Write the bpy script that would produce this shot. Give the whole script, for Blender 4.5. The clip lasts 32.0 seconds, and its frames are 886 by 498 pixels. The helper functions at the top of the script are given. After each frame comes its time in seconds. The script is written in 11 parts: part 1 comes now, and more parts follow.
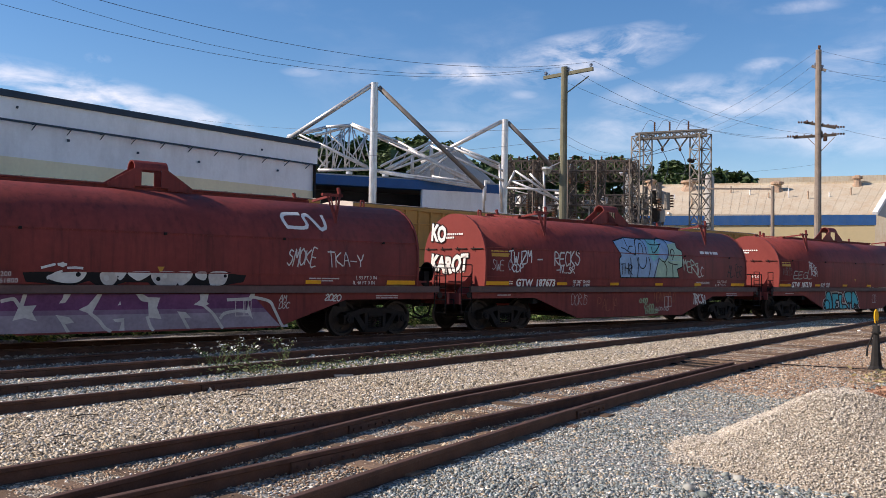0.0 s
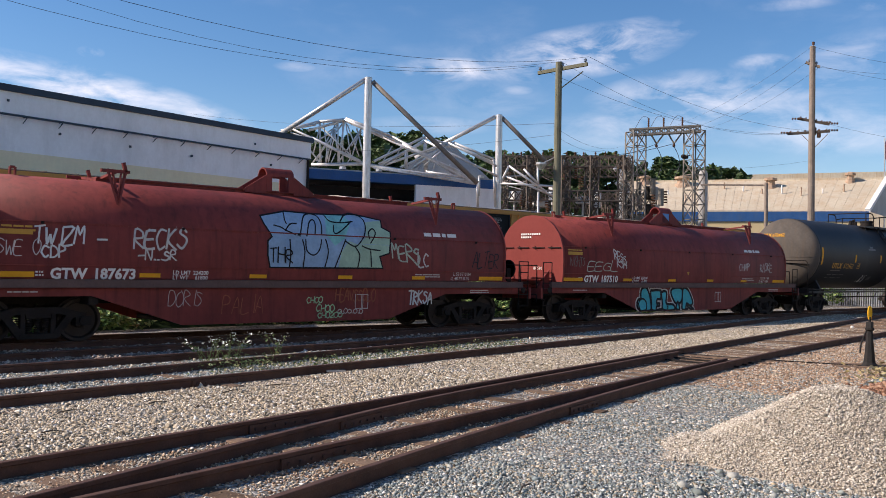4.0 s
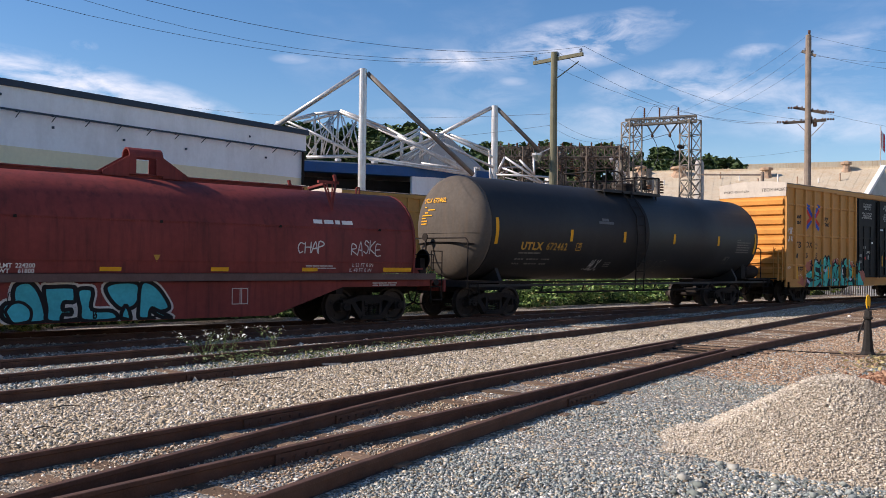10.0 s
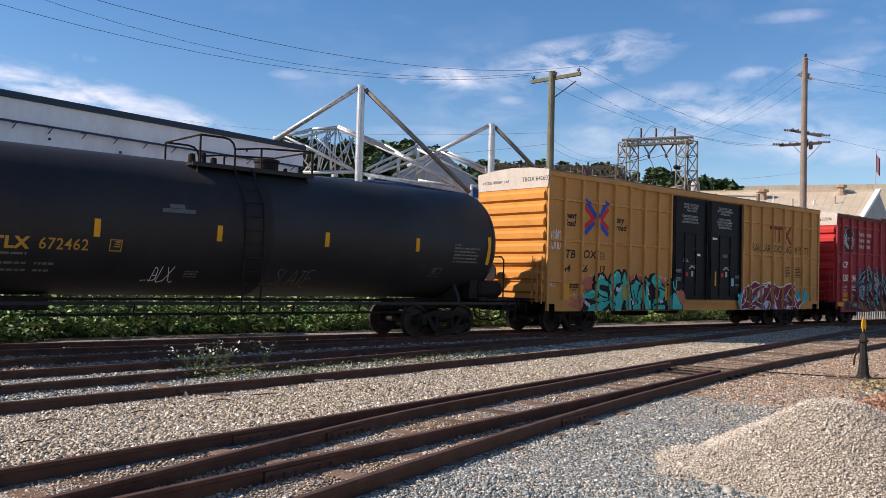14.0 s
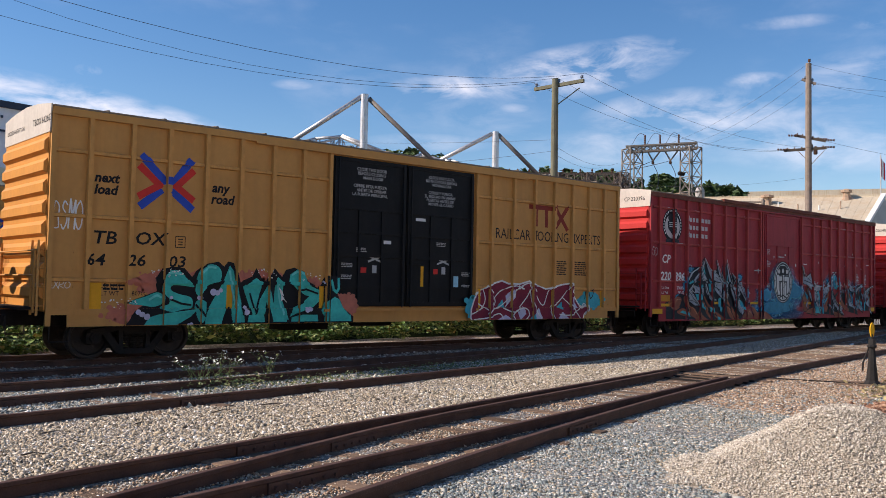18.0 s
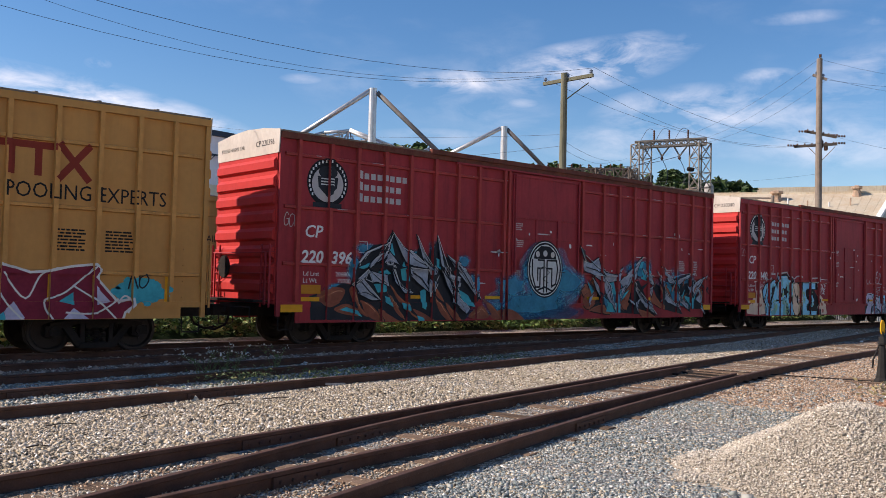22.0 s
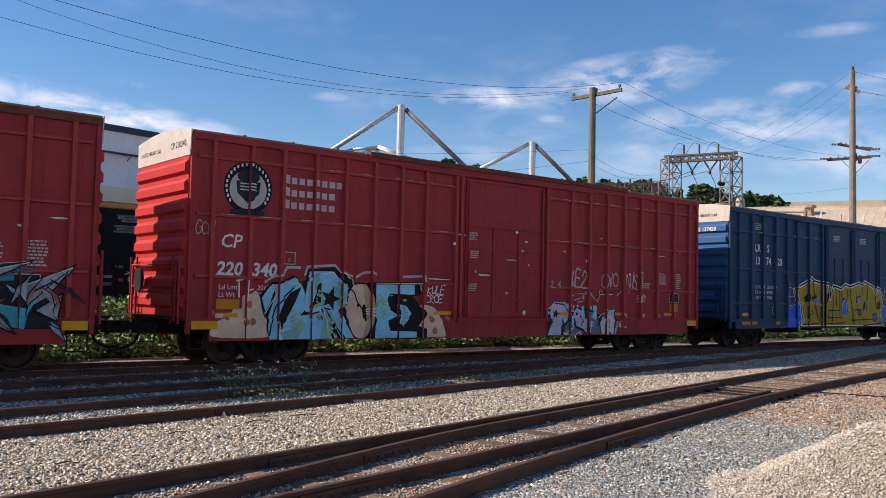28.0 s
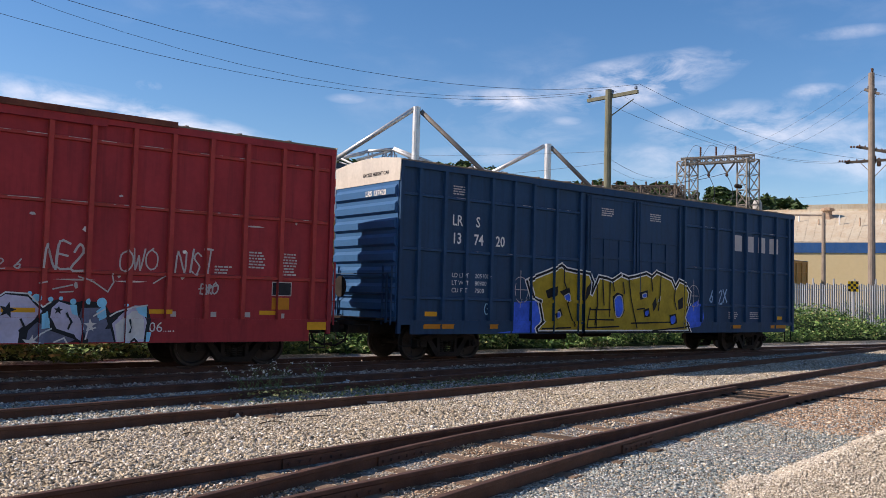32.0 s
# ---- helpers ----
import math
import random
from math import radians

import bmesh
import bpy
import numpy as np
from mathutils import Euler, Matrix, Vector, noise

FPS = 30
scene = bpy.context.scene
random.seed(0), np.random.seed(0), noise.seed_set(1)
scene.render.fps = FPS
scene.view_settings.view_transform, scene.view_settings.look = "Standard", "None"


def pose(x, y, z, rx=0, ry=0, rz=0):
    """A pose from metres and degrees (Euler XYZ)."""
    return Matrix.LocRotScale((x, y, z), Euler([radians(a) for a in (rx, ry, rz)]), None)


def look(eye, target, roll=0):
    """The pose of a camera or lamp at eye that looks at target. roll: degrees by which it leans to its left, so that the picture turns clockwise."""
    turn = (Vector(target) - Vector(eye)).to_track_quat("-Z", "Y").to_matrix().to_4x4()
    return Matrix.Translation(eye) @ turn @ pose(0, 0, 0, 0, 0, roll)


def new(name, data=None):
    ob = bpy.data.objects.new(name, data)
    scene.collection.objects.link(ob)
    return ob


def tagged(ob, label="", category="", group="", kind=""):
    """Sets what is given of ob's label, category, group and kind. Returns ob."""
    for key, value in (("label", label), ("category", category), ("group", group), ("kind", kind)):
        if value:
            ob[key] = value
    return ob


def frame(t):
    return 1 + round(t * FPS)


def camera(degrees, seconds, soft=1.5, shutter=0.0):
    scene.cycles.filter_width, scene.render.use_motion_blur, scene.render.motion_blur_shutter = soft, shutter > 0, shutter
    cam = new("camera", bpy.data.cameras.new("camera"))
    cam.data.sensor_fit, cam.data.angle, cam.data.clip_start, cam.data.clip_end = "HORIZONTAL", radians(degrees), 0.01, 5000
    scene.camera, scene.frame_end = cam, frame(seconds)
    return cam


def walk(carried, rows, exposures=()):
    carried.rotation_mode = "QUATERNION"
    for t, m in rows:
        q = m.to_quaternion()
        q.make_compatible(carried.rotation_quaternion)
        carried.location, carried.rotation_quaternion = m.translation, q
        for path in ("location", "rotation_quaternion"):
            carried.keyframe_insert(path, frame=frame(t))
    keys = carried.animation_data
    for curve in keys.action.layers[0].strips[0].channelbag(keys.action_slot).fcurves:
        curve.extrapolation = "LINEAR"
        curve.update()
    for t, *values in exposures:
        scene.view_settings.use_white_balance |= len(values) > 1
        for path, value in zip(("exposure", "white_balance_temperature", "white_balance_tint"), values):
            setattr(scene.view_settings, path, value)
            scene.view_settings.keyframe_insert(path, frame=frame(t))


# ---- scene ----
cam = camera(53.60, 32.0, soft=0.75)
walk(cam, [
    (0, look((-0.235, -0.224, 1.702), (12.798, 14.937, 2.249), 0.94)),
    (0.5, look((-0.227, -0.215, 1.701), (12.851, 14.907, 2.233), 1.00)),
    (1, look((-0.218, -0.207, 1.701), (12.900, 14.882, 2.187), 1.08)),
    (1.5, look((-0.210, -0.199, 1.700), (12.938, 14.865, 2.130), 1.03)),
    (2, look((-0.201, -0.191, 1.700), (12.948, 14.873, 2.088), 1.08)),
    (2.5, look((-0.193, -0.184, 1.699), (12.970, 14.870, 2.091), 1.11)),
    (3, look((-0.185, -0.176, 1.699), (12.974, 14.880, 2.113), 1.13)),
    (3.5, look((-0.176, -0.168, 1.698), (12.974, 14.894, 2.151), 1.13)),
    (5.5, look((-0.144, -0.137, 1.696), (12.954, 14.972, 2.085), 0.85)),
    (6, look((-0.136, -0.130, 1.696), (12.956, 14.984, 2.098), 0.81)),
    (6.5, look((-0.129, -0.122, 1.695), (12.990, 14.969, 2.096), 0.72)),
    (7, look((-0.121, -0.115, 1.695), (13.015, 14.961, 2.064), 0.69)),
    (7.5, look((-0.113, -0.108, 1.694), (13.044, 14.951, 2.058), 0.87)),
    (8, look((-0.105, -0.101, 1.694), (13.073, 14.939, 2.069), 0.87)),
    (8.5, look((-0.098, -0.093, 1.693), (13.106, 14.924, 2.069), 0.95)),
    (9, look((-0.090, -0.086, 1.693), (13.119, 14.926, 2.062), 0.94)),
    (9.5, look((-0.083, -0.079, 1.692), (13.123, 14.938, 2.020), 0.85)),
    (10, look((-0.076, -0.072, 1.692), (13.133, 14.943, 1.952), 0.70)),
    (10.5, look((-0.068, -0.065, 1.691), (13.157, 14.936, 1.902), 0.67)),
    (11, look((-0.061, -0.058, 1.691), (13.176, 14.933, 1.928), 0.83)),
    (11.5, look((-0.054, -0.051, 1.690), (13.184, 14.938, 1.997), 0.93)),
    (12, look((-0.047, -0.045, 1.690), (13.182, 14.951, 2.071), 0.97)),
    (12.5, look((-0.039, -0.038, 1.689), (13.191, 14.954, 2.139), 1.04)),
    (13, look((-0.032, -0.031, 1.689), (13.209, 14.948, 2.213), 1.25)),
    (13.5, look((-0.026, -0.024, 1.688), (13.238, 14.934, 2.270), 1.44)),
    (14, look((-0.019, -0.018, 1.687), (13.254, 14.929, 2.342), 1.50)),
    (14.5, look((-0.012, -0.011, 1.687), (13.252, 14.940, 2.405), 1.44)),
    (16.5, look((0.015, 0.014, 1.685), (13.215, 15.016, 2.517), 1.11)),
    (17, look((0.022, 0.020, 1.684), (13.207, 15.036, 2.516), 1.07)),
    (17.5, look((0.028, 0.026, 1.684), (13.212, 15.041, 2.552), 0.97)),
    (18, look((0.034, 0.032, 1.683), (13.220, 15.047, 2.525), 1.06)),
    (18.5, look((0.041, 0.039, 1.683), (13.212, 15.066, 2.518), 1.17)),
    (19, look((0.047, 0.044, 1.682), (13.189, 15.098, 2.518), 1.23)),
    (19.5, look((0.053, 0.050, 1.682), (13.177, 15.118, 2.535), 1.25)),
    (20, look((0.059, 0.056, 1.681), (13.182, 15.124, 2.544), 1.21)),
    (20.5, look((0.066, 0.062, 1.681), (13.190, 15.129, 2.546), 1.25)),
    (21, look((0.072, 0.068, 1.680), (13.190, 15.140, 2.523), 1.31)),
    (21.5, look((0.078, 0.074, 1.680), (13.167, 15.175, 2.464), 1.39)),
    (22, look((0.083, 0.079, 1.679), (13.139, 15.213, 2.398), 1.38)),
    (22.5, look((0.089, 0.085, 1.679), (13.138, 15.224, 2.403), 1.38)),
    (23, look((0.095, 0.090, 1.678), (13.128, 15.242, 2.447), 1.35)),
    (23.5, look((0.101, 0.096, 1.678), (13.120, 15.255, 2.508), 1.39)),
    (24, look((0.107, 0.101, 1.677), (13.094, 15.286, 2.546), 1.43)),
    (24.5, look((0.112, 0.106, 1.677), (13.070, 15.315, 2.573), 1.39)),
    (25, look((0.118, 0.112, 1.676), (13.021, 15.365, 2.592), 1.22)),
    (25.5, look((0.123, 0.117, 1.676), (12.993, 15.396, 2.621), 1.17)),
    (27.5, look((0.145, 0.137, 1.674), (12.779, 15.606, 2.723), 1.10)),
    (28, look((0.150, 0.142, 1.673), (12.687, 15.688, 2.745), 1.24)),
    (28.5, look((0.155, 0.147, 1.673), (12.641, 15.732, 2.778), 1.20)),
    (29, look((0.160, 0.152, 1.672), (12.648, 15.736, 2.766), 1.16)),
    (29.5, look((0.165, 0.157, 1.672), (12.635, 15.757, 2.739), 1.20)),
    (30, look((0.170, 0.161, 1.671), (12.617, 15.781, 2.715), 1.35)),
    (30.5, look((0.175, 0.166, 1.671), (12.584, 15.816, 2.718), 1.48)),
    (31, look((0.179, 0.171, 1.670), (12.532, 15.863, 2.741), 1.48)),
    (31.5, look((0.184, 0.175, 1.670), (12.505, 15.893, 2.747), 1.45)),
    (32, look((0.189, 0.180, 1.669), (12.455, 15.937, 2.778), 1.51)),
], exposures=((0, 0.46, 6650, 19), (32, 0.46, 6650, 19)))

# ---- light ----
SUN = Vector((-1.325, 1.0, 1.166)).normalized()
world = bpy.data.worlds.new("sky")
scene.world = world
world.use_nodes = True
wn, wl = world.node_tree.nodes, world.node_tree.links
bg = wn["Background"]
sky = wn.new("ShaderNodeTexSky")
sky.sky_type = "NISHITA"
sky.sun_disc = False
sky.sun_elevation = math.asin(SUN.z)
sky.sun_rotation = math.atan2(SUN.x, SUN.y)
sky.air_density, sky.dust_density, sky.ozone_density = 1.0, 0.2, 3.0
bg.inputs[1].default_value = 0.097
# thin high cloud: streaky noise on a flat sheet overhead
tc = wn.new("ShaderNodeTexCoord")
sep = wn.new("ShaderNodeSeparateXYZ")
wl.new(tc.outputs["Generated"], sep.inputs[0])


def wmath(op, a, b=None, clamp=False):
    m = wn.new("ShaderNodeMath")
    m.operation, m.use_clamp = op, clamp
    for i, v in enumerate((a, b)):
        if v is None:
            continue
        if isinstance(v, (int, float)):
            m.inputs[i].default_value = v
        else:
            wl.new(v, m.inputs[i])
    return m.outputs[0]


# clouds: soft-edged patches by azimuth and elevation, frayed by noise
CLOUDS = (
    (0.866, 0.242, 0.095, 0.023, 8, 1.0),
    (0.900, 0.252, 0.047, 0.015, 20, 0.9),
    (0.728, 0.224, 0.064, 0.011, 0, 0.95),
    (0.315, 0.180, 0.142, 0.020, -8, 1.0),
    (0.412, 0.170, 0.074, 0.015, -12, 0.7),
    (0.261, 0.188, 0.081, 0.015, -5, 0.8),
    (1.007, 0.188, 0.101, 0.026, 0, 0.75),
    (1.111, 0.158, 0.101, 0.026, -5, 0.55),
    (0.940, 0.158, 0.108, 0.018, 0, 0.5),
    (1.165, 0.218, 0.061, 0.027, 5, 0.45),
    (1.063, 0.224, 0.027, 0.008, 0, 0.6),
    (0.547, 0.221, 0.020, 0.005, 0, 0.35),
    (0.798, 0.202, 0.016, 0.005, 0, 0.4),
    (0.330, 0.219, 0.011, 0.005, 0, 0.6),
    (0.982, 0.264, 0.015, 0.009, 0, 0.4),
    (1.176, 0.273, 0.018, 0.005, 0, 0.3),
    (0.702, 0.162, 0.061, 0.009, 0, 0.35),
    (1.099, 0.282, 0.041, 0.006, 0, 0.35),
)
azim = wmath("ARCTAN2", sep.outputs[0], sep.outputs[1])
elev = wmath("ARCSINE", sep.outputs[2])
comb = wn.new("ShaderNodeCombineXYZ")
wl.new(wmath("MULTIPLY", azim, 1.0), comb.inputs[0])
wl.new(wmath("MULTIPLY", elev, 2.4), comb.inputs[1])
cl = wn.new("ShaderNodeTexNoise")
cl.inputs["Scale"].default_value, cl.inputs["Detail"].default_value, cl.inputs["Roughness"].default_value = 13.0, 12, 0.60
cl.inputs["Distortion"].default_value = 0.35
wl.new(comb.outputs[0], cl.inputs["Vector"])
wide = wn.new("ShaderNodeTexNoise")
wide.inputs["Scale"].default_value, wide.inputs["Detail"].default_value = 3.0, 6
wl.new(comb.outputs[0], wide.inputs["Vector"])
body = wmath("MULTIPLY", wmath("SUBTRACT", wide.outputs[0], 0.50), 1.1, True)
for az, el, w_, h_, tilt, k in CLOUDS:
    da, de = wmath("SUBTRACT", azim, az), wmath("SUBTRACT", elev, el)
    c_, s_ = math.cos(radians(tilt)), math.sin(radians(tilt))
    u = wmath("MULTIPLY", wmath("ADD", wmath("MULTIPLY", da, c_), wmath("MULTIPLY", de, s_)), 1 / w_)
    v = wmath("MULTIPLY", wmath("SUBTRACT", wmath("MULTIPLY", de, c_), wmath("MULTIPLY", da, s_)), 1 / h_)
    r2 = wmath("ADD", wmath("MULTIPLY", u, u), wmath("MULTIPLY", v, v))
    body = wmath("MAXIMUM", body, wmath("MULTIPLY", wmath("SUBTRACT", 1.0, wmath("MULTIPLY", r2, 0.55), True), k))
fray = wmath("MULTIPLY", wmath("SUBTRACT", cl.outputs[0], 0.5), 4.2)
veil = wmath("MULTIPLY", wmath("MULTIPLY", body, wmath("ADD", fray, 0.42), True), 0.80, True)
mixc = wn.new("ShaderNodeMixRGB")
mixc.inputs[2].default_value = (7.6, 7.9, 8.5, 1)
wl.new(veil, mixc.inputs[0])
hsv = wn.new("ShaderNodeHueSaturation")
hsv.inputs["Saturation"].default_value = 1.26
wl.new(sky.outputs[0], hsv.inputs["Color"])
wl.new(hsv.outputs[0], mixc.inputs[1])
wl.new(mixc.outputs[0], bg.inputs[0])
sun = new("sun", bpy.data.lights.new("sun", "SUN"))
sun.data.energy, sun.data.angle, sun.data.color = 4.6, radians(0.5), (1.0, 0.91, 0.78)
sun.matrix_world = look(SUN * 60, (0, 0, 0))

# ---- materials ----


def mat(name, base, rough=0.7, metal=0.0, vary=0.25, scale=1.5, fine=40.0, bump=0.15, dirt=None, dirt_amount=0.4, spec=0.14, obj_random=0.0, streak=None, streak_amount=0.5):
    """A surface with variation at two scales, optional dirt patches and fine relief."""
    m = bpy.data.materials.new(name)
    m.use_nodes = True
    n, l = m.node_tree.nodes, m.node_tree.links
    b = n["Principled BSDF"]
    tc = n.new("ShaderNodeTexCoord")
    big, small = n.new("ShaderNodeTexNoise"), n.new("ShaderNodeTexNoise")
    big.inputs["Scale"].default_value, big.inputs["Detail"].default_value = scale, 5
    small.inputs["Scale"].default_value, small.inputs["Detail"].default_value = fine, 3
    for t in (big, small):
        l.new(tc.outputs["Object"], t.inputs["Vector"])
    dark = [c * (1 - vary) for c in base]
    light = [min(1, c * (1 + vary)) for c in base]
    r = n.new("ShaderNodeValToRGB")
    r.color_ramp.elements[0].position, r.color_ramp.elements[1].position = 0.3, 0.7
    r.color_ramp.elements[0].color, r.color_ramp.elements[1].color = (*dark, 1), (*light, 1)
    add = n.new("ShaderNodeMath")
    add.operation = "MULTIPLY_ADD"
    l.new(small.outputs[0], add.inputs[0])
    add.inputs[1].default_value = 0.35
    sub = n.new("ShaderNodeMath")
    sub.operation = "MULTIPLY"
    l.new(big.outputs[0], sub.inputs[0])
    sub.inputs[1].default_value = 0.65
    l.new(sub.outputs[0], add.inputs[2])
    l.new(add.outputs[0], r.inputs[0])
    col = r.outputs[0]
    if dirt:
        d = n.new("ShaderNodeTexNoise")
        d.inputs["Scale"].default_value, d.inputs["Detail"].default_value, d.inputs["Roughness"].default_value = scale * 2.3, 8, 0.7
        mp = n.new("ShaderNodeMapping")
        mp.inputs["Scale"].default_value = (1, 1, 0.35)
        l.new(tc.outputs["Object"], mp.inputs["Vector"])
        l.new(mp.outputs[0], d.inputs["Vector"])
        dr = n.new("ShaderNodeValToRGB")
        dr.color_ramp.elements[0].position, dr.color_ramp.elements[1].position = 0.45, 0.75
        dr.color_ramp.elements[0].color, dr.color_ramp.elements[1].color = (0, 0, 0, 1), (dirt_amount,) * 3 + (1,)
        l.new(d.outputs[0], dr.inputs[0])
        mx = n.new("ShaderNodeMixRGB")
        mx.inputs[2].default_value = (*dirt, 1)
        l.new(dr.outputs[0], mx.inputs[0])
        l.new(col, mx.inputs[1])
        col = mx.outputs[0]
    if streak:
        d = n.new("ShaderNodeTexNoise")
        d.inputs["Scale"].default_value, d.inputs["Detail"].default_value, d.inputs["Roughness"].default_value = 1.0, 7, 0.62
        mp = n.new("ShaderNodeMapping")
        mp.inputs["Scale"].default_value = (7.0, 7.0, 0.45)
        l.new(tc.outputs["Object"], mp.inputs["Vector"])
        l.new(mp.outputs[0], d.inputs["Vector"])
        dr = n.new("ShaderNodeValToRGB")
        dr.color_ramp.elements[0].position, dr.color_ramp.elements[1].position = 0.50, 0.72
        dr.color_ramp.elements[0].color, dr.color_ramp.elements[1].color = (0, 0, 0, 1), (streak_amount,) * 3 + (1,)
        l.new(d.outputs[0], dr.inputs[0])
        mx = n.new("ShaderNodeMixRGB")
        mx.inputs[2].default_value = (*streak, 1)
        l.new(dr.outputs[0], mx.inputs[0])
        l.new(col, mx.inputs[1])
        col = mx.outputs[0]
    if obj_random:
        oi = n.new("ShaderNodeObjectInfo")
        hs = n.new("ShaderNodeHueSaturation")
        mr = n.new("ShaderNodeMapRange")
        mr.inputs[3].default_value, mr.inputs[4].default_value = 1 - obj_random, 1 + obj_random
        l.new(oi.outputs["Random"], mr.inputs[0])
        l.new(mr.outputs[0], hs.inputs["Value"])
        l.new(col, hs.inputs["Color"])
        col = hs.outputs[0]
    l.new(col, b.inputs["Base Color"])
    b.inputs["Roughness"].default_value, b.inputs["Metallic"].default_value = rough, metal
    b.inputs["Specular IOR Level"].default_value = spec
    if bump:
        bp = n.new("ShaderNodeBump")
        bp.inputs["Strength"].default_value, bp.inputs["Distance"].default_value = bump, 0.02
        l.new(small.outputs[0], bp.inputs["Height"])
        l.new(bp.outputs[0], b.inputs["Normal"])
    return m


def island_mat(name, stops, rough=0.9, fine=60.0, bump=0.3):
    """Many small pieces in one mesh: each one takes its own tone."""
    m = bpy.data.materials.new(name)
    m.use_nodes = True
    n, l = m.node_tree.nodes, m.node_tree.links
    b = n["Principled BSDF"]
    g = n.new("ShaderNodeNewGeometry")
    r = n.new("ShaderNodeValToRGB")
    while len(r.color_ramp.elements) < len(stops):
        r.color_ramp.elements.new(0.5)
    for e, (p, c) in zip(r.color_ramp.elements, stops):
        e.position, e.color = p, (*c, 1)
    l.new(g.outputs["Random Per Island"], r.inputs[0])
    l.new(r.outputs[0], b.inputs["Base Color"])
    b.inputs["Roughness"].default_value = rough
    b.inputs["Specular IOR Level"].default_value = 0.2
    tc = n.new("ShaderNodeTexCoord")
    t = n.new("ShaderNodeTexNoise")
    t.inputs["Scale"].default_value = fine
    l.new(tc.outputs["Object"], t.inputs["Vector"])
    bp = n.new("ShaderNodeBump")
    bp.inputs["Strength"].default_value, bp.inputs["Distance"].default_value = bump, 0.02
    l.new(t.outputs[0], bp.inputs["Height"])
    l.new(bp.outputs[0], b.inputs["Normal"])
    return m


def ballast_mat(name):
    """Crushed stone: cells of their own tone with dark joints, tan and grey in broad patches."""
    m = bpy.data.materials.new(name)
    m.use_nodes = True
    n, l = m.node_tree.nodes, m.node_tree.links
    b = n["Principled BSDF"]
    tc = n.new("ShaderNodeTexCoord")
    v, e = n.new("ShaderNodeTexVoronoi"), n.new("ShaderNodeTexVoronoi")
    e.feature = "DISTANCE_TO_EDGE"
    for t in (v, e):
        t.inputs["Scale"].default_value = 24.0
        l.new(tc.outputs["Object"], t.inputs["Vector"])
    sp = n.new("ShaderNodeSeparateColor")
    l.new(v.outputs["Color"], sp.inputs[0])
    tones = []
    for stops in (((0.12, 0.10, 0.08), (0.40, 0.34, 0.26), (0.66, 0.59, 0.48)), ((0.10, 0.10, 0.10), (0.29, 0.30, 0.29), (0.52, 0.52, 0.49))):
        r = n.new("ShaderNodeValToRGB")
        r.color_ramp.elements.new(0.5)
        for el, c in zip(r.color_ramp.elements, stops):
            el.color = (*c, 1)
        l.new(sp.outputs[0], r.inputs[0])
        tones.append(r.outputs[0])
    big = n.new("ShaderNodeTexNoise")
    big.inputs["Scale"].default_value, big.inputs["Detail"].default_value = 0.35, 6
    l.new(tc.outputs["Object"], big.inputs["Vector"])
    pr = n.new("ShaderNodeValToRGB")
    pr.color_ramp.elements[0].position, pr.color_ramp.elements[1].position = 0.42, 0.60
    l.new(big.outputs[0], pr.inputs[0])
    mx = n.new("ShaderNodeMixRGB")
    l.new(pr.outputs[0], mx.inputs[0])
    l.new(tones[0], mx.inputs[1])
    l.new(tones[1], mx.inputs[2])
    er = n.new("ShaderNodeValToRGB")
    er.color_ramp.elements[0].color, er.color_ramp.elements[1].color = (0.42, 0.40, 0.37, 1), (1, 1, 1, 1)
    er.color_ramp.elements[1].position = 0.22
    l.new(e.outputs["Distance"], er.inputs[0])
    mu = n.new("ShaderNodeMixRGB")
    mu.blend_type = "MULTIPLY"
    mu.inputs[0].default_value = 1.0
    l.new(mx.outputs[0], mu.inputs[1])
    l.new(er.outputs[0], mu.inputs[2])
    l.new(mu.outputs[0], b.inputs["Base Color"])
    b.inputs["Roughness"].default_value, b.inputs["Specular IOR Level"].default_value = 0.95, 0.15
    bp = n.new("ShaderNodeBump")
    bp.inputs["Strength"].default_value, bp.inputs["Distance"].default_value = 1.0, 0.03
    l.new(e.outputs["Distance"], bp.inputs["Height"])
    l.new(bp.outputs[0], b.inputs["Normal"])
    return m


M_GROUND = ballast_mat("ballast_bed")
M_RAIL = mat("rusty_rail", (0.092, 0.054, 0.042), 0.75, 0.1, vary=0.4, scale=3, fine=60, dirt=(0.125, 0.056, 0.034), dirt_amount=0.5)
M_RAILTOP = mat("worn_rail_head", (0.26, 0.20, 0.17), 0.5, 0.6, vary=0.25, scale=5, fine=80, bump=0.05)
M_TIE = mat("weathered_tie_wood", (0.14, 0.095, 0.065), 0.9, vary=0.4, scale=4, fine=50, bump=0.5, dirt=(0.30, 0.20, 0.13), dirt_amount=0.5, obj_random=0.3)
M_RED = mat("oxide_red_paint", (0.21, 0.044, 0.038), 0.6, vary=0.18, scale=0.7, fine=9, bump=0.04, dirt=(0.075, 0.026, 0.022), dirt_amount=0.5, streak=(0.06, 0.022, 0.02), streak_amount=0.55)
M_CPRED = mat("boxcar_red_paint", (0.36, 0.040, 0.045), 0.6, vary=0.15, scale=0.8, fine=10, bump=0.04, dirt=(0.16, 0.026, 0.030), dirt_amount=0.5, streak=(0.15, 0.024, 0.026), streak_amount=0.5)
M_YELLOW = mat("boxcar_yellow_paint", (0.56, 0.275, 0.078), 0.55, vary=0.10, scale=0.7, fine=8, bump=0.04, dirt=(0.40, 0.19, 0.062), dirt_amount=0.45, streak=(0.38, 0.185, 0.06), streak_amount=0.22)
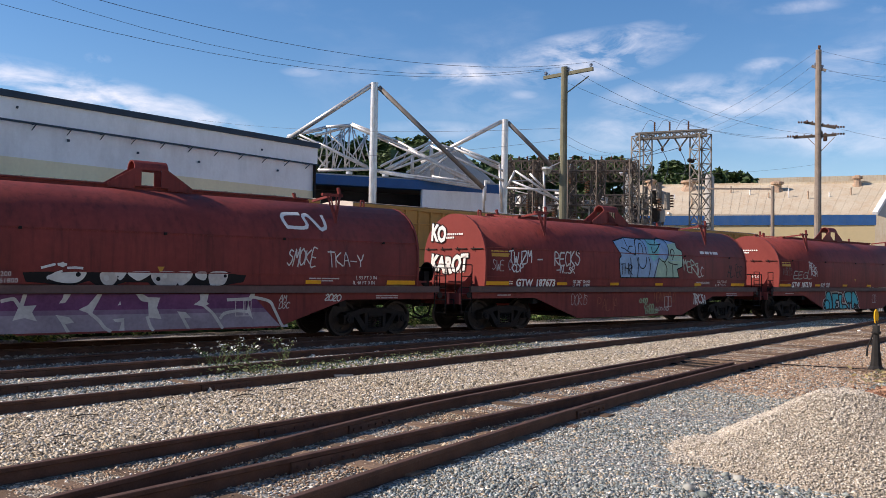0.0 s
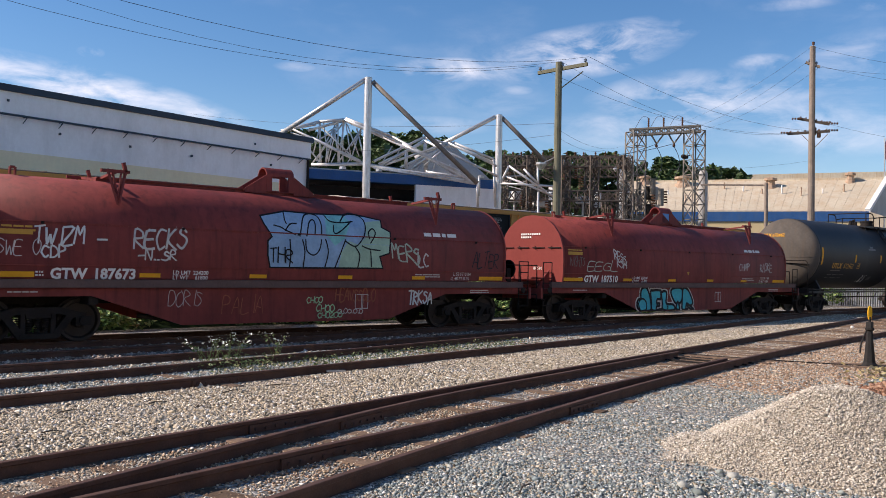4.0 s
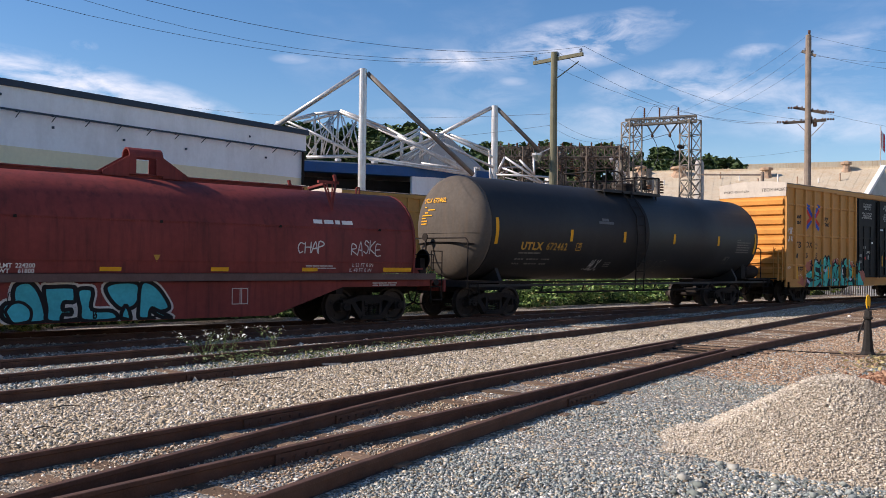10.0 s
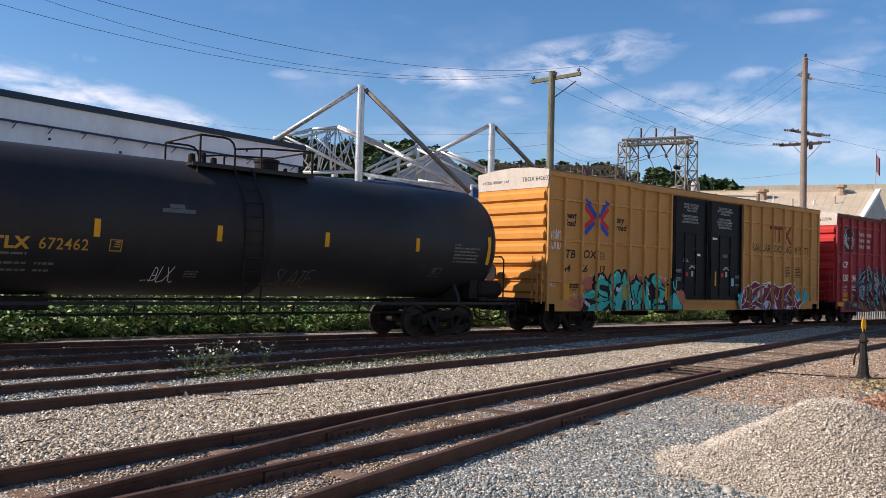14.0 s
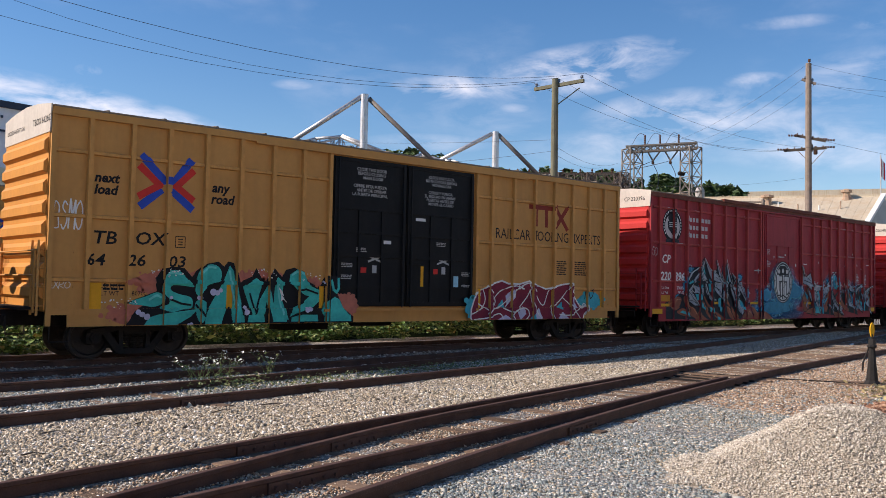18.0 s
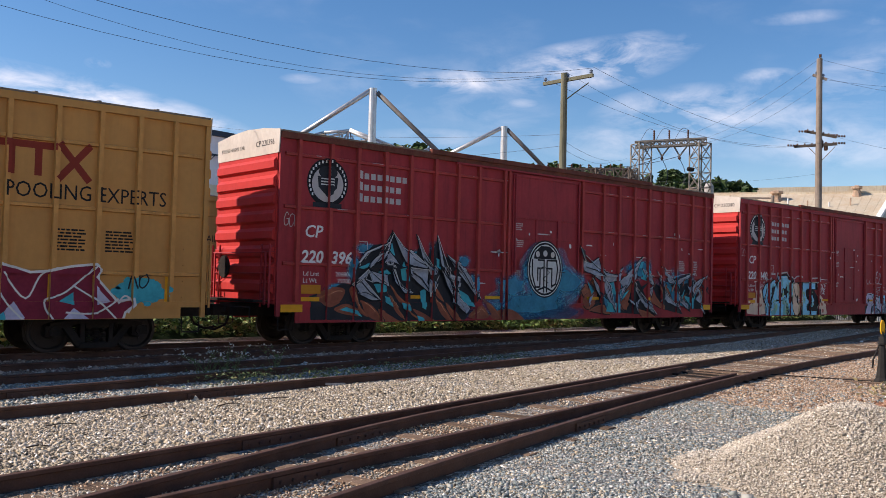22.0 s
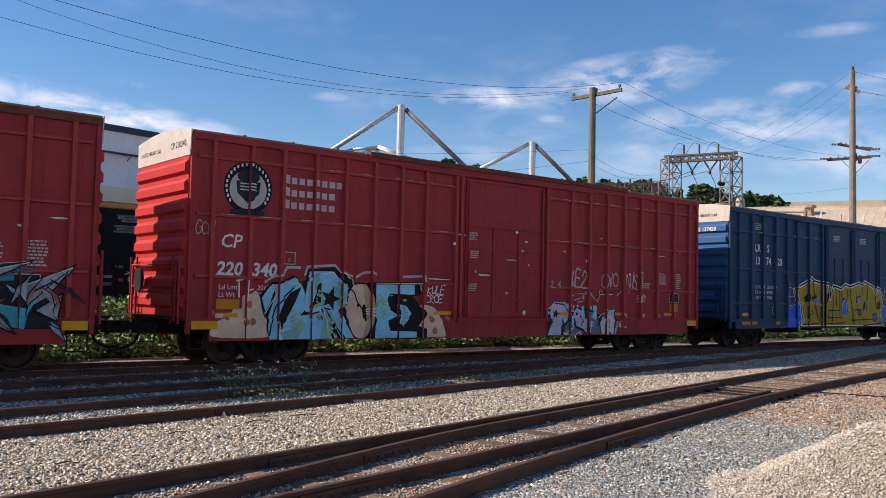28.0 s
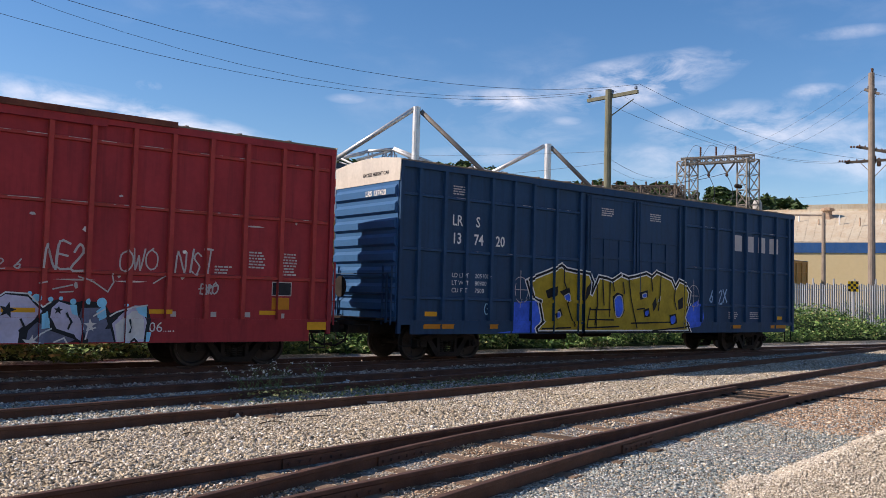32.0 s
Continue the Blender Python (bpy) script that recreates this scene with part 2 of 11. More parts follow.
M_BLACKTANK = mat("tank_black_paint", (0.023, 0.022, 0.022), 0.55, spec=0.24, vary=0.2, scale=0.7, fine=9, bump=0.04, dirt=(0.04, 0.036, 0.03), dirt_amount=0.45)
# Post paints: side colours lightened for light the posts catch, plus dirt patches.
M_CPPOST = mat("lit_red_post_paint", (0.42, 0.054, 0.048), 0.6, vary=0.2, scale=1.2, fine=12, bump=0.05, dirt=(0.24, 0.05, 0.03), dirt_amount=0.6, streak=(0.22, 0.07, 0.035), streak_amount=0.5)
M_YELLOWPOST = mat("lit_yellow_post_paint", (0.63, 0.305, 0.085), 0.55, vary=0.15, scale=1.2, fine=12, bump=0.05, dirt=(0.26, 0.13, 0.04), dirt_amount=0.5, streak=(0.30, 0.14, 0.05), streak_amount=0.5)
M_NAVYPOST = mat("lit_navy_post_paint", (0.022, 0.066, 0.135), 0.55, vary=0.2, scale=1.2, fine=12, bump=0.05, dirt=(0.02, 0.04, 0.07), dirt_amount=0.5)
M_NAVY = mat("boxcar_navy_paint", (0.019, 0.058, 0.122), 0.55, vary=0.15, scale=0.7, fine=9, bump=0.04, dirt=(0.03, 0.045, 0.07), dirt_amount=0.5, streak=(0.012, 0.03, 0.055), streak_amount=0.5)
M_STEEL = mat("grimy_undercarriage_steel", (0.026, 0.022, 0.020), 0.8, 0.2, vary=0.4, scale=3, fine=40, bump=0.3, dirt=(0.055, 0.040, 0.030), dirt_amount=0.4)
M_WHITEPAINT = mat("white_paint", (0.78, 0.76, 0.72), 0.6, vary=0.06, scale=2, fine=20, bump=0.03, dirt=(0.5, 0.45, 0.38), dirt_amount=0.4)
M_WHITEWALL = mat("white_corrugated_wall", (0.84, 0.85, 0.86), 0.75, vary=0.07, scale=0.4, fine=6, bump=0.05, dirt=(0.55, 0.55, 0.54), dirt_amount=0.5)
M_CREAMWALL = mat("cream_wall_band", (0.82, 0.73, 0.50), 0.75, vary=0.08, scale=0.4, fine=6, bump=0.05, dirt=(0.58, 0.50, 0.34), dirt_amount=0.4)
M_DARKTRIM = mat("dark_blue_roof_trim", (0.045, 0.065, 0.09), 0.6, vary=0.15, scale=1, fine=10, bump=0.05)
M_BLUETRIM = mat("blue_painted_trim", (0.03, 0.10, 0.26), 0.55, vary=0.15, scale=1, fine=10, bump=0.05, dirt=(0.10, 0.14, 0.2), dirt_amount=0.4)
M_SILVER = mat("pale_painted_steel_tube", (0.62, 0.61, 0.59), 0.38, 0.55, vary=0.15, scale=2, fine=15, bump=0.04, dirt=(0.34, 0.28, 0.22), dirt_amount=0.6)
M_LATTICE = mat("galvanised_lattice_steel", (0.24, 0.22, 0.19), 0.7, 0.3, vary=0.3, scale=2, fine=20, bump=0.05, dirt=(0.16, 0.10, 0.06), dirt_amount=0.5)
M_RUSTYARD = mat("rust_browned_lattice_steel", (0.15, 0.125, 0.105), 0.75, 0.2, vary=0.3, scale=2, fine=20, bump=0.05, dirt=(0.10, 0.06, 0.04), dirt_amount=0.5)
M_POLE = mat("greenish_wooden_pole", (0.18, 0.175, 0.12), 0.9, vary=0.25, scale=2, fine=30, bump=0.4, dirt=(0.12, 0.10, 0.07), dirt_amount=0.5)
M_DARKARM = mat("tarred_cross_arm", (0.09, 0.07, 0.055), 0.9, vary=0.25, scale=3, fine=30, bump=0.3)
M_POLEGREY = mat("grey_wooden_pole", (0.26, 0.21, 0.17), 0.9, vary=0.25, scale=2, fine=30, bump=0.4, dirt=(0.14, 0.11, 0.09), dirt_amount=0.5)
M_WIRE = mat("black_cable", (0.07, 0.075, 0.085), 0.6, vary=0.1, bump=0)

# ---- building blocks ----


def part(name, bm, material, parent=None, label="", smooth=False):
    me = bpy.data.meshes.new(name)
    bm.to_mesh(me)
    bm.free()
    if smooth:
        me.polygons.foreach_set("use_smooth", [True] * len(me.polygons))
    me.materials.append(material)
    ob = new(name, me)
    if parent:
        ob.parent = parent
    if label:
        ob["label"] = label
    return ob


def box(bm, x0, x1, y0, y1, z0, z1, m=None):
    vs = [bm.verts.new(v) for v in ((x0, y0, z0), (x1, y0, z0), (x1, y1, z0), (x0, y1, z0), (x0, y0, z1), (x1, y0, z1), (x1, y1, z1), (x0, y1, z1))]
    if m:
        for v in vs:
            v.co = m @ v.co
    for f in ((3, 2, 1, 0), (4, 5, 6, 7), (0, 1, 5, 4), (1, 2, 6, 5), (2, 3, 7, 6), (3, 0, 4, 7)):
        bm.faces.new([vs[i] for i in f])


def bar(bm, a, b, r, sides=8, r2=None):
    """A round bar from a to b."""
    a, b = Vector(a), Vector(b)
    q = (b - a).to_track_quat("Z", "Y").to_matrix()
    r2 = r if r2 is None else r2
    ring = []
    for p, rr in ((a, r), (b, r2)):
        ring.append([bm.verts.new(p + q @ Vector((rr * math.cos(2 * math.pi * i / sides), rr * math.sin(2 * math.pi * i / sides), 0))) for i in range(sides)])
    for i in range(sides):
        j = (i + 1) % sides
        bm.faces.new((ring[0][i], ring[0][j], ring[1][j], ring[1][i]))
    bm.faces.new(ring[0][::-1])
    bm.faces.new(ring[1])


def beam(bm, a, b, w, h=None):
    """A square bar from a to b."""
    a, b = Vector(a), Vector(b)
    h = w if h is None else h
    q = (b - a).to_track_quat("X", "Z").to_matrix().to_4x4()
    box(bm, 0, (b - a).length, -w / 2, w / 2, -h / 2, h / 2, Matrix.Translation(a) @ q)


def prism(bm, outline, a, b, axis="x"):
    """An outline of (u, v) drawn out from a to b along an axis. x: u is y, v is z. y: u is x, v is z. z: u is x, v is y."""
    def at(u, v, w):
        return {"x": (w, u, v), "y": (u, w, v), "z": (u, v, w)}[axis]
    r0, r1 = [bm.verts.new(at(u, v, a)) for u, v in outline], [bm.verts.new(at(u, v, b)) for u, v in outline]
    k = len(outline)
    for i in range(k):
        bm.faces.new((r0[i], r0[(i + 1) % k], r1[(i + 1) % k], r1[i]))
    bm.faces.new(r0[::-1])
    bm.faces.new(r1)
    bmesh.ops.recalc_face_normals(bm, faces=bm.faces)


def lathe(bm, profile, sides=24, axis="x", centre=(0, 0, 0)):
    """A turned shape from (along, radius) pairs."""
    rings = []
    c = Vector(centre)
    for a, r in profile:
        ring = []
        for i in range(sides):
            u, v = r * math.cos(2 * math.pi * i / sides), r * math.sin(2 * math.pi * i / sides)
            p = {"x": (a, u, v), "y": (u, a, v), "z": (u, v, a)}[axis]
            ring.append(bm.verts.new(c + Vector(p)))
        rings.append(ring)
    for r0, r1 in zip(rings, rings[1:]):
        for i in range(sides):
            j = (i + 1) % sides
            bm.faces.new((r0[i], r0[j], r1[j], r1[i]))
    bm.faces.new(rings[0][::-1])
    bm.faces.new(rings[-1])
    bmesh.ops.recalc_face_normals(bm, faces=bm.faces)


AXIS = 19.84  # the running track's centre line
TRAIN = [(0, 0.00), (1, -3.30), (2, -6.60), (3, -9.95), (3.5, -11.61), (5.5, -18.06), (6.5, -21.40), (7.5, -24.84), (8.5, -28.34), (9.5, -31.78), (10.5, -35.35), (11.5, -39.07), (12.5, -42.78), (13.5, -46.56), (14.5, -50.27), (16.5, -57.83), (17.5, -61.52), (18.5, -65.27), (19.5, -69.01), (20.5, -72.77), (21.5, -76.57), (22.5, -80.36), (23.5, -84.16), (24.5, -88.07), (25.5, -92.00), (27.5, -99.73), (28.5, -103.68), (29.5, -107.60), (30.5, -111.39), (31.5, -115.11), (32, -116.91)]

# ---- ground ----
GZ = -0.145
bm = bmesh.new()
v = [bm.verts.new(p) for p in ((-2500, -600, GZ), (3000, -600, GZ), (3000, 3500, GZ), (-2500, 3500, GZ))]
bm.faces.new(v)
tagged(part("ground", bm, M_GROUND), "pale grey and tan gravel railway yard", "ground", kind="structure")

# centre lines and rails of the yard, y as a function of x


def far_stock(x):
    return 7.42 + 0.222 * x + 0.0001 * x * x


def near_stock(x):
    return 4.36 + 0.3815 * x - 0.00491 * x * x if x < 24 else 10.688 + 0.1458 * (x - 24) + 0.0009 * (x - 24) ** 2


def near_inner(x):
    return near_stock(x) + 1.56 + 0.22 * math.exp(-((x - 7) / 3.2) ** 2)


def rail_d(x):
    return 11.26 + 0.1525 * x + 0.00108 * x * x


def rail_c(x):
    return 12.76 + 0.185 * x + 0.00098 * x * x


def rail_a(x):
    return 16.55 + 0.118 * x + 0.0006 * x * x


def rail_b(x):
    return 14.80 + 0.115 * x + 0.0004 * x * x


RAIL = [(-0.036, -0.004), (-0.030, 0.0), (0.030, 0.0), (0.036, -0.004), (0.036, -0.036), (0.010, -0.048), (0.010, -0.140), (0.068, -0.158), (0.068, -0.170), (-0.068, -0.170), (-0.068, -0.158), (-0.010, -0.140), (-0.010, -0.048), (-0.036, -0.036)]


def rail(fn, x0, x1, parent, step=1.0, worn=True, taper=0):
    n = max(2, int((x1 - x0) / step))
    bm = bmesh.new()
    rows = []
    for i in range(n + 1):
        x = x0 + (x1 - x0) * i / n
        s = (fn(x + 0.05) - fn(x - 0.05)) / 0.1
        d = Vector((-s, 1, 0)).normalized()
        rows.append([bm.verts.new((x + d.x * u, fn(x) + d.y * u, z)) for u, z in RAIL])
    k = len(RAIL)
    for a, b in zip(rows, rows[1:]):
        for i in range(k):
            f = bm.faces.new((a[i], a[(i + 1) % k], b[(i + 1) % k], b[i]))
            f.material_index = 1 if i in (0, 1, 2) else 0
    bm.faces.new(rows[0][::-1])
    bm.faces.new(rows[-1])
    bmesh.ops.recalc_face_normals(bm, faces=bm.faces)
    ob = part("rail", bm, M_RAIL, parent)
    ob.data.materials.append(M_RAILTOP if worn else M_RAIL)
    return ob


def track(name, label, rails, ties, worn, sink=0.124):
    t = tagged(new(name), label, "railway track", kind="structure")
    for fn, x0, x1 in rails:
        rail(fn, x0, x1, t, worn=worn)
    rnd = random.Random(len(label))
    for mid, x0, x1, step, length in ties:
        bm = bmesh.new()
        box(bm, -0.115, 0.115, -length / 2, length / 2, -0.14, 0.0)
        bmesh.ops.bevel(bm, geom=bm.edges[:], offset=0.012, segments=1, affect="EDGES")
        me = bpy.data.meshes.new("tie")
        bm.to_mesh(me)
        bm.free()
        me.materials.append(M_TIE)
        x = x0
        while x < x1:
            s = (mid(x + 0.1) - mid(x - 0.1)) / 0.2
            ob = new("tie", me)
            ob.parent = t
            ob.matrix_basis = pose(x, mid(x) + rnd.uniform(-0.06, 0.06), -sink - rnd.random() * 0.036, 0, 0, math.degrees(math.atan(s)) + rnd.uniform(-1.5, 1.5))
            x += step * rnd.uniform(0.93, 1.07)
    return t


GA = 1.54
track("track_1", "busy main track with worn rails on dark ties", [(lambda x: AXIS - 0.755, -60, 260), (lambda x: AXIS + 0.755, -60, 260)], [(lambda x: AXIS, -2, 52, 0.52, 2.6)], True)
track("track_2", "curving side track joining the main track", [(rail_a, -25, 29), (rail_b, -25, 34)], [(lambda x: (rail_a(x) + rail_b(x)) / 2, 0, 30, 0.55, 2.7)], False)
track("track_3", "rusty side track along the ballast edge", [(rail_c, -25, 30), (rail_d, -25, 39)], [(lambda x: (rail_c(x) + rail_d(x)) / 2, 0, 40, 0.55, 2.6)], False)
track("track_4", "rusty turnout with two routes and wooden ties", [(far_stock, -25, 60), (near_stock, -8, 60), (lambda x: far_stock(x) - GA, -25, 15.8), (near_inner, -8, 16.2)],
      [(lambda x: (far_stock(x) + near_stock(x)) / 2, 1.0, 46, 0.52, 2.55)], False, sink=0.114)
track("track_5", "far siding under parked cars", [(lambda x: 37.45 - 0.755, -40, 120), (lambda x: 37.45 + 0.755, -40, 120)], [], False)

# rail joint bars with bolts
for fn, x in ((far_stock, 5.0), (near_stock, 8.9), (near_inner, 5.9), (rail_d, 6.1), (rail_c, 4.0), (rail_b, 3.9), (lambda u: far_stock(u) - GA, 4.4)):
    s = math.degrees(math.atan((fn(x + 0.1) - fn(x - 0.1)) / 0.2))
    bm = bmesh.new()
    box(bm, -0.45, 0.45, -0.038, -0.012, -0.145, -0.045)
    box(bm, -0.45, 0.45, 0.012, 0.038, -0.145, -0.045)
    for i in range(6):
        bar(bm, (-0.375 + i * 0.15, -0.062, -0.095), (-0.375 + i * 0.15, 0.05, -0.095), 0.018, 6)
    ob = tagged(part("joint_bar", bm, M_RAIL), "rusty bolted joint bar on a rail", "joint bar", "joint bars")
    ob.matrix_basis = pose(x, fn(x), 0, 0, 0, s)

# switch rods between the points
for i, x in enumerate((15.6, 16.1, 16.5)):
    bm = bmesh.new()
    beam(bm, (x, near_stock(x) - 0.1, -0.12), (x - 0.12, far_stock(x) + 0.1, -0.12), 0.05, 0.03)
    tagged(part("switch_rod", bm, M_STEEL), "dark steel rod tying the switch points", "switch rod", "switch rods")

# ---- switch stand ----
stand = tagged(new("switch_stand"), "black cast switch stand with a yellow target", "switch stand")
stand.location = (18.19, 7.60, GZ)
M_CAST = mat("black_cast_iron", (0.03, 0.028, 0.026), 0.6, 0.2, vary=0.3, scale=4, fine=30, bump=0.1)
bm = bmesh.new()
lathe(bm, [(0.0, 0.17), (0.05, 0.16), (0.10, 0.12), (0.42, 0.085), (0.74, 0.06), (0.76, 0.095), (0.80, 0.095)], 8, "z")
part("pedestal", bm, M_CAST, stand)
bm = bmesh.new()
box(bm, -0.06, 0.06, -0.05, 0.05, 0.80, 0.92)
bar(bm, (0, 0, 0.9), (0, 0, 1.02), 0.025, 8)
part("head", bm, M_CAST, stand)
bm = bmesh.new()
pts = [(0.052 * math.cos(2 * math.pi * i / 20), 1.10 + 0.15 * math.sin(2 * math.pi * i / 20)) for i in range(20)]
prism(bm, pts, -0.012, 0.012, "x")
tg = part("target", bm, mat("yellow_target_paint", (0.75, 0.40, 0.02), 0.5, vary=0.1, scale=4, fine=20, bump=0.02), stand, "yellow oval target")
tg.rotation_euler = (0, 0, radians(65))
bm = bmesh.new()
bar(bm, (0.0, 0.05, 0.78), (-0.06, 0.15, 0.45), 0.016, 8)
bar(bm, (-0.06, 0.15, 0.45), (-0.07, 0.16, 0.28), 0.02, 8)
part("lever", bm, M_CAST, stand)
bm = bmesh.new()
for y in (-0.3, 0.3):
    box(bm, -1.3, 0.7, y - 0.12, y + 0.12, -0.06, 0.03)
hb = part("headblock_tie", bm, M_TIE, stand)
hb.rotation_euler = (0, 0, radians(118))
bm = bmesh.new()
beam(bm, (18.2, 7.6, -0.13), (17.3, near_stock(17.3), -0.12), 0.06, 0.03)
beam(bm, (17.3, near_stock(17.3), -0.12), (16.9, far_stock(16.9), -0.12), 0.06, 0.03)
tagged(part("throw_rod", bm, M_STEEL), "dark throw rod from stand to switch points", "throw rod")

# ---- loose stones ----


def stones(name, label, n, pick, size, material, seed, flat=0.7, lift=0.3):
    """n crushed stones in one mesh; pick(rng, n) gives x, y, z of the bed."""
    rng = np.random.default_rng(seed)
    x, y, z = pick(rng, n)
    n = len(x)
    base = np.array([(1, 0, 0), (-1, 0, 0), (0, 1, 0), (0, -1, 0), (0, 0, 1), (0, 0, -1)], float)
    v = np.repeat(base[None], n, 0) * rng.uniform(0.65, 1.15, (n, 6, 1)) + rng.normal(0, 0.22, (n, 6, 3))
    s = size[0] * np.exp(rng.normal(0, 0.30, n)) * size[1]
    v *= (s[:, None] * rng.uniform(0.75, 1.25, (n, 3)))[:, None, :]
    q = rng.normal(size=(n, 4))
    q /= np.linalg.norm(q, axis=1)[:, None]
    w, a, b, c = q.T
    R = np.stack([1 - 2 * (b * b + c * c), 2 * (a * b - w * c), 2 * (a * c + w * b), 2 * (a * b + w * c), 1 - 2 * (a * a + c * c), 2 * (b * c - w * a), 2 * (a * c - w * b), 2 * (b * c + w * a), 1 - 2 * (a * a + b * b)], 1).reshape(n, 3, 3)
    v = np.einsum("nij,nkj->nki", R, v)
    v[:, :, 2] *= flat
    v += np.stack([x, y, z + s * lift], 1)[:, None, :]
    f = np.array([(0, 2, 4), (2, 1, 4), (1, 3, 4), (3, 0, 4), (2, 0, 5), (1, 2, 5), (3, 1, 5), (0, 3, 5)])
    faces = (f[None] + (np.arange(n) * 6)[:, None, None]).reshape(-1)
    me = bpy.data.meshes.new(name)
    me.vertices.add(n * 6)
    me.vertices.foreach_set("co", v.reshape(-1).astype(np.float32))
    m = n * 8
    me.loops.add(m * 3)
    me.loops.foreach_set("vertex_index", faces.astype(np.int32))
    me.polygons.add(m)
    me.polygons.foreach_set("loop_start", np.arange(0, m * 3, 3, dtype=np.int32))
    me.update(calc_edges=True)
    me.materials.append(material)
    return tagged(new(name, me), label, "gravel", kind="stuff")


def bed(lo, hi, x0, x1, near=10.0, fall=1.3):
    """Picks places between two lines, denser nearby."""
    def pick(rng, n):
        x = rng.uniform(x0, x1, n)
        L, H = np.vectorize(lo)(x), np.vectorize(hi)(x)
        y = L + (H - L) * rng.random(n)
        d = np.hypot(x, y)
        az = np.degrees(np.arctan2(y, x))
        keep = (rng.random(n) < np.minimum(1, (near / d) ** fall) * np.clip((H - L) / 4.0, 0.1, 1.0)) & (az > 20) & (az < 82) & (d > 5.2)
        x, y = x[keep], y[keep]
        z = GZ - 0.002 + 0.006 * np.sin(x * 1.7 + y)
        return x, y, z
    return pick


M_TANSTONE = island_mat("tan_ballast_stone", [(0.0, (0.10, 0.084, 0.066)), (0.2, (0.32, 0.265, 0.185)), (0.55, (0.58, 0.50, 0.385)), (0.8, (0.48, 0.385, 0.25)), (0.92, (0.75, 0.69, 0.58)), (1.0, (0.89, 0.85, 0.77))])
M_GREYSTONE = island_mat("blue_grey_crushed_rock", [(0.0, (0.11, 0.125, 0.12)), (0.25, (0.20, 0.23, 0.225)), (0.6, (0.29, 0.34, 0.33)), (0.8, (0.40, 0.40, 0.355)), (0.93, (0.50, 0.52, 0.49)), (1.0, (0.68, 0.68, 0.65))])
M_ROCK = island_mat("grey_green_rock", [(0.0, (0.10, 0.11, 0.10)), (0.4, (0.20, 0.23, 0.21)), (0.8, (0.30, 0.33, 0.30)), (1.0, (0.42, 0.41, 0.36))])
M_BROWNSTONE = island_mat("brown_dirty_stone", [(0.0, (0.14, 0.09, 0.06)), (0.4, (0.34, 0.22, 0.14)), (0.8, (0.50, 0.35, 0.23)), (1.0, (0.64, 0.53, 0.40))])
M_DARKSTONE = island_mat("sooty_ballast_stone", [(0.0, (0.11, 0.085, 0.07)), (0.5, (0.30, 0.24, 0.19)), (1.0, (0.58, 0.50, 0.41))])
M_HEAPSTONE = island_mat("pinkish_pea_gravel", [(0.0, (0.22, 0.195, 0.16)), (0.35, (0.46, 0.405, 0.325)), (0.8, (0.58, 0.52, 0.42)), (1.0, (0.74, 0.69, 0.60))])

stones("tan_ballast", "tan and cream ballast stones between the tracks", 290000, bed(lambda x: far_stock(x) + 0.10, lambda x: rail_d(x) - 0.10, 0, 42), (0.0172, 1.0), M_TANSTONE, 1)
stones("grey_ballast", "blue-grey crushed rock beside the turnout", 260000, bed(lambda x: 1.6 + 0.12 * x, lambda x: near_stock(x) - 0.12, 2, 34, 8.5, 1.2), (0.0135, 1.0), M_GREYSTONE, 2)
stones("tan_scatter", "tan stones mixed into the grey rock", 80000, bed(lambda x: 1.6 + 0.12 * x, lambda x: near_stock(x) - 0.12, 2, 34, 8.5, 1.2), (0.0135, 1.0), M_TANSTONE, 12)
stones("coarse_rock", "larger grey-green rocks in the foreground", 9000, bed(lambda x: 1.6, lambda x: 1.9 + 0.36 * x, 4, 10, 5.6, 8.0), (0.036, 1.0), M_ROCK, 3)
stones("turnout_ballast", "brown dirty stones between the turnout rails", 90000, bed(lambda x: near_stock(x) + 0.1, lambda x: far_stock(x) - 0.1, 1, 40, 9), (0.0135, 1.0), M_BROWNSTONE, 4)
stones("turnout_pale_stones", "pale stones among the turnout ties", 50000, bed(lambda x: near_stock(x) + 0.1, lambda x: far_stock(x) - 0.1, 1, 40, 9), (0.0135, 1.0), M_TANSTONE, 5)
stones("dirt_patch_stones", "brown dirt and stones round the switch stand", 60000, bed(lambda x: near_stock(x) - 2.6, lambda x: near_stock(x) - 0.2, 12.5, 30, 18, 1.2), (0.018, 1.0), M_BROWNSTONE, 14)
stones("side_ballast", "grey and tan ballast between the side tracks", 85000, bed(lambda x: rail_d(x) + 0.08, lambda x: rail_b(x) - 0.1, 0, 40, 14), (0.019, 1.0), M_GREYSTONE, 6)
stones("side_tan_ballast", "tan ballast between the side tracks", 50000, bed(lambda x: rail_d(x) + 0.08, lambda x: rail_b(x) - 0.1, 0, 40, 14), (0.019, 1.0), M_TANSTONE, 13)
stones("main_ballast", "dark dirty ballast along the main track", 70000, bed(lambda x: rail_b(x) + 0.1, lambda x: AXIS + 2.2, 0, 60, 16), (0.028, 1.0), M_DARKSTONE, 7)

M_REDSOIL = island_mat("red_brown_soil_crumb", [(0.0, (0.10, 0.05, 0.03)), (0.5, (0.26, 0.13, 0.08)), (1.0, (0.42, 0.27, 0.18))])


def soil_mound(rng, n):
    x, y = rng.normal(14.6, 0.55, n), rng.normal(5.35, 0.30, n)
    r = np.hypot((x - 14.6) / 1.3, (y - 5.35) / 0.75)
    return x, y, GZ + 0.22 * np.clip(1 - r * r, 0, 1) * rng.random(n) ** 0.3


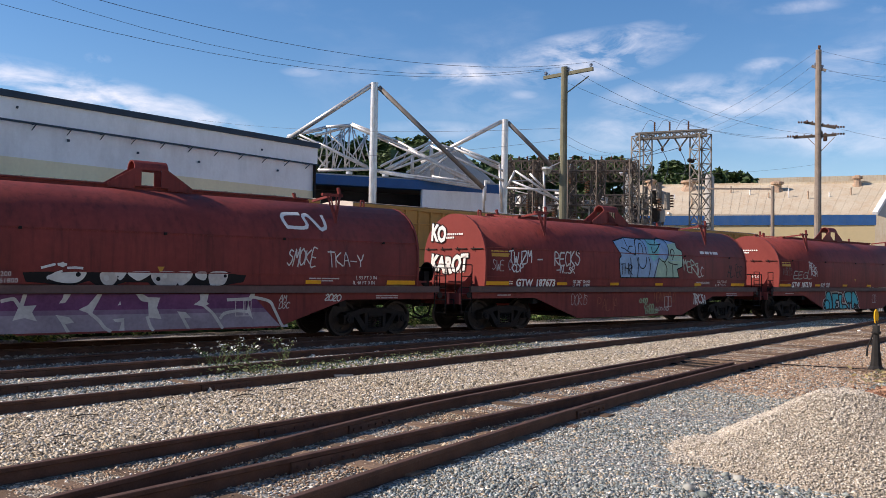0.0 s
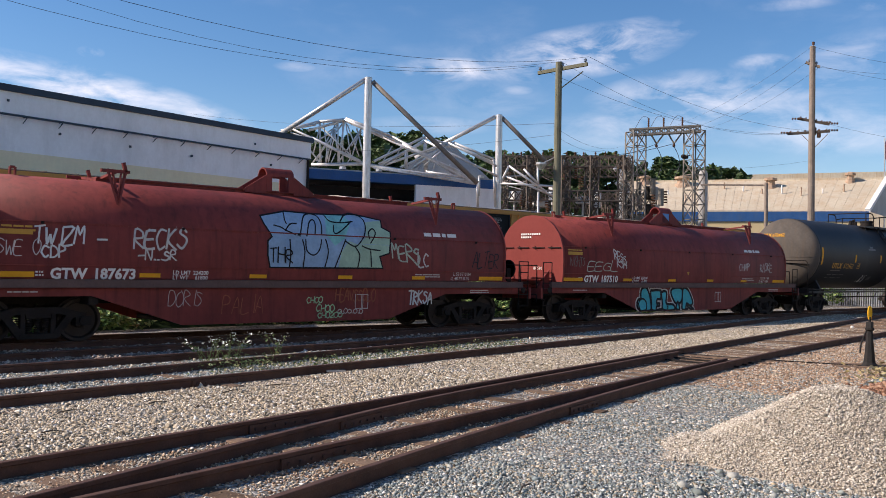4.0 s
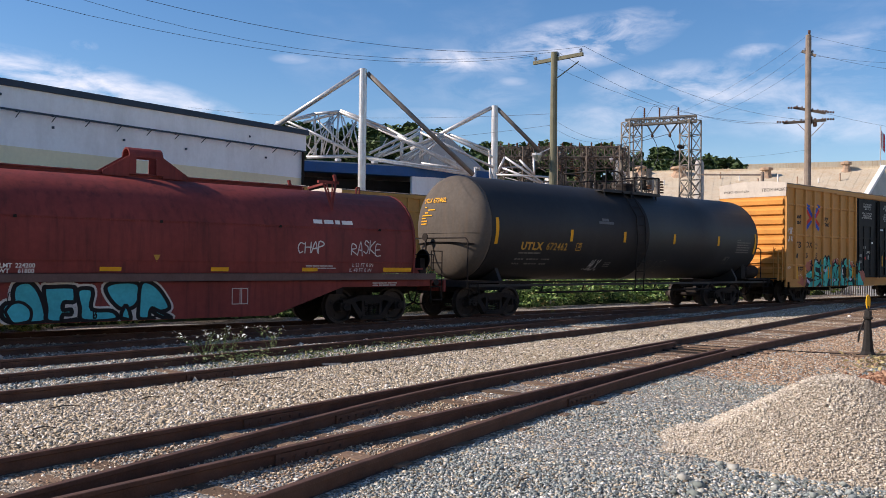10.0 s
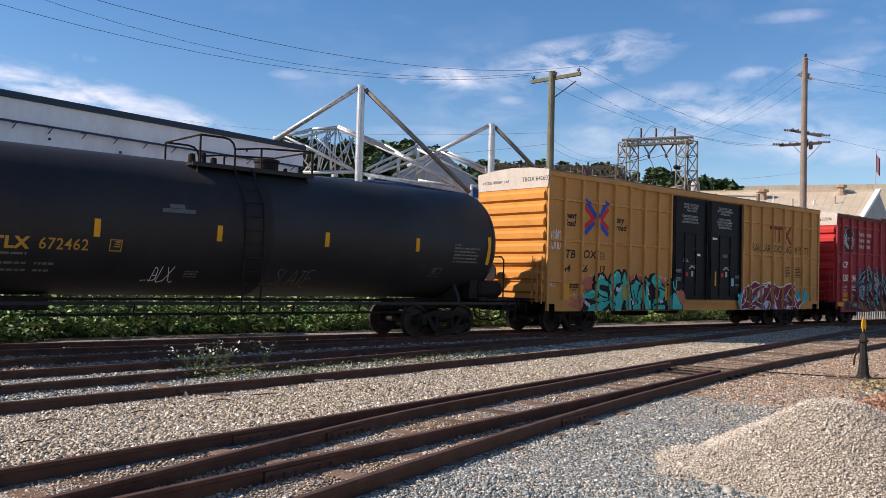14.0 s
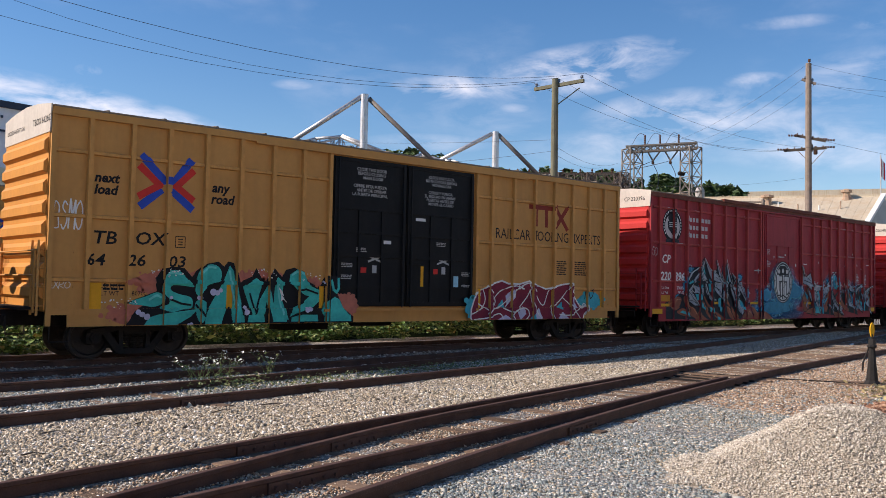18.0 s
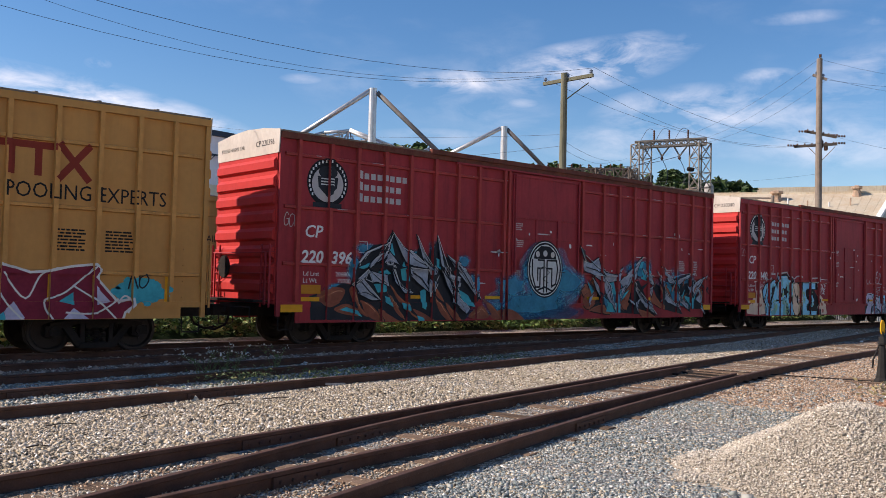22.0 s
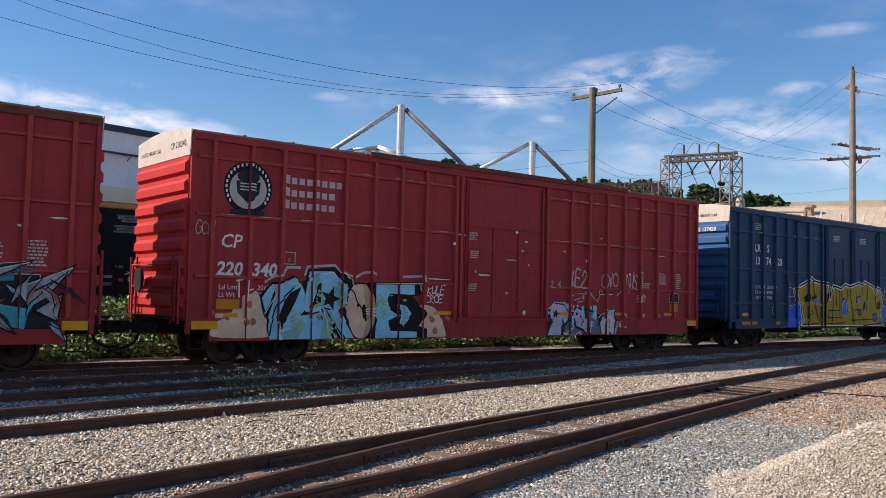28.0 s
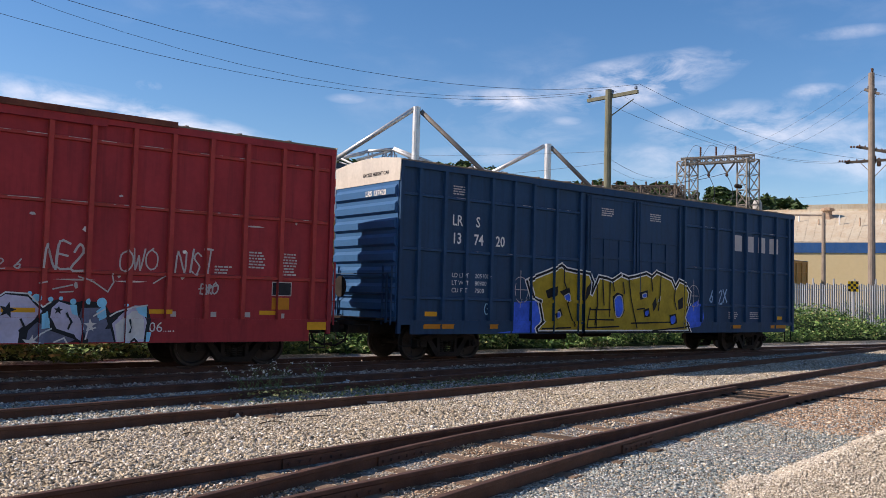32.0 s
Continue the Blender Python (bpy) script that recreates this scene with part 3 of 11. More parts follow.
stones("soil_mound", "low mound of red-brown soil beside the switch stand", 14000, soil_mound, (0.03, 1.0), M_REDSOIL, 15)

# ---- gravel heap ----
HX, HY, HH = 8.95, 4.05, 0.71


def heap_z(x, y):
    u, v = (x - HX) * 0.908 + (y - HY) * 0.418, (y - HY) * 0.908 - (x - HX) * 0.418
    a = np.arctan2(v, u)
    r = np.hypot(u / 1.86, v / np.where(v > 0, 1.30, 1.9)) * (1 + 0.07 * np.sin(2 * a + 1) + 0.05 * np.sin(5 * a))
    h = HH * np.clip(1.08 - r ** 0.98, 0, 0.93) * 1.04
    r2 = np.hypot(x - 8.15, y - 4.95) / 0.62
    h = np.maximum(h, 0.15 * np.clip(1 - r2 * r2, 0, 1))
    r2 = np.hypot(x - 7.6, y - 4.75) / 0.5
    h = np.maximum(h, 0.06 * np.clip(1 - r2 * r2, 0, 1))
    return GZ - 0.01 + h + 0.012 * np.sin(x * 9) * np.sin(y * 8)


bm = bmesh.new()
n = 70
grid = []
for i in range(n + 1):
    row = []
    for j in range(n + 1):
        x, y = HX - 2.6 + 5.2 * i / n, HY - 2.4 + 4.8 * j / n
        row.append(bm.verts.new((x, y, float(heap_z(x, y)) - 0.012)))
    grid.append(row)
for i in range(n):
    for j in range(n):
        bm.faces.new((grid[i][j], grid[i + 1][j], grid[i + 1][j + 1], grid[i][j + 1]))
M_HEAP = mat("pinkish_sand", (0.42, 0.36, 0.28), 0.95, vary=0.25, scale=2, fine=60, bump=0.8, spec=0.2)
tagged(part("gravel_heap", bm, M_HEAP, smooth=True), "heap of pale pinkish pea gravel", "gravel heap")


def on_heap(rng, n):
    x, y = rng.uniform(HX - 2.4, HX + 2.4, n), rng.uniform(HY - 2.2, HY + 2.2, n)
    z = heap_z(x, y)
    keep = ((z > -0.125) | (rng.random(n) < 0.06)) & (np.degrees(np.arctan2(y, x)) > 20.0) & ((x - HX) * 0.908 + (y - HY) * 0.418 < 0.9)
    return x[keep], y[keep], z[keep] - 0.006


stones("heap_gravel", "loose pinkish pea gravel on the heap", 110000, on_heap, (0.0105, 1.0), M_HEAPSTONE, 8)

# unseen pale wall added behind the viewpoint to bounce sunlight onto the train
M_BOUNCEWALL = mat("pale_bounce_wall", (0.72, 0.66, 0.55), 0.8, vary=0.08, scale=0.3, fine=5, bump=0.05, dirt=(0.5, 0.44, 0.35), dirt_amount=0.3)
bm = bmesh.new()
box(bm, -90, 130, -20.4, -20.0, GZ, 9.5)
tagged(part("wall_south", bm, M_BOUNCEWALL), "unseen pale wall added to bounce sunlight onto the train", "wall", kind="structure")

# ---- litter on the ballast ----
M_BOARD = mat("bleached_board", (0.55, 0.50, 0.44), 0.8, vary=0.15, scale=4, fine=40, bump=0.2)
for x, y, l, w, a in ((8.05, 12.62, 0.62, 0.10, 12), (8.5, 12.55, 0.35, 0.05, -8)):
    bm = bmesh.new()
    box(bm, -l / 2, l / 2, -w / 2, w / 2, 0, 0.03)
    ob = tagged(part("board", bm, M_BOARD), "bleached scrap of board lying on ballast", "board", "boards")
    ob.matrix_basis = pose(x, y, GZ + 0.015, 0, 2, a)
M_STICK = mat("dark_stick", (0.10, 0.08, 0.06), 0.9, vary=0.3, scale=8, fine=40, bump=0.3)
for x, y, l, a in ((3.5, 10.82, 0.35, 5), (4.6, 10.9, 0.3, 20), (6.8, 11.5, 0.5, -10), (5.9, 11.3, 0.4, 15), (5.2, 4.9, 0.4, 30), (9.3, 13.0, 0.3, 40), (2.9, 9.6, 0.25, 0)):
    bm = bmesh.new()
    bar(bm, (-l / 2, 0, 0.02), (0, 0.02, 0.03), 0.008, 6)
    bar(bm, (0, 0.02, 0.03), (l / 2, 0, 0.01), 0.006, 6)
    ob = tagged(part("stick", bm, M_STICK), "dark broken stick lying on the ballast", "stick", "sticks")
    ob.matrix_basis = pose(x, y, GZ + 0.01, 0, 0, a)


# ---- plants ----


def leaves(name, label, places, size, material, seed, category="plants", parent=None):
    """Small folded leaves, each its own island."""
    rng = np.random.default_rng(seed)
    p = np.asarray(places, float)
    n = len(p)
    s = size * np.exp(rng.normal(0, 0.3, n))
    u = rng.normal(size=(n, 3))
    u[:, 2] *= 0.5
    u /= np.linalg.norm(u, axis=1)[:, None]
    w = rng.normal(size=(n, 3)) + np.array([0, -0.2, 1.2])
    w -= u * (u * w).sum(1)[:, None]
    w /= np.linalg.norm(w, axis=1)[:, None]
    r = np.cross(u, w)
    k = np.stack([p - u * s[:, None], p + r * (s * 0.55)[:, None] + w * (s * 0.2)[:, None], p + u * s[:, None] * 1.1, p - r * (s * 0.55)[:, None] + w * (s * 0.2)[:, None]], 1)
    me = bpy.data.meshes.new(name)
    me.vertices.add(n * 4)
    me.vertices.foreach_set("co", k.reshape(-1).astype(np.float32))
    tri = (np.array([(0, 1, 2), (0, 2, 3)])[None] + (np.arange(n) * 4)[:, None, None]).reshape(-1)
    me.loops.add(n * 6)
    me.loops.foreach_set("vertex_index", tri.astype(np.int32))
    me.polygons.add(n * 2)
    me.polygons.foreach_set("loop_start", np.arange(0, n * 6, 3, dtype=np.int32))
    me.update(calc_edges=True)
    me.materials.append(material)
    ob = new(name, me)
    if parent:
        ob.parent = parent
        return tagged(ob, kind="stuff")
    return tagged(ob, label, category, kind="stuff")


def leaf_mat(name, stops):
    m = island_mat(name, stops, 0.6, 40, 0.1)
    b = m.node_tree.nodes["Principled BSDF"]
    b.inputs["Specular IOR Level"].default_value = 0.3
    b.inputs["Transmission Weight"].default_value = 0.0
    b.inputs["Subsurface Weight"].default_value = 0.0
    return m


M_LEAF = leaf_mat("bramble_leaf", [(0.0, (0.0247, 0.0555, 0.0148)), (0.3, (0.062, 0.135, 0.03)), (0.7, (0.155, 0.265, 0.064)), (0.93, (0.34, 0.42, 0.15)), (1.0, (0.345, 0.246, 0.0986))])
M_TREELEAF = leaf_mat("tree_leaf", [(0.0, (0.03, 0.055, 0.02)), (0.5, (0.06, 0.10, 0.032)), (1.0, (0.10, 0.15, 0.05))])
M_WEEDLEAF = leaf_mat("weed_leaf", [(0.0, (0.06, 0.09, 0.03)), (0.6, (0.13, 0.17, 0.06)), (1.0, (0.24, 0.22, 0.10))])
M_DRY = leaf_mat("dry_grass_blade", [(0.0, (0.20, 0.15, 0.06)), (0.6, (0.34, 0.27, 0.12)), (1.0, (0.45, 0.38, 0.2))])
M_FLOWER = leaf_mat("white_flower", [(0.0, (0.55, 0.55, 0.48)), (1.0, (0.8, 0.8, 0.74))])

rng = np.random.default_rng(5)
x = rng.uniform(-6, 110, 150000)
depth = rng.random(len(x)) ** 1.5
front = 22.55 + 0.035 * np.clip(x, 0, 200) + 0.3 * np.sin(x * 0.9) + 0.2 * np.sin(x * 2.7)
y = front + depth * 5.5
top = 0.35 + 0.95 * np.clip(depth * 2.2, 0, 1) + 0.22 * np.sin(x * 0.7) + 0.15 * np.sin(x * 2.1 + y) + np.clip((x - 40) / 30, 0, 0.75)
z = -0.2 + (top + 0.2) * (1 - 0.75 * rng.random(len(x)) ** 1.6)
keep = rng.random(len(x)) < np.clip(28 / np.hypot(x, y), 0.25, 1)
leaves("bramble_hedge", "dense green brambles between the tracks", np.stack([x, y, z], 1)[keep], 0.068, M_LEAF, 6)
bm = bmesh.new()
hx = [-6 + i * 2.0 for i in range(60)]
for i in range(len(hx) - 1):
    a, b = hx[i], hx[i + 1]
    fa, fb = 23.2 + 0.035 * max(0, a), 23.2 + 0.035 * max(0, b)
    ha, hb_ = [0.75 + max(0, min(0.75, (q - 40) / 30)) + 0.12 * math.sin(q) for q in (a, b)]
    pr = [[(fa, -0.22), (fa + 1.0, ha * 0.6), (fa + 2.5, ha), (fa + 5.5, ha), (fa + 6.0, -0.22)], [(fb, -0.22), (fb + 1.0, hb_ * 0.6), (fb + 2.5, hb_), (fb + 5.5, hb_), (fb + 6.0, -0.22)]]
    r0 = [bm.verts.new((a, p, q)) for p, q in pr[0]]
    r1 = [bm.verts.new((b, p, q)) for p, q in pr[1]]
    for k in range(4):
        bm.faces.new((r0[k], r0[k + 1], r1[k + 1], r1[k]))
# Solid core under the leaves, its near-black green standing for inner shade.
M_HEDGESHADE = mat("hedge_core_shade", (0.02, 0.035, 0.012), 1.0, vary=0.4, scale=3, fine=20, bump=0.6, spec=0.1)
tagged(part("bramble_thicket", bm, M_HEDGESHADE), "solid hedge core coloured dark for the shade inside the brambles", "plants", kind="stuff")


def weed(x, y, height, spread, stems, seed, flowers=True):
    rnd = random.Random(seed)
    w = tagged(new("flowering_weed"), "tall straggly weed with small white flowers", "weed", "weeds")
    w.location = (x, y, GZ)
    lp, fp = [], []
    for i in range(stems):
        a, r = rnd.uniform(0, 6.28), spread * (0.25 + 0.75 * rnd.random())
        h = height * rnd.uniform(0.55, 1.0)
        p0 = Vector((rnd.uniform(-0.15, 0.15), rnd.uniform(-0.15, 0.15), 0))
        p1 = p0 + Vector((math.cos(a) * r * 0.4, math.sin(a) * r * 0.4, h * 0.6))
        p2 = p0 + Vector((math.cos(a) * r, math.sin(a) * r, h))
        bm = bmesh.new()
        bar(bm, p0, p1, 0.005, 5)
        bar(bm, p1, p2, 0.0035, 5)
        part("stalk", bm, M_WEEDLEAF, w)
        for k in range(6):
            t = rnd.random()
            q = (p0.lerp(p1, t) if rnd.random() < 0.4 else p1.lerp(p2, t)) + Vector((rnd.uniform(-.07, .07), rnd.uniform(-.07, .07), rnd.uniform(-.04, .04)))
            lp.append(tuple(q))
        if flowers:
            for k in range(4):
                fp.append(tuple(p2 + Vector((rnd.uniform(-.07, .07), rnd.uniform(-.07, .07), rnd.uniform(-.03, .05)))))
    leaves("foliage", "", lp, 0.026, M_WEEDLEAF, seed, parent=w)
    if fp:
        leaves("blossom", "", fp, 0.022, M_FLOWER, seed + 1, parent=w)
    return w


weed(7.45, 15.1, 0.48, 0.55, 13, 1)
weed(7.95, 15.3, 0.52, 0.48, 11, 2)
weed(9.1, 15.5, 0.46, 0.30, 8, 3)
weed(23.2, 20.6, 0.5, 0.12, 5, 4)
pts = []
rnd = random.Random(9)
for i in range(1500):
    u = rnd.random()
    xx = 8.3 + 7.5 * u + rnd.gauss(0, 0.3)
    yy = rail_c(xx) + rnd.gauss(-0.7, 0.35)
    pts.append((xx, yy, GZ + 0.13 * rnd.random() ** 2))
for i in range(500):
    xx = 7.4 + rnd.gauss(0, 0.5)
    pts.append((xx, rail_c(xx) - 0.3 + rnd.gauss(0, 0.4), GZ + 0.2 * rnd.random()))
leaves("low_grass", "thin dry and green grass between rails", pts, 0.026, M_WEEDLEAF, 10, "grass")
pts = []
for i in range(700):
    xx = 17.6 + rnd.gauss(0, 1.0)
    pts.append((xx, 6.6 + rnd.gauss(0, 0.35), GZ + 0.15 * rnd.random() ** 2))
leaves("dry_grass", "dry reddish grass by the switch stand", pts, 0.04, M_DRY, 11, "grass")

# ---- far buildings and structures ----
M_OCHREROOF = mat("stained_pale_metal_roof", (0.54, 0.47, 0.35), 0.65, vary=0.1, scale=0.25, fine=3, bump=0.05, dirt=(0.42, 0.27, 0.15), dirt_amount=0.6, streak=(0.34, 0.21, 0.11), streak_amount=0.5)
M_CREAMFAR = mat("pale_yellow_wall", (0.60, 0.48, 0.27), 0.8, vary=0.06, scale=0.2, fine=3, bump=0.03, dirt=(0.5, 0.42, 0.28), dirt_amount=0.3)
M_GREYSHEET = mat("grey_corrugated_sheet", (0.42, 0.40, 0.37), 0.7, 0.1, vary=0.15, scale=0.5, fine=6, bump=0.1)
M_HALLSHADE = mat("hall_opening_shade", (0.03, 0.03, 0.035), 0.9, vary=0.2, scale=1, fine=5, bump=0)
# Shaded copy of the pale tube paint: shade on right-hand stays put into colour.
M_DARKSTAY = mat("shaded_stay_paint", (0.22, 0.20, 0.18), 0.6, 0.2, vary=0.25, scale=2, fine=15, bump=0.05, dirt=(0.14, 0.10, 0.08), dirt_amount=0.5)
M_SIGNYELLOW = mat("sign_yellow", (0.8, 0.5, 0.02), 0.5, vary=0.05, bump=0)
M_SIGNRED = mat("flag_red", (0.6, 0.03, 0.04), 0.7, vary=0.1, bump=0)
M_FENCE = mat("grey_fence_slat", (0.34, 0.36, 0.38), 0.7, 0.2, vary=0.15, scale=1, fine=8, bump=0.03)
M_BLUEGLAZE = mat("grey_blue_glazed_porcelain", (0.16, 0.20, 0.26), 0.25, spec=0.5, vary=0.1, bump=0)
M_INSUL = mat("brown_porcelain", (0.10, 0.05, 0.03), 0.3, vary=0.1, bump=0)
M_RUSTVENT = mat("rusty_vent", (0.42, 0.30, 0.21), 0.8, vary=0.3, scale=1.5, fine=10, bump=0.1, dirt=(0.16, 0.08, 0.05), dirt_amount=0.6)


def wall_slab(name, a, b, z0, z1, thick, material, parent, label=""):
    """An upright slab from a to b, thickened away from the tracks."""
    a, b = Vector((*a, 0)), Vector((*b, 0))
    d = (b - a).normalized()
    n = Vector((-d.y, d.x, 0))
    bm = bmesh.new()
    vs = [bm.verts.new(p) for p in (a + Vector((0, 0, z0)), b + Vector((0, 0, z0)), b + n * thick + Vector((0, 0, z0)), a + n * thick + Vector((0, 0, z0)), a + Vector((0, 0, z1)), b + Vector((0, 0, z1)), b + n * thick + Vector((0, 0, z1)), a + n * thick + Vector((0, 0, z1)))]
    for f in ((3, 2, 1, 0), (4, 5, 6, 7), (0, 1, 5, 4), (1, 2, 6, 5), (2, 3, 7, 6), (3, 0, 4, 7)):
        bm.faces.new([vs[i] for i in f])
    return part(name, bm, material, parent, label)


# white works building with a dark parapet
W0, W1 = Vector((-32.0, 34.4)), Vector((29.3, 46.6))
hall = tagged(new("works_building"), "long white industrial building with cream lower wall and dark parapet", "building")
wd = (W1 - W0).normalized()
wn_ = Vector((-wd.y, wd.x))


def along(k, out=0.0):
    p = W0.lerp(W1, k) - wn_ * out
    return (p.x, p.y)


wall_slab("lower_wall", along(0), along(1), -0.22, 6.68, 26, M_CREAMWALL, hall, "cream lower wall")
wall_slab("upper_wall", along(0), along(1), 6.68, 8.30, 26, M_WHITEWALL, hall)
wall_slab("fascia", along(0, 0.12), along(1.002, 0.12), 8.36, 9.38, 26.2, M_WHITEWALL, hall, "white sheet-metal fascia")
wall_slab("parapet_cap", along(0, 0.25), along(1.004, 0.25), 9.38, 9.68, 26.4, M_DARKTRIM, hall, "dark blue parapet cap")
bm = bmesh.new()
a, b = along(0, 0.35), along(1.0, 0.35)
beam(bm, (*a, 8.30), (*b, 8.30), 0.08, 0.08)
part("gutter", bm, M_DARKTRIM, hall)
for i in range(26):
    bm = bmesh.new()
    p, q = along(0.30 + i * 0.0275, 0.40), along(0.30 + i * 0.0275, 0.0)
    beam(bm, (*p, 8.26), (*q, 8.02), 0.03)
    beam(bm, (*p, 8.28), (*q, 8.28), 0.03)
    part("gutter_bracket", bm, M_DARKTRIM, hall)
bm = bmesh.new()
p = along(0.998, 0.14)
bar(bm, (*p, -0.2), (*p, 8.3), 0.09, 8)
part("downpipe", bm, M_STEEL, hall)
for k, z in ((0.62, 9.0), (0.70, 8.9), (0.74, 7.7), (0.80, 7.55), (0.86, 7.5), (0.93, 8.7), (0.95, 7.6), (0.66, 7.8)):
    bm = bmesh.new()
    p = along(k, 0.14)
    box(bm, p[0] - 0.05, p[0] + 0.05, p[1] - 0.05, p[1] + 0.05, z, z + 0.11)
    part("wall_bracket", bm, M_DARKTRIM, hall)

# hall with blue fascia, partly open, under the mast-stayed roof

blue = tagged(new("mast_roof_hall"), "open-fronted hall with blue fascia and steel mast roof", "building")
wall_slab("white_wall", (42.4, 51.9), (49.3, 49.7), -0.22, 8.1, 0.4, M_WHITEWALL, blue)
# Solid slab coloured near-black in place of the shade behind the open front.
wall_slab("shade_slab", (31.9, 58.9), (49.3, 53.7), -0.22, 8.0, 12, M_HALLSHADE, blue, "near-black solid slab standing for the shade inside the hall")
wall_slab("blue_fascia", (32.9, 54.9), (49.3, 49.7), 8.1, 8.8, 1.0, M_BLUETRIM, blue, "blue painted fascia")
wall_slab("roof_edge", (32.9, 55.4), (49.3, 50.2), 8.8, 8.95, 16, M_GREYSHEET, blue)
for i in range(6):
    bm = bmesh.new()
    x, y = 32.9 + 16.4 * (i + 0.5) / 6, 54.9 + -5.2 * (i + 0.5) / 6
    bar(bm, (x, y + 0.4, 8.95), (x, y + 0.4, 9.15), 0.25, 8)
    part("roof_lamp", bm, M_SILVER, blue)

mast = tagged(new("roof_mast"), "tall pale steel roof mast with two sloping stays", "roof mast", "roof masts")
mast.location = (35.24, 48.56, -0.22)
bm = bmesh.new()
bar(bm, (0, 0, 0), (0, 0, 14.94), 0.27, 14)
part("mast_tube", bm, M_SILVER, mast, smooth=False)
bm = bmesh.new()
bar(bm, (-0.16, 0.12, 14.78), (-3.96, 4.97, 11.05), 0.17, 12)
part("stay", bm, M_SILVER, mast, smooth=True)
bm = bmesh.new()
bar(bm, (0.22, -0.16, 14.68), (7.24, -3.40, 8.02), 0.17, 12)
part("stay", bm, M_DARKSTAY, mast, smooth=True)
mast = tagged(new("roof_mast"), "tall pale steel roof mast with two sloping stays", "roof mast", "roof masts")
mast.location = (49.16, 49.83, -0.22)
bm = bmesh.new()
bar(bm, (0, 0, 0), (0, 0, 14.32), 0.27, 14)
part("mast_tube", bm, M_SILVER, mast, smooth=False)
bm = bmesh.new()
bar(bm, (-0.20, 0.20, 14.18), (-3.70, 6.00, 11.00), 0.17, 12)
part("stay", bm, M_SILVER, mast, smooth=True)
bm = bmesh.new()
bar(bm, (0.16, -0.16, 14.09), (4.18, -1.47, 10.66), 0.17, 12)
part("stay", bm, M_DARKSTAY, mast, smooth=True)
truss = tagged(new("roof_truss"), "pale tubular steel roof truss, weathered", "roof truss", "roof trusses")
for p, q in (
    ((33.9, 57.8, 11.88), (36.1, 56.4, 12.47)),
    ((34.5, 57.4, 12.10), (39.0, 54.5, 9.78)),
    ((35.6, 56.7, 11.97), (37.9, 55.3, 12.84)),
    ((35.9, 56.5, 9.38), (39.0, 54.5, 9.55)),
    ((38.0, 55.2, 13.04), (40.9, 53.1, 11.75)),
    ((40.9, 53.1, 11.75), (45.4, 49.3, 8.68)),
    ((38.0, 55.2, 12.85), (40.2, 53.6, 11.73)),
    ((40.2, 53.6, 11.73), (44.9, 49.7, 9.16)),
    ((39.8, 53.9, 9.81), (42.9, 51.5, 11.81)),
    ((40.1, 53.7, 9.59), (41.8, 52.4, 10.69)),
    ((41.4, 52.7, 9.37), (44.6, 50.0, 11.40)),
    ((42.9, 51.5, 11.75), (43.0, 51.4, 9.12)),
    ((41.8, 52.4, 10.65), (41.8, 52.4, 9.32)),
    ((42.1, 52.1, 9.29), (43.9, 50.6, 11.09)),
    ((44.6, 50.0, 11.34), (46.8, 48.0, 10.17)),
    ((44.6, 50.0, 11.11), (46.8, 48.0, 9.93)),
    ((42.9, 51.5, 11.75), (44.6, 50.0, 11.11)),
    ((39.6, 54.0, 9.51), (45.8, 48.9, 8.40)),
    ((39.8, 53.9, 9.32), (45.8, 48.9, 8.26)),
    ((45.9, 48.8, 8.50), (46.0, 48.8, 6.36)),
    ((46.8, 48.0, 10.17), (46.9, 47.8, 6.47)),
):
    bm = bmesh.new()
    bar(bm, p, q, 0.10, 10)
    part("tube", bm, M_SILVER, truss, smooth=True)
truss = tagged(new("roof_truss"), "pale tubular steel roof truss, weathered", "roof truss", "roof trusses")
for p, q in (
    ((36.4, 56.3, 12.68), (36.4, 56.2, 9.59)),
    ((36.6, 56.1, 12.59), (37.0, 55.9, 9.61)),
    ((37.5, 55.5, 12.83), (37.0, 55.9, 9.71)),
    ((37.5, 55.5, 12.73), (37.6, 55.5, 9.63)),
    ((37.8, 55.3, 12.94), (37.9, 55.3, 9.64)),
    ((38.0, 55.2, 12.85), (38.4, 54.9, 9.76)),
    ((38.1, 55.1, 12.56), (38.9, 54.6, 10.16)),
    ((38.8, 54.6, 11.82), (38.4, 54.9, 9.95)),
    ((36.2, 56.4, 9.67), (37.4, 55.6, 12.63)),
    ((36.0, 56.5, 10.25), (36.4, 56.2, 12.59)),
    ((36.8, 56.0, 11.83), (37.4, 55.6, 12.34)),
    ((39.0, 54.5, 12.11), (38.4, 54.9, 10.92)),
    ((36.8, 56.0, 9.60), (36.9, 56.0, 10.86)),
    ((40.3, 53.5, 9.73), (40.9, 53.1, 11.01)),
    ((41.2, 52.9, 10.24), (41.5, 52.6, 11.22)),
    ((42.4, 51.9, 9.30), (42.7, 51.6, 10.48)),
    ((43.3, 51.1, 8.93), (43.6, 50.9, 10.50)),
    ((44.2, 50.4, 8.76), (44.3, 50.2, 9.74)),
    ((42.2, 52.0, 10.47), (41.6, 52.5, 11.03)),
    ((36.2, 56.4, 9.39), (36.6, 56.1, 10.08)),
    ((37.1, 55.8, 9.48), (37.4, 55.6, 10.31)),
    ((38.1, 55.1, 9.52), (38.5, 54.8, 10.35)),
):
    bm = bmesh.new()
    bar(bm, p, q, 0.048, 10)
    part("tube", bm, M_SILVER, truss, smooth=True)
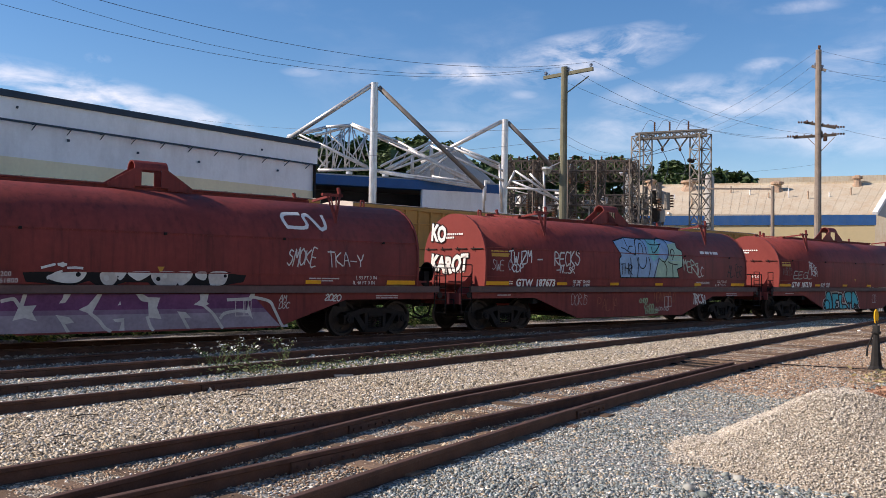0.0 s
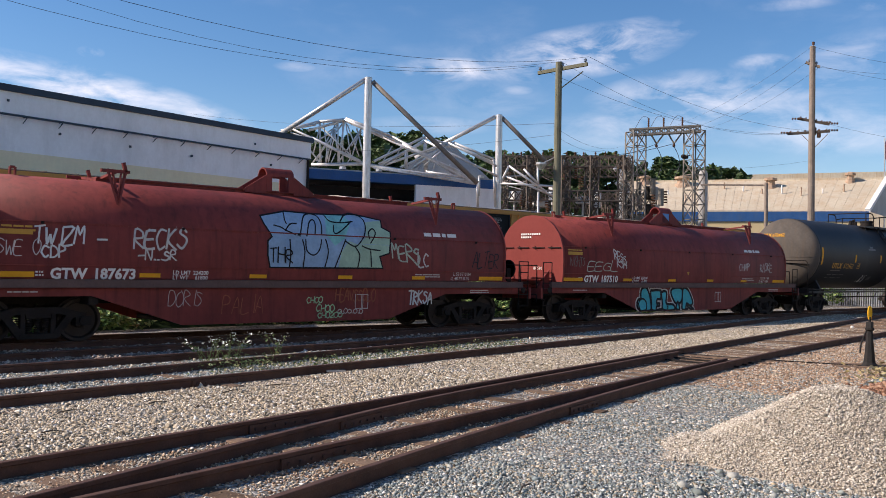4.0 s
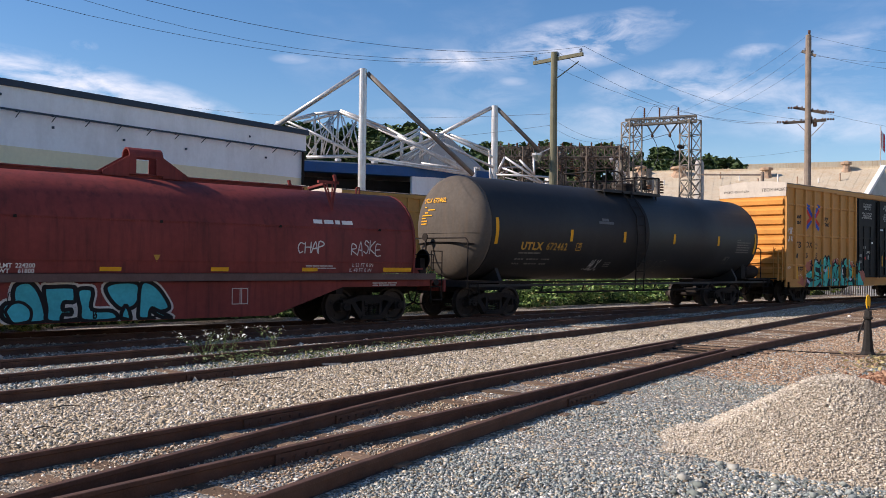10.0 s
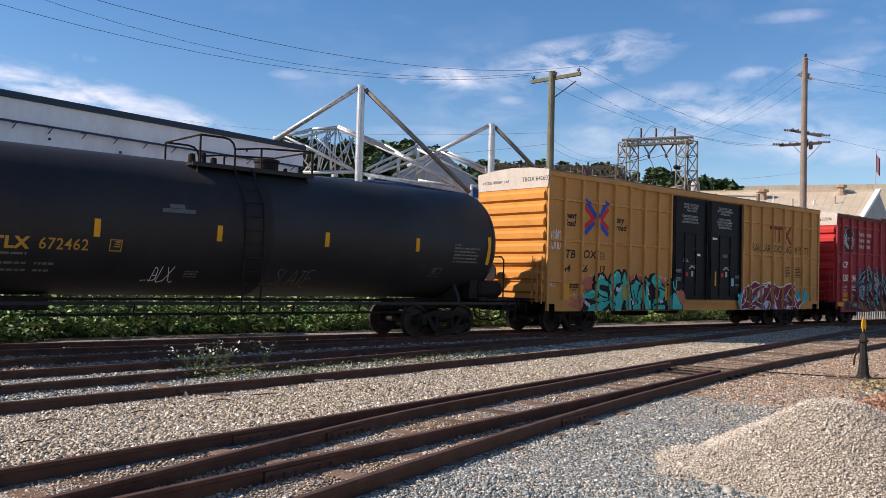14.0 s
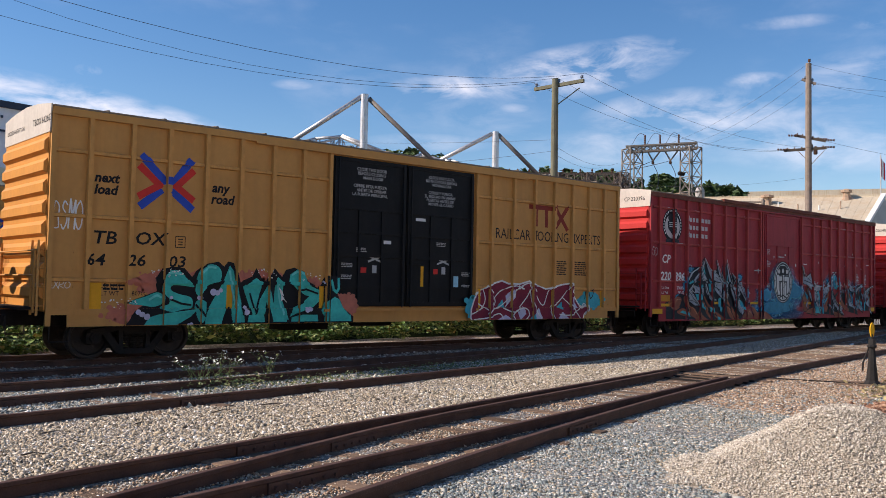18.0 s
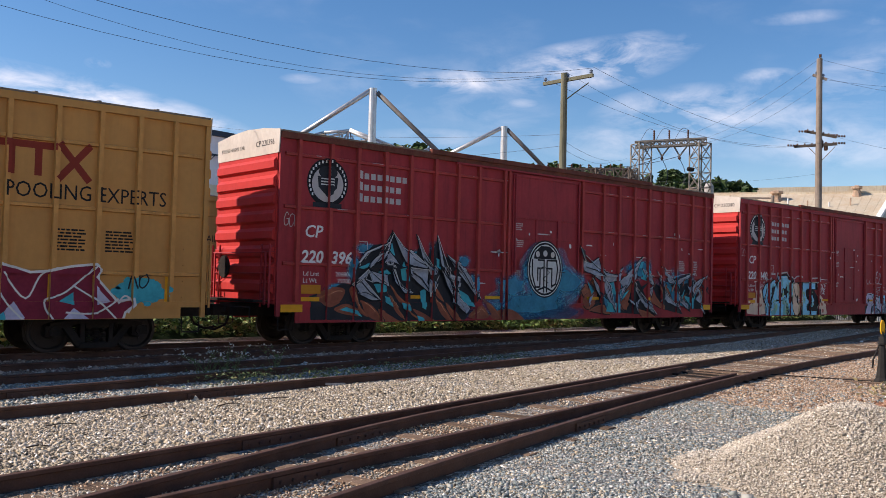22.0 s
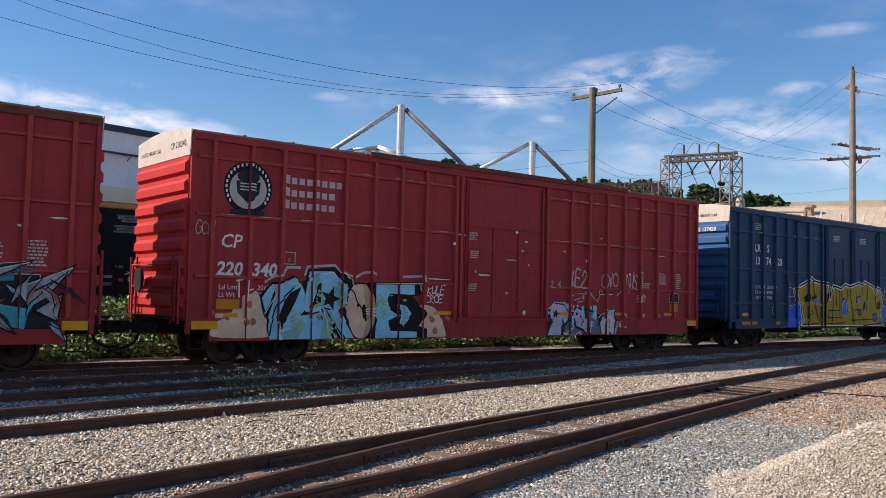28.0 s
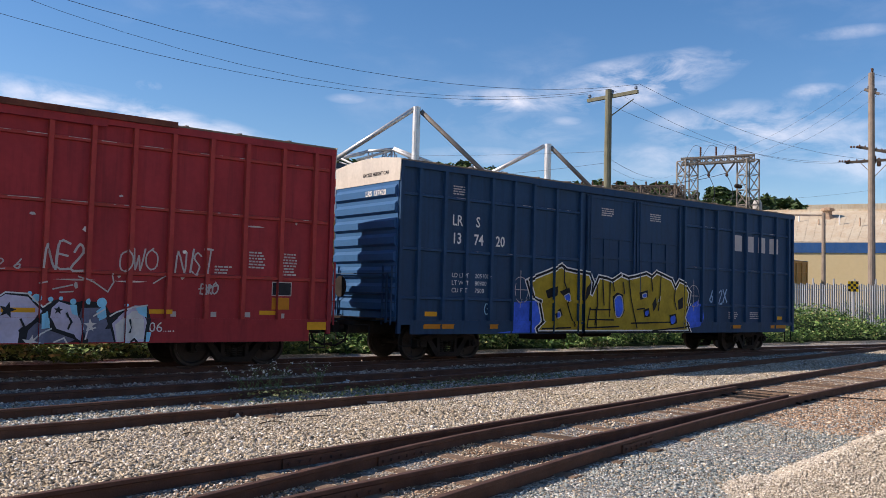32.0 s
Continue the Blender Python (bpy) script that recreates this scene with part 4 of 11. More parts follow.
truss = tagged(new("roof_truss"), "pale tubular steel roof truss, weathered", "roof truss", "roof trusses")
for p, q in (
    ((34.0, 57.7, 11.84), (36.4, 56.3, 12.70)),
    ((36.4, 56.3, 12.70), (37.9, 55.2, 12.91)),
    ((37.9, 55.2, 12.91), (41.5, 52.6, 11.19)),
    ((41.5, 52.6, 11.19), (45.6, 49.1, 8.37)),
    ((35.8, 56.6, 11.49), (39.3, 54.3, 9.52)),
    ((39.3, 54.3, 9.52), (45.8, 49.0, 8.28)),
    ((35.9, 56.6, 9.39), (39.3, 54.3, 9.61)),
):
    bm = bmesh.new()
    bar(bm, p, q, 0.12, 10)
    part("tube", bm, M_SILVER, truss, smooth=True)
truss = tagged(new("roof_truss"), "pale tubular steel roof truss, weathered", "roof truss", "roof trusses")
for p, q in (
    ((36.4, 56.3, 12.70), (36.5, 56.2, 9.42)),
    ((37.9, 55.2, 12.91), (37.6, 55.5, 9.55)),
    ((37.3, 55.7, 12.18), (37.7, 55.4, 9.56)),
    ((35.9, 56.6, 9.39), (37.9, 55.3, 12.73)),
    ((38.9, 54.5, 9.56), (36.4, 56.3, 12.40)),
    ((35.1, 57.1, 11.46), (36.5, 56.2, 9.51)),
    ((39.1, 54.4, 12.52), (37.7, 55.4, 9.82)),
    ((38.7, 54.7, 12.28), (39.3, 54.3, 9.61)),
    ((35.8, 56.6, 10.97), (37.3, 55.7, 12.00)),
    ((36.8, 56.0, 9.52), (37.3, 55.7, 12.18)),
    ((34.5, 57.4, 11.78), (36.5, 56.2, 11.08)),
):
    bm = bmesh.new()
    bar(bm, p, q, 0.06, 10)
    part("tube", bm, M_SILVER, truss, smooth=True)
truss = tagged(new("roof_truss"), "pale tubular steel roof truss, weathered", "roof truss", "roof trusses")
for p, q in (
    ((40.2, 53.6, 9.47), (42.8, 51.5, 11.49)),
    ((42.8, 51.5, 11.49), (42.9, 51.5, 8.93)),
    ((42.8, 51.5, 11.49), (47.0, 47.7, 8.84)),
    ((40.5, 53.4, 9.57), (44.2, 50.3, 11.35)),
    ((44.2, 50.3, 11.35), (47.0, 47.8, 9.63)),
    ((41.7, 52.4, 10.75), (41.7, 52.4, 9.34)),
    ((42.8, 51.5, 9.54), (44.2, 50.3, 11.26)),
    ((40.9, 53.1, 9.93), (42.8, 51.5, 11.40)),
    ((42.9, 51.4, 9.11), (45.6, 49.1, 8.64)),
    ((46.0, 48.7, 8.82), (46.0, 48.7, 7.32)),
):
    bm = bmesh.new()
    bar(bm, p, q, 0.095, 10)
    part("tube", bm, M_SILVER, truss, smooth=True)
truss = tagged(new("roof_truss"), "pale tubular steel roof truss, weathered", "roof truss", "roof trusses")
for p, q in (
    ((47.6, 47.1, 9.64), (49.6, 45.0, 7.68)),
    ((49.1, 45.5, 9.65), (49.2, 45.5, 7.68)),
    ((47.5, 47.3, 8.84), (50.0, 44.6, 7.38)),
    ((47.2, 47.6, 8.31), (50.0, 44.6, 8.12)),
    ((47.6, 47.1, 9.64), (47.2, 47.6, 8.31)),
    ((48.4, 46.3, 9.43), (49.1, 45.5, 8.34)),
    ((49.2, 45.5, 7.68), (49.2, 45.4, 0.02)),
):
    bm = bmesh.new()
    bar(bm, p, q, 0.09, 10)
    part("tube", bm, M_SILVER, truss, smooth=True)
bm = bmesh.new()
q = [Vector(p) for p in ((46.4, 55.1, 11.66), (49.1, 55.4, 12.27), (52.0, 52.6, 8.61), (43.4, 54.9, 9.49))]
top_ = [bm.verts.new(p) for p in q]
low_ = [bm.verts.new(p + Vector((0, 0.3, -0.3))) for p in q]
bm.faces.new(top_)
bm.faces.new(low_[::-1])
for i in range(4):
    bm.faces.new((top_[i], low_[i], low_[(i + 1) % 4], top_[(i + 1) % 4]))
bmesh.ops.recalc_face_normals(bm, faces=bm.faces)
sheet = tagged(part("sloping_roof_sheet", bm, M_GREYSHEET), "grey sloping corrugated roof sheet under the trusses", "roof sheet")
for i in range(1, 14):
    k = i / 14
    bm = bmesh.new()
    beam(bm, q[0].lerp(q[1], k) + Vector((0, -0.02, 0.02)), q[3].lerp(q[2], k) + Vector((0, -0.02, 0.02)), 0.05)
    part("seam", bm, M_GREYSHEET, sheet)



def lattice(bm, a, b, w, panels, chord=0.07, web=0.045):
    """A square lattice girder or tower from a to b."""
    a, b = Vector(a), Vector(b)
    d = (b - a).normalized()
    u = d.cross(Vector((0.3, 0.9, 0.1) if abs(d.z) > 0.7 else (0, 0, 1))).normalized() * w / 2
    v = d.cross(u).normalized() * w / 2
    corners = (u + v, u - v, -u - v, -u + v)
    for c in corners:
        beam(bm, a + c, b + c, chord)
    for i in range(panels):
        p, q = a.lerp(b, i / panels), a.lerp(b, (i + 1) / panels)
        for k in range(4):
            c0, c1 = corners[k], corners[(k + 1) % 4]
            if k in (0, 2) or i % 2 == 0:
                beam(bm, p + c0, q + c1, web)
                beam(bm, p + c1, q + c0, web)
            beam(bm, q + c0, q + c1, web)



yard = tagged(new("substation_frame"), "rusty grey lattice steel substation bus frame", "substation frame")
YARD_FRONT = [(56.4, 56.7), (58.1, 54.9), (60.2, 52.6), (61.9, 50.7), (63.7, 48.4)]
YARD_BACK = [(62.8, 63.1), (64.7, 61.1), (67.0, 58.6), (68.9, 56.4), (70.9, 53.8)]


def yard_girder(name, a, b, w, panels):
    bm = bmesh.new()
    lattice(bm, a, b, w, panels, 0.08, 0.05)
    part(name, bm, M_RUSTYARD, yard)


for line, top in ((YARD_FRONT, 12.1), (YARD_BACK, 12.7)):
    for x, y in line:
        yard_girder("lattice_column", (x, y, -0.2), (x, y, top), 0.9, 11)
    for z in (11.6, 8.5, 5.8):
        for (xa, ya), (xb, yb) in zip(line, line[1:]):
            yard_girder("lattice_girder", (xa, ya, z), (xb, yb, z), 0.9, 4)
for (xa, ya), (xb, yb) in zip(YARD_FRONT, YARD_BACK):
    yard_girder("lattice_girder", (xa, ya, 11.6), (xb, yb, 12.1), 0.8, 8)
rnd = random.Random(4)
for i in range(26):
    x, y = 56.4 + 7.3 * rnd.random(), 56.7 + -8.3 * rnd.random() + 3
    z = 6.3 + 4.0 * rnd.random()
    bm = bmesh.new()
    for k in range(5):
        bar(bm, (x, y, z + k * 0.22), (x, y, z + k * 0.22 + 0.12), 0.16, 8)
    part("insulator_stack", bm, M_INSUL, yard)
for i in range(30):
    x, y = 56.4 + 7.3 * rnd.random(), 56.7 + -8.3 * rnd.random() + 4
    z = 6.3 + 4.6 * rnd.random()
    bm = bmesh.new()
    bar(bm, (x, y, z), (x + rnd.uniform(-3, 3), y + rnd.uniform(-3, 3), z + rnd.uniform(-1.2, 1.2)), 0.06, 6)
    part("bus_bar", bm, M_SILVER if i % 3 == 0 else M_RUSTYARD, yard)
# short pins along the top girders
for (xa, ya), (xb, yb) in zip(YARD_FRONT, YARD_FRONT[1:]):
    for k in (0.1, 0.4, 0.7):
        bm = bmesh.new()
        x, y = xa + (xb - xa) * k, ya + (yb - ya) * k
        lathe(bm, [(12.05, 0.05), (12.2, 0.10), (12.28, 0.05), (12.36, 0.10), (12.5, 0.04)], 8, "z", (x, y, 0))
        part("pin_insulator", bm, M_INSUL, yard)
# pale equipment boxes and pipes standing inside the frame
for x, y, z, w, h in ((58.3, 56.9, 8.0, 0.9, 1.0), (59.9, 55.3, 7.6, 1.3, 0.5), (61.0, 54.6, 8.2, 0.6, 1.3), (62.6, 52.3, 7.9, 1.0, 0.7), (63.9, 51.6, 7.6, 0.5, 1.4)):
    bm = bmesh.new()
    box(bm, x - w / 2, x + w / 2, y - w / 2, y + w / 2, z, z + h)
    bmesh.ops.bevel(bm, geom=bm.edges[:], offset=0.06, segments=1, affect="EDGES")
    bar(bm, (x, y, -0.2), (x, y, z), 0.09, 8)
    part("equipment_box", bm, M_WHITEPAINT, yard, "white equipment box on a stand")

portal = tagged(new("line_portal"), "rusty lattice steel portal carrying line insulators", "line portal")
for x, y in ((67.5, 50.1), (70.5, 45.7)):
    bm = bmesh.new()
    lattice(bm, (x, y, -0.2), (x, y, 14.9), 1.35, 11, 0.10, 0.06)
    part("lattice_leg", bm, M_LATTICE, portal)
dx, dy = 3.02, -4.34


def on_portal(k, z, out=0.0):
    """A point k along the girder, out towards the yard."""
    return Vector((67.5 + dx * k - 0.82 * out, 50.1 + dy * k - 0.57 * out, z))


bm = bmesh.new()
lattice(bm, on_portal(-0.11, 14.85), on_portal(1.11, 15.08), 0.55, 10, 0.14, 0.07)
part("cross_girder", bm, M_LATTICE, portal)
for k in (0.22, 0.48, 0.80):
    bm = bmesh.new()
    lathe(bm, [(15.2, 0.04)] + [(15.2 + 0.1 * i, 0.10 if i % 2 else 0.06) for i in range(1, 10)] + [(16.2, 0.05)], 8, "z", (*on_portal(k, 0).xy, 0))
    part("post_insulator", bm, M_INSUL, portal)
    # thin jumper looping back from the post top
    bm = bmesh.new()
    arc = [on_portal(k - 0.26 * s, 16.15 + 0.25 * math.sin(math.pi * min(1, s * 1.4)) - 1.3 * s ** 3) for s in [i / 9 for i in range(10)]]
    for pa, pb in zip(arc, arc[1:]):
        bar(bm, pa, pb, 0.02, 5)
    part("jumper", bm, M_WIRE, portal)
for k in (0.36, 0.66):
    # V strings under the girder and the jumper that hangs from their foot
    foot = on_portal(k, 13.75)
    for s in (-0.10, 0.13):
        bm = bmesh.new()
        bar(bm, on_portal(k + s, 14.7), foot, 0.075, 8)
        part("strain_insulator", bm, M_LATTICE, portal)
    bm = bmesh.new()
    lathe(bm, [(13.4, 0.05), (13.5, 0.14), (13.62, 0.14), (13.75, 0.06)], 8, "z", (*foot.xy, 0))
    part("cap_insulator", bm, M_INSUL, portal)
    bm = bmesh.new()
    arc = [on_portal(k + 0.10 * math.sin(math.pi * s), 13.5 - 3.1 * s) for s in [i / 10 for i in range(11)]]
    for pa, pb in zip(arc, arc[1:]):
        bar(bm, pa, pb, 0.03, 5)
    part("jumper", bm, M_WIRE, portal)
    bm = bmesh.new()
    a, b = foot, Vector((63.0, 51.0, 11.6 + k))
    arc = [a.lerp(b, s) - Vector((0, 0, 0.9 * s * (1 - s))) for s in [i / 8 for i in range(9)]]
    for pa, pb in zip(arc, arc[1:]):
        bar(bm, pa, pb, 0.025, 5)
    part("drop_wire", bm, M_WIRE, portal)
bm = bmesh.new()
lathe(bm, [(0, 0.08), (0.1, 0.2), (0.75, 0.2), (0.9, 0.08)], 10, "x", on_portal(0.80, 12.5, 0.4))
bar(bm, on_portal(0.85, 12.5, 0.3), on_portal(1.0, 12.7), 0.04, 6)
part("flood_lamp", bm, M_STEEL, portal, "dark floodlight on a bracket")

gear = tagged(new("switchgear"), "cluttered grey transformers and insulators behind the portal", "switchgear")
for k, z in ((0.33, 7.6), (0.33, 5.9), (0.62, 8.6), (0.62, 6.9)):
    for o in (0, 1):
        bm = bmesh.new()
        x, y = 67.5 + dx * k + 0.9 * o, 50.1 + dy * k + 2.5
        lathe(bm, [(z, 0.1), (z + 0.05, 0.42), (z + 0.35, 0.46), (z + 1.15, 0.46), (z + 1.2, 0.5), (z + 1.3, 0.3), (z + 1.32, 0.1)], 12, "z", (x, y, 0))
        part("breaker_can", bm, M_GREYSHEET if o else M_CAST, gear, "grey breaker can" if o else "")
for x, y, z0, z1, r in ((67.4, 51.6, 3.0, 11.9, 0.22), (68.0, 51.9, 5.0, 10.6, 0.16), (68.4, 51.6, 5.0, 10.4, 0.16)):
    bm = bmesh.new()
    bar(bm, (x, y, z0), (x, y, z1), r, 10)
    bar(bm, (x, y, z1), (x - 0.5, y + 0.5, z1 - 0.5), r, 10)
    part("vent_pipe", bm, M_SILVER, gear, "pale bent vent pipe")
rnd = random.Random(8)
for i in range(22):
    x, y = 67.5 + dx * (0.05 + 0.9 * rnd.random()), 50.1 + dy * (0.05 + 0.9 * rnd.random()) + rnd.uniform(1, 6)
    z = 4.0 + 5.5 * rnd.random()
    bm = bmesh.new()
    if i % 3 == 0:
        bar(bm, (x, y, z), (x, y, z + 1.6), 0.28, 10)
    elif i % 3 == 1:
        for k in range(5):
            bar(bm, (x, y, z + k * 0.25), (x, y, z + k * 0.25 + 0.14), 0.2, 8)
    else:
        beam(bm, (x, y, z), (x + rnd.uniform(-2, 2), y, z + rnd.uniform(-0.5, 0.5)), 0.15)
    part("apparatus", bm, (M_LATTICE, M_INSUL, M_SILVER)[i % 3], gear)
for k in (0.1, 0.35, 0.6, 0.9):
    bm = bmesh.new()
    lattice(bm, (67.5 + dx * k, 50.1 + dy * k + 4, -0.2), (67.5 + dx * k, 50.1 + dy * k + 4, 9.2), 0.7, 9)
    part("gear_frame", bm, M_RUSTYARD, gear)
for z in (5.2, 7.0, 9.0):
    bm = bmesh.new()
    lattice(bm, (67.5, 50.1 + 4, z), (70.5, 45.7 + 4, z), 0.5, 9)
    part("gear_frame", bm, M_RUSTYARD, gear)



def utility_pole(label, x, y, top, r, material):
    po = tagged(new("utility_pole"), label, "utility pole", "utility poles")
    po.location = (x, y, -0.22)
    bm = bmesh.new()
    bar(bm, (0, 0, 0), (0, 0, top + 0.22), r, 12, r * 0.75)
    part("pole_shaft", bm, material, po)
    return po


def arm(po, a, b, material, pins=3):
    o = po.location
    bm = bmesh.new()
    beam(bm, Vector(a) - o, Vector(b) - o, 0.14, 0.16)
    part("cross_arm", bm, material, po)
    for i in range(pins):
        q = Vector(a).lerp(Vector(b), (0.04, 0.5, 0.96)[i] if pins == 3 else (i + 0.5) / pins) - o
        bm = bmesh.new()
        k = 0.6 if pins > 3 else 1.0
        bar(bm, q, q + Vector((0, 0, 0.16)), 0.025 * k, 6)
        lathe(bm, [(0.13 * k, 0.03 * k), (0.15 * k, 0.085 * k), (0.20 * k, 0.07 * k), (0.23 * k, 0.085 * k), (0.29 * k, 0.04 * k)], 10, "z", q)
        part("pin_insulator", bm, M_INSUL if pins > 3 else M_BLUEGLAZE, po)


pole_near = utility_pole("greenish weathered wooden utility pole with one cross-arm", 31.43, 27.86, 11.70, 0.21, M_POLE)
arm(pole_near, (31.21, 28.99, 11.32), (31.85, 26.45, 11.45), M_POLE)
bm = bmesh.new()
lathe(bm, [(0, 0.08), (0.25, 0.26), (0.35, 0.26)], 12, "z", (-0.7, 0.4, 6.7))
bar(bm, (-0.7, 0.4, 7.0), (0, 0, 7.4), 0.03, 6)
part("street_lamp_head", bm, M_SILVER, pole_near)
bm = bmesh.new()
beam(bm, (0.12, -0.1, 11.70 - 1.0), (0.9, -0.75, 11.70 - 0.2), 0.05)
part("arm_brace", bm, M_POLE, pole_near)

pole_far = utility_pole("tall grey wooden utility pole with three cross-arms", 55.68, 27.26, 16.77, 0.24, M_POLEGREY)
arm(pole_far, (55.01, 28.60, 11.05), (56.16, 26.27, 11.12), M_DARKARM, 6)
arm(pole_far, (55.31, 28.01, 12.04), (56.14, 26.30, 11.57), M_DARKARM, 6)
# strain insulators lying off the arms
for x, y, z, out in ((55.9, 26.8, 11.75, 1), (56.1, 26.4, 11.65, 1), (55.4, 27.8, 12.0, -1), (56.1, 26.4, 11.2, 1), (55.1, 28.4, 11.1, -1)):
    bm = bmesh.new()
    for i in range(4):
        c = Vector((x, y, z)) - pole_far.location + Vector((0.12 * i * out + 0.1 * out, -0.12 * i * out, 0))
        bar(bm, c, c + Vector((0.06 * out, -0.06 * out, 0)), 0.07, 8)
    part("strain_insulator", bm, M_INSUL, pole_far)
for u, v, w in ((0.0, -0.15, 11.3), (0.0, 0.15, 11.5)):
    bm = bmesh.new()
    lathe(bm, [(w - 0.35, 0.08), (w - 0.3, 0.13), (w + 0.1, 0.13), (w + 0.2, 0.05)], 10, "z", (u + 0.25, v - 0.2, 0))
    part("fuse_cutout", bm, M_INSUL, pole_far)
for k in (-1, 1):
    bm = bmesh.new()
    beam(bm, (0, -0.2, 11.05 - 0.75), (k * 0.35, -0.2 + k * -2.03 * 0.35, 11.05 + 0.12), 0.05, 0.04)
    part("arm_brace", bm, M_POLEGREY, pole_far)
bm = bmesh.new()
bar(bm, (0.05, 0, 16.9), (0.10, 0, 17.15), 0.04, 6)
bar(bm, (0.10, 0, 17.1), (0.10, 0, 17.3), 0.09, 8)
part("top_insulator", bm, M_INSUL, pole_far)
arm(pole_far, (55.50, 27.63, 15.74), (55.88, 26.85, 15.37), M_POLEGREY, 2)

post = utility_pole("plain brown wooden post behind the fence", 63.18, 34.53, 8.83, 0.17, M_POLEGREY)
bm = bmesh.new()
beam(bm, (0, 0, 8.83), (-2.47, 4.18, 8.94), 0.12)
part("cross_arm", bm, M_POLEGREY, post)



def wire(a, b, sag, r=0.0075):
    a, b = Vector(a), Vector(b)
    bm = bmesh.new()
    n = 14
    pts = [a.lerp(b, i / n) - Vector((0, 0, sag * 4 * (i / n) * (1 - i / n))) for i in range(n + 1)]
    for p, q in zip(pts, pts[1:]):
        bar(bm, p, q, r, 5)
    tagged(part("overhead_wire", bm, M_WIRE), "thin black overhead wire between poles", "wire", "overhead wires", kind="structure")


for a, b, sag in (
    ((31.2, 29.0, 11.67), (3.4, 26.8, 9.43), 1.25),
    ((31.5, 27.7, 11.73), (1.5, 33.2, 13.01), 2.24),
    ((31.9, 26.4, 11.80), (2.1, 21.5, 8.70), 1.26),
    ((31.9, 26.4, 11.80), (56.2, 26.3, 11.12), 0.9),
    ((31.5, 27.7, 11.69), (55.0, 28.6, 11.05), 1.1),
    ((31.2, 29.0, 11.62), (55.6, 27.4, 11.09), 1.1),
    ((55.7, 27.3, 16.77), (69.0, 48.0, 15.08), 0.6),
    ((55.5, 27.6, 15.74), (70.1, 46.3, 15.03), 0.6),
    ((55.9, 26.9, 15.37), (70.8, 45.2, 14.99), 0.6),
    ((55.7, 27.3, 16.77), (68.2, 15.6, 15.43), 0.8),
    ((55.9, 26.9, 15.37), (68.2, 15.6, 16.18), 0.8),
    ((55.5, 27.6, 15.74), (68.2, 15.6, 14.30), 0.8),
    ((56.1, 26.3, 11.57), (73.1, 16.8, 11.20), 0.8),
    ((31.3, 28.0, 8.75), (31.4, 68.1, 14.08), 0.5),
    ((31.3, 28.0, 8.20), (30.5, 63.0, 11.33), 0.8),
    ((31.3, 28.0, 8.61), (63.5, 48.7, 13.01), 0.6),
    ((31.3, 28.0, 8.20), (62.6, 49.8, 12.66), 0.4),
    ((63.5, 48.7, 11.20), (67.3, 33.1, 10.79), 0.5),
):
    wire(a, b, sag)

ware = tagged(new("warehouse"), "pale yellow warehouse with stained metal roof and blue band", "building")
EL, ER = Vector((79.4, 60.8, 8.66)), Vector((92.0, 39.1, 8.42))
RL, RR = Vector((90.5, 69.4, 13.17)), Vector((102.0, 41.2, 12.75))
wall_slab("yellow_wall", (EL.x, EL.y), (ER.x, ER.y), -0.22, EL.z - 1.3, 26, M_CREAMFAR, ware)
wall_slab("blue_band", (EL.x - 0.1, EL.y - 0.15), (ER.x, ER.y - 0.15), EL.z - 1.3, EL.z - 0.25, 26.3, M_BLUETRIM, ware, "blue painted band under the eave")
bm = bmesh.new()
n = 60
for i in range(n):
    a0, a1 = EL.lerp(ER, i / n), EL.lerp(ER, (i + 1) / n)
    b0, b1 = RL.lerp(RR, i / n), RL.lerp(RR, (i + 1) / n)
    up = Vector((0, 0, 0.02 if i % 2 else 0.0))
    lo = Vector((0, 0, -0.25))
    q = [bm.verts.new(v) for v in (a0 + up, a1 + up, b1 + up, b0 + up)]
    bm.faces.new(q)
    r = [bm.verts.new(v) for v in (a0 + up, a1 + up, a1 + lo, a0 + lo)]
    bm.faces.new(r)
part("roof_slope", bm, M_OCHREROOF, ware, "cream metal roof with rust stains")
bm = bmesh.new()
q = [bm.verts.new(v) for v in (ER, ER + (RR - ER) * 2 - Vector((0, 0, (RR - ER).z * 2)), RR)]
bm.faces.new(q)
part("gable", bm, M_GREYSHEET, ware)
bm = bmesh.new()
beam(bm, ER + Vector((0, 0, 0.1)), RR + Vector((0, 0, 0.1)), 0.5, 0.35)
part("barge_board", bm, M_WHITEPAINT, ware, "white barge board")
bm = bmesh.new()
beam(bm, RL, RR, 0.6, 0.25)
part("ridge_cap", bm, M_OCHREROOF, ware)
for k, h, s, m in ((0.10, 0.9, 1.0, M_RUSTVENT), (0.26, 0.85, 1.5, M_RUSTVENT), (0.60, 0.75, 1.0, M_RUSTVENT), (0.88, 0.9, 0.8, M_RUSTVENT)):
    bm = bmesh.new()
    p = (EL.lerp(RL, h)).lerp(ER.lerp(RR, h), k)
    lathe(bm, [(-1.0, 1.1 * s), (0.2, 0.6 * s), (0.2, 0.5 * s), (0.75, 0.5 * s), (0.75, 0.75 * s), (1.0, 0.75 * s), (1.15, 0.25 * s)], 8, "z", p)
    part("roof_vent", bm, m, ware, "rusty roof ventilator")
rnd = random.Random(3)
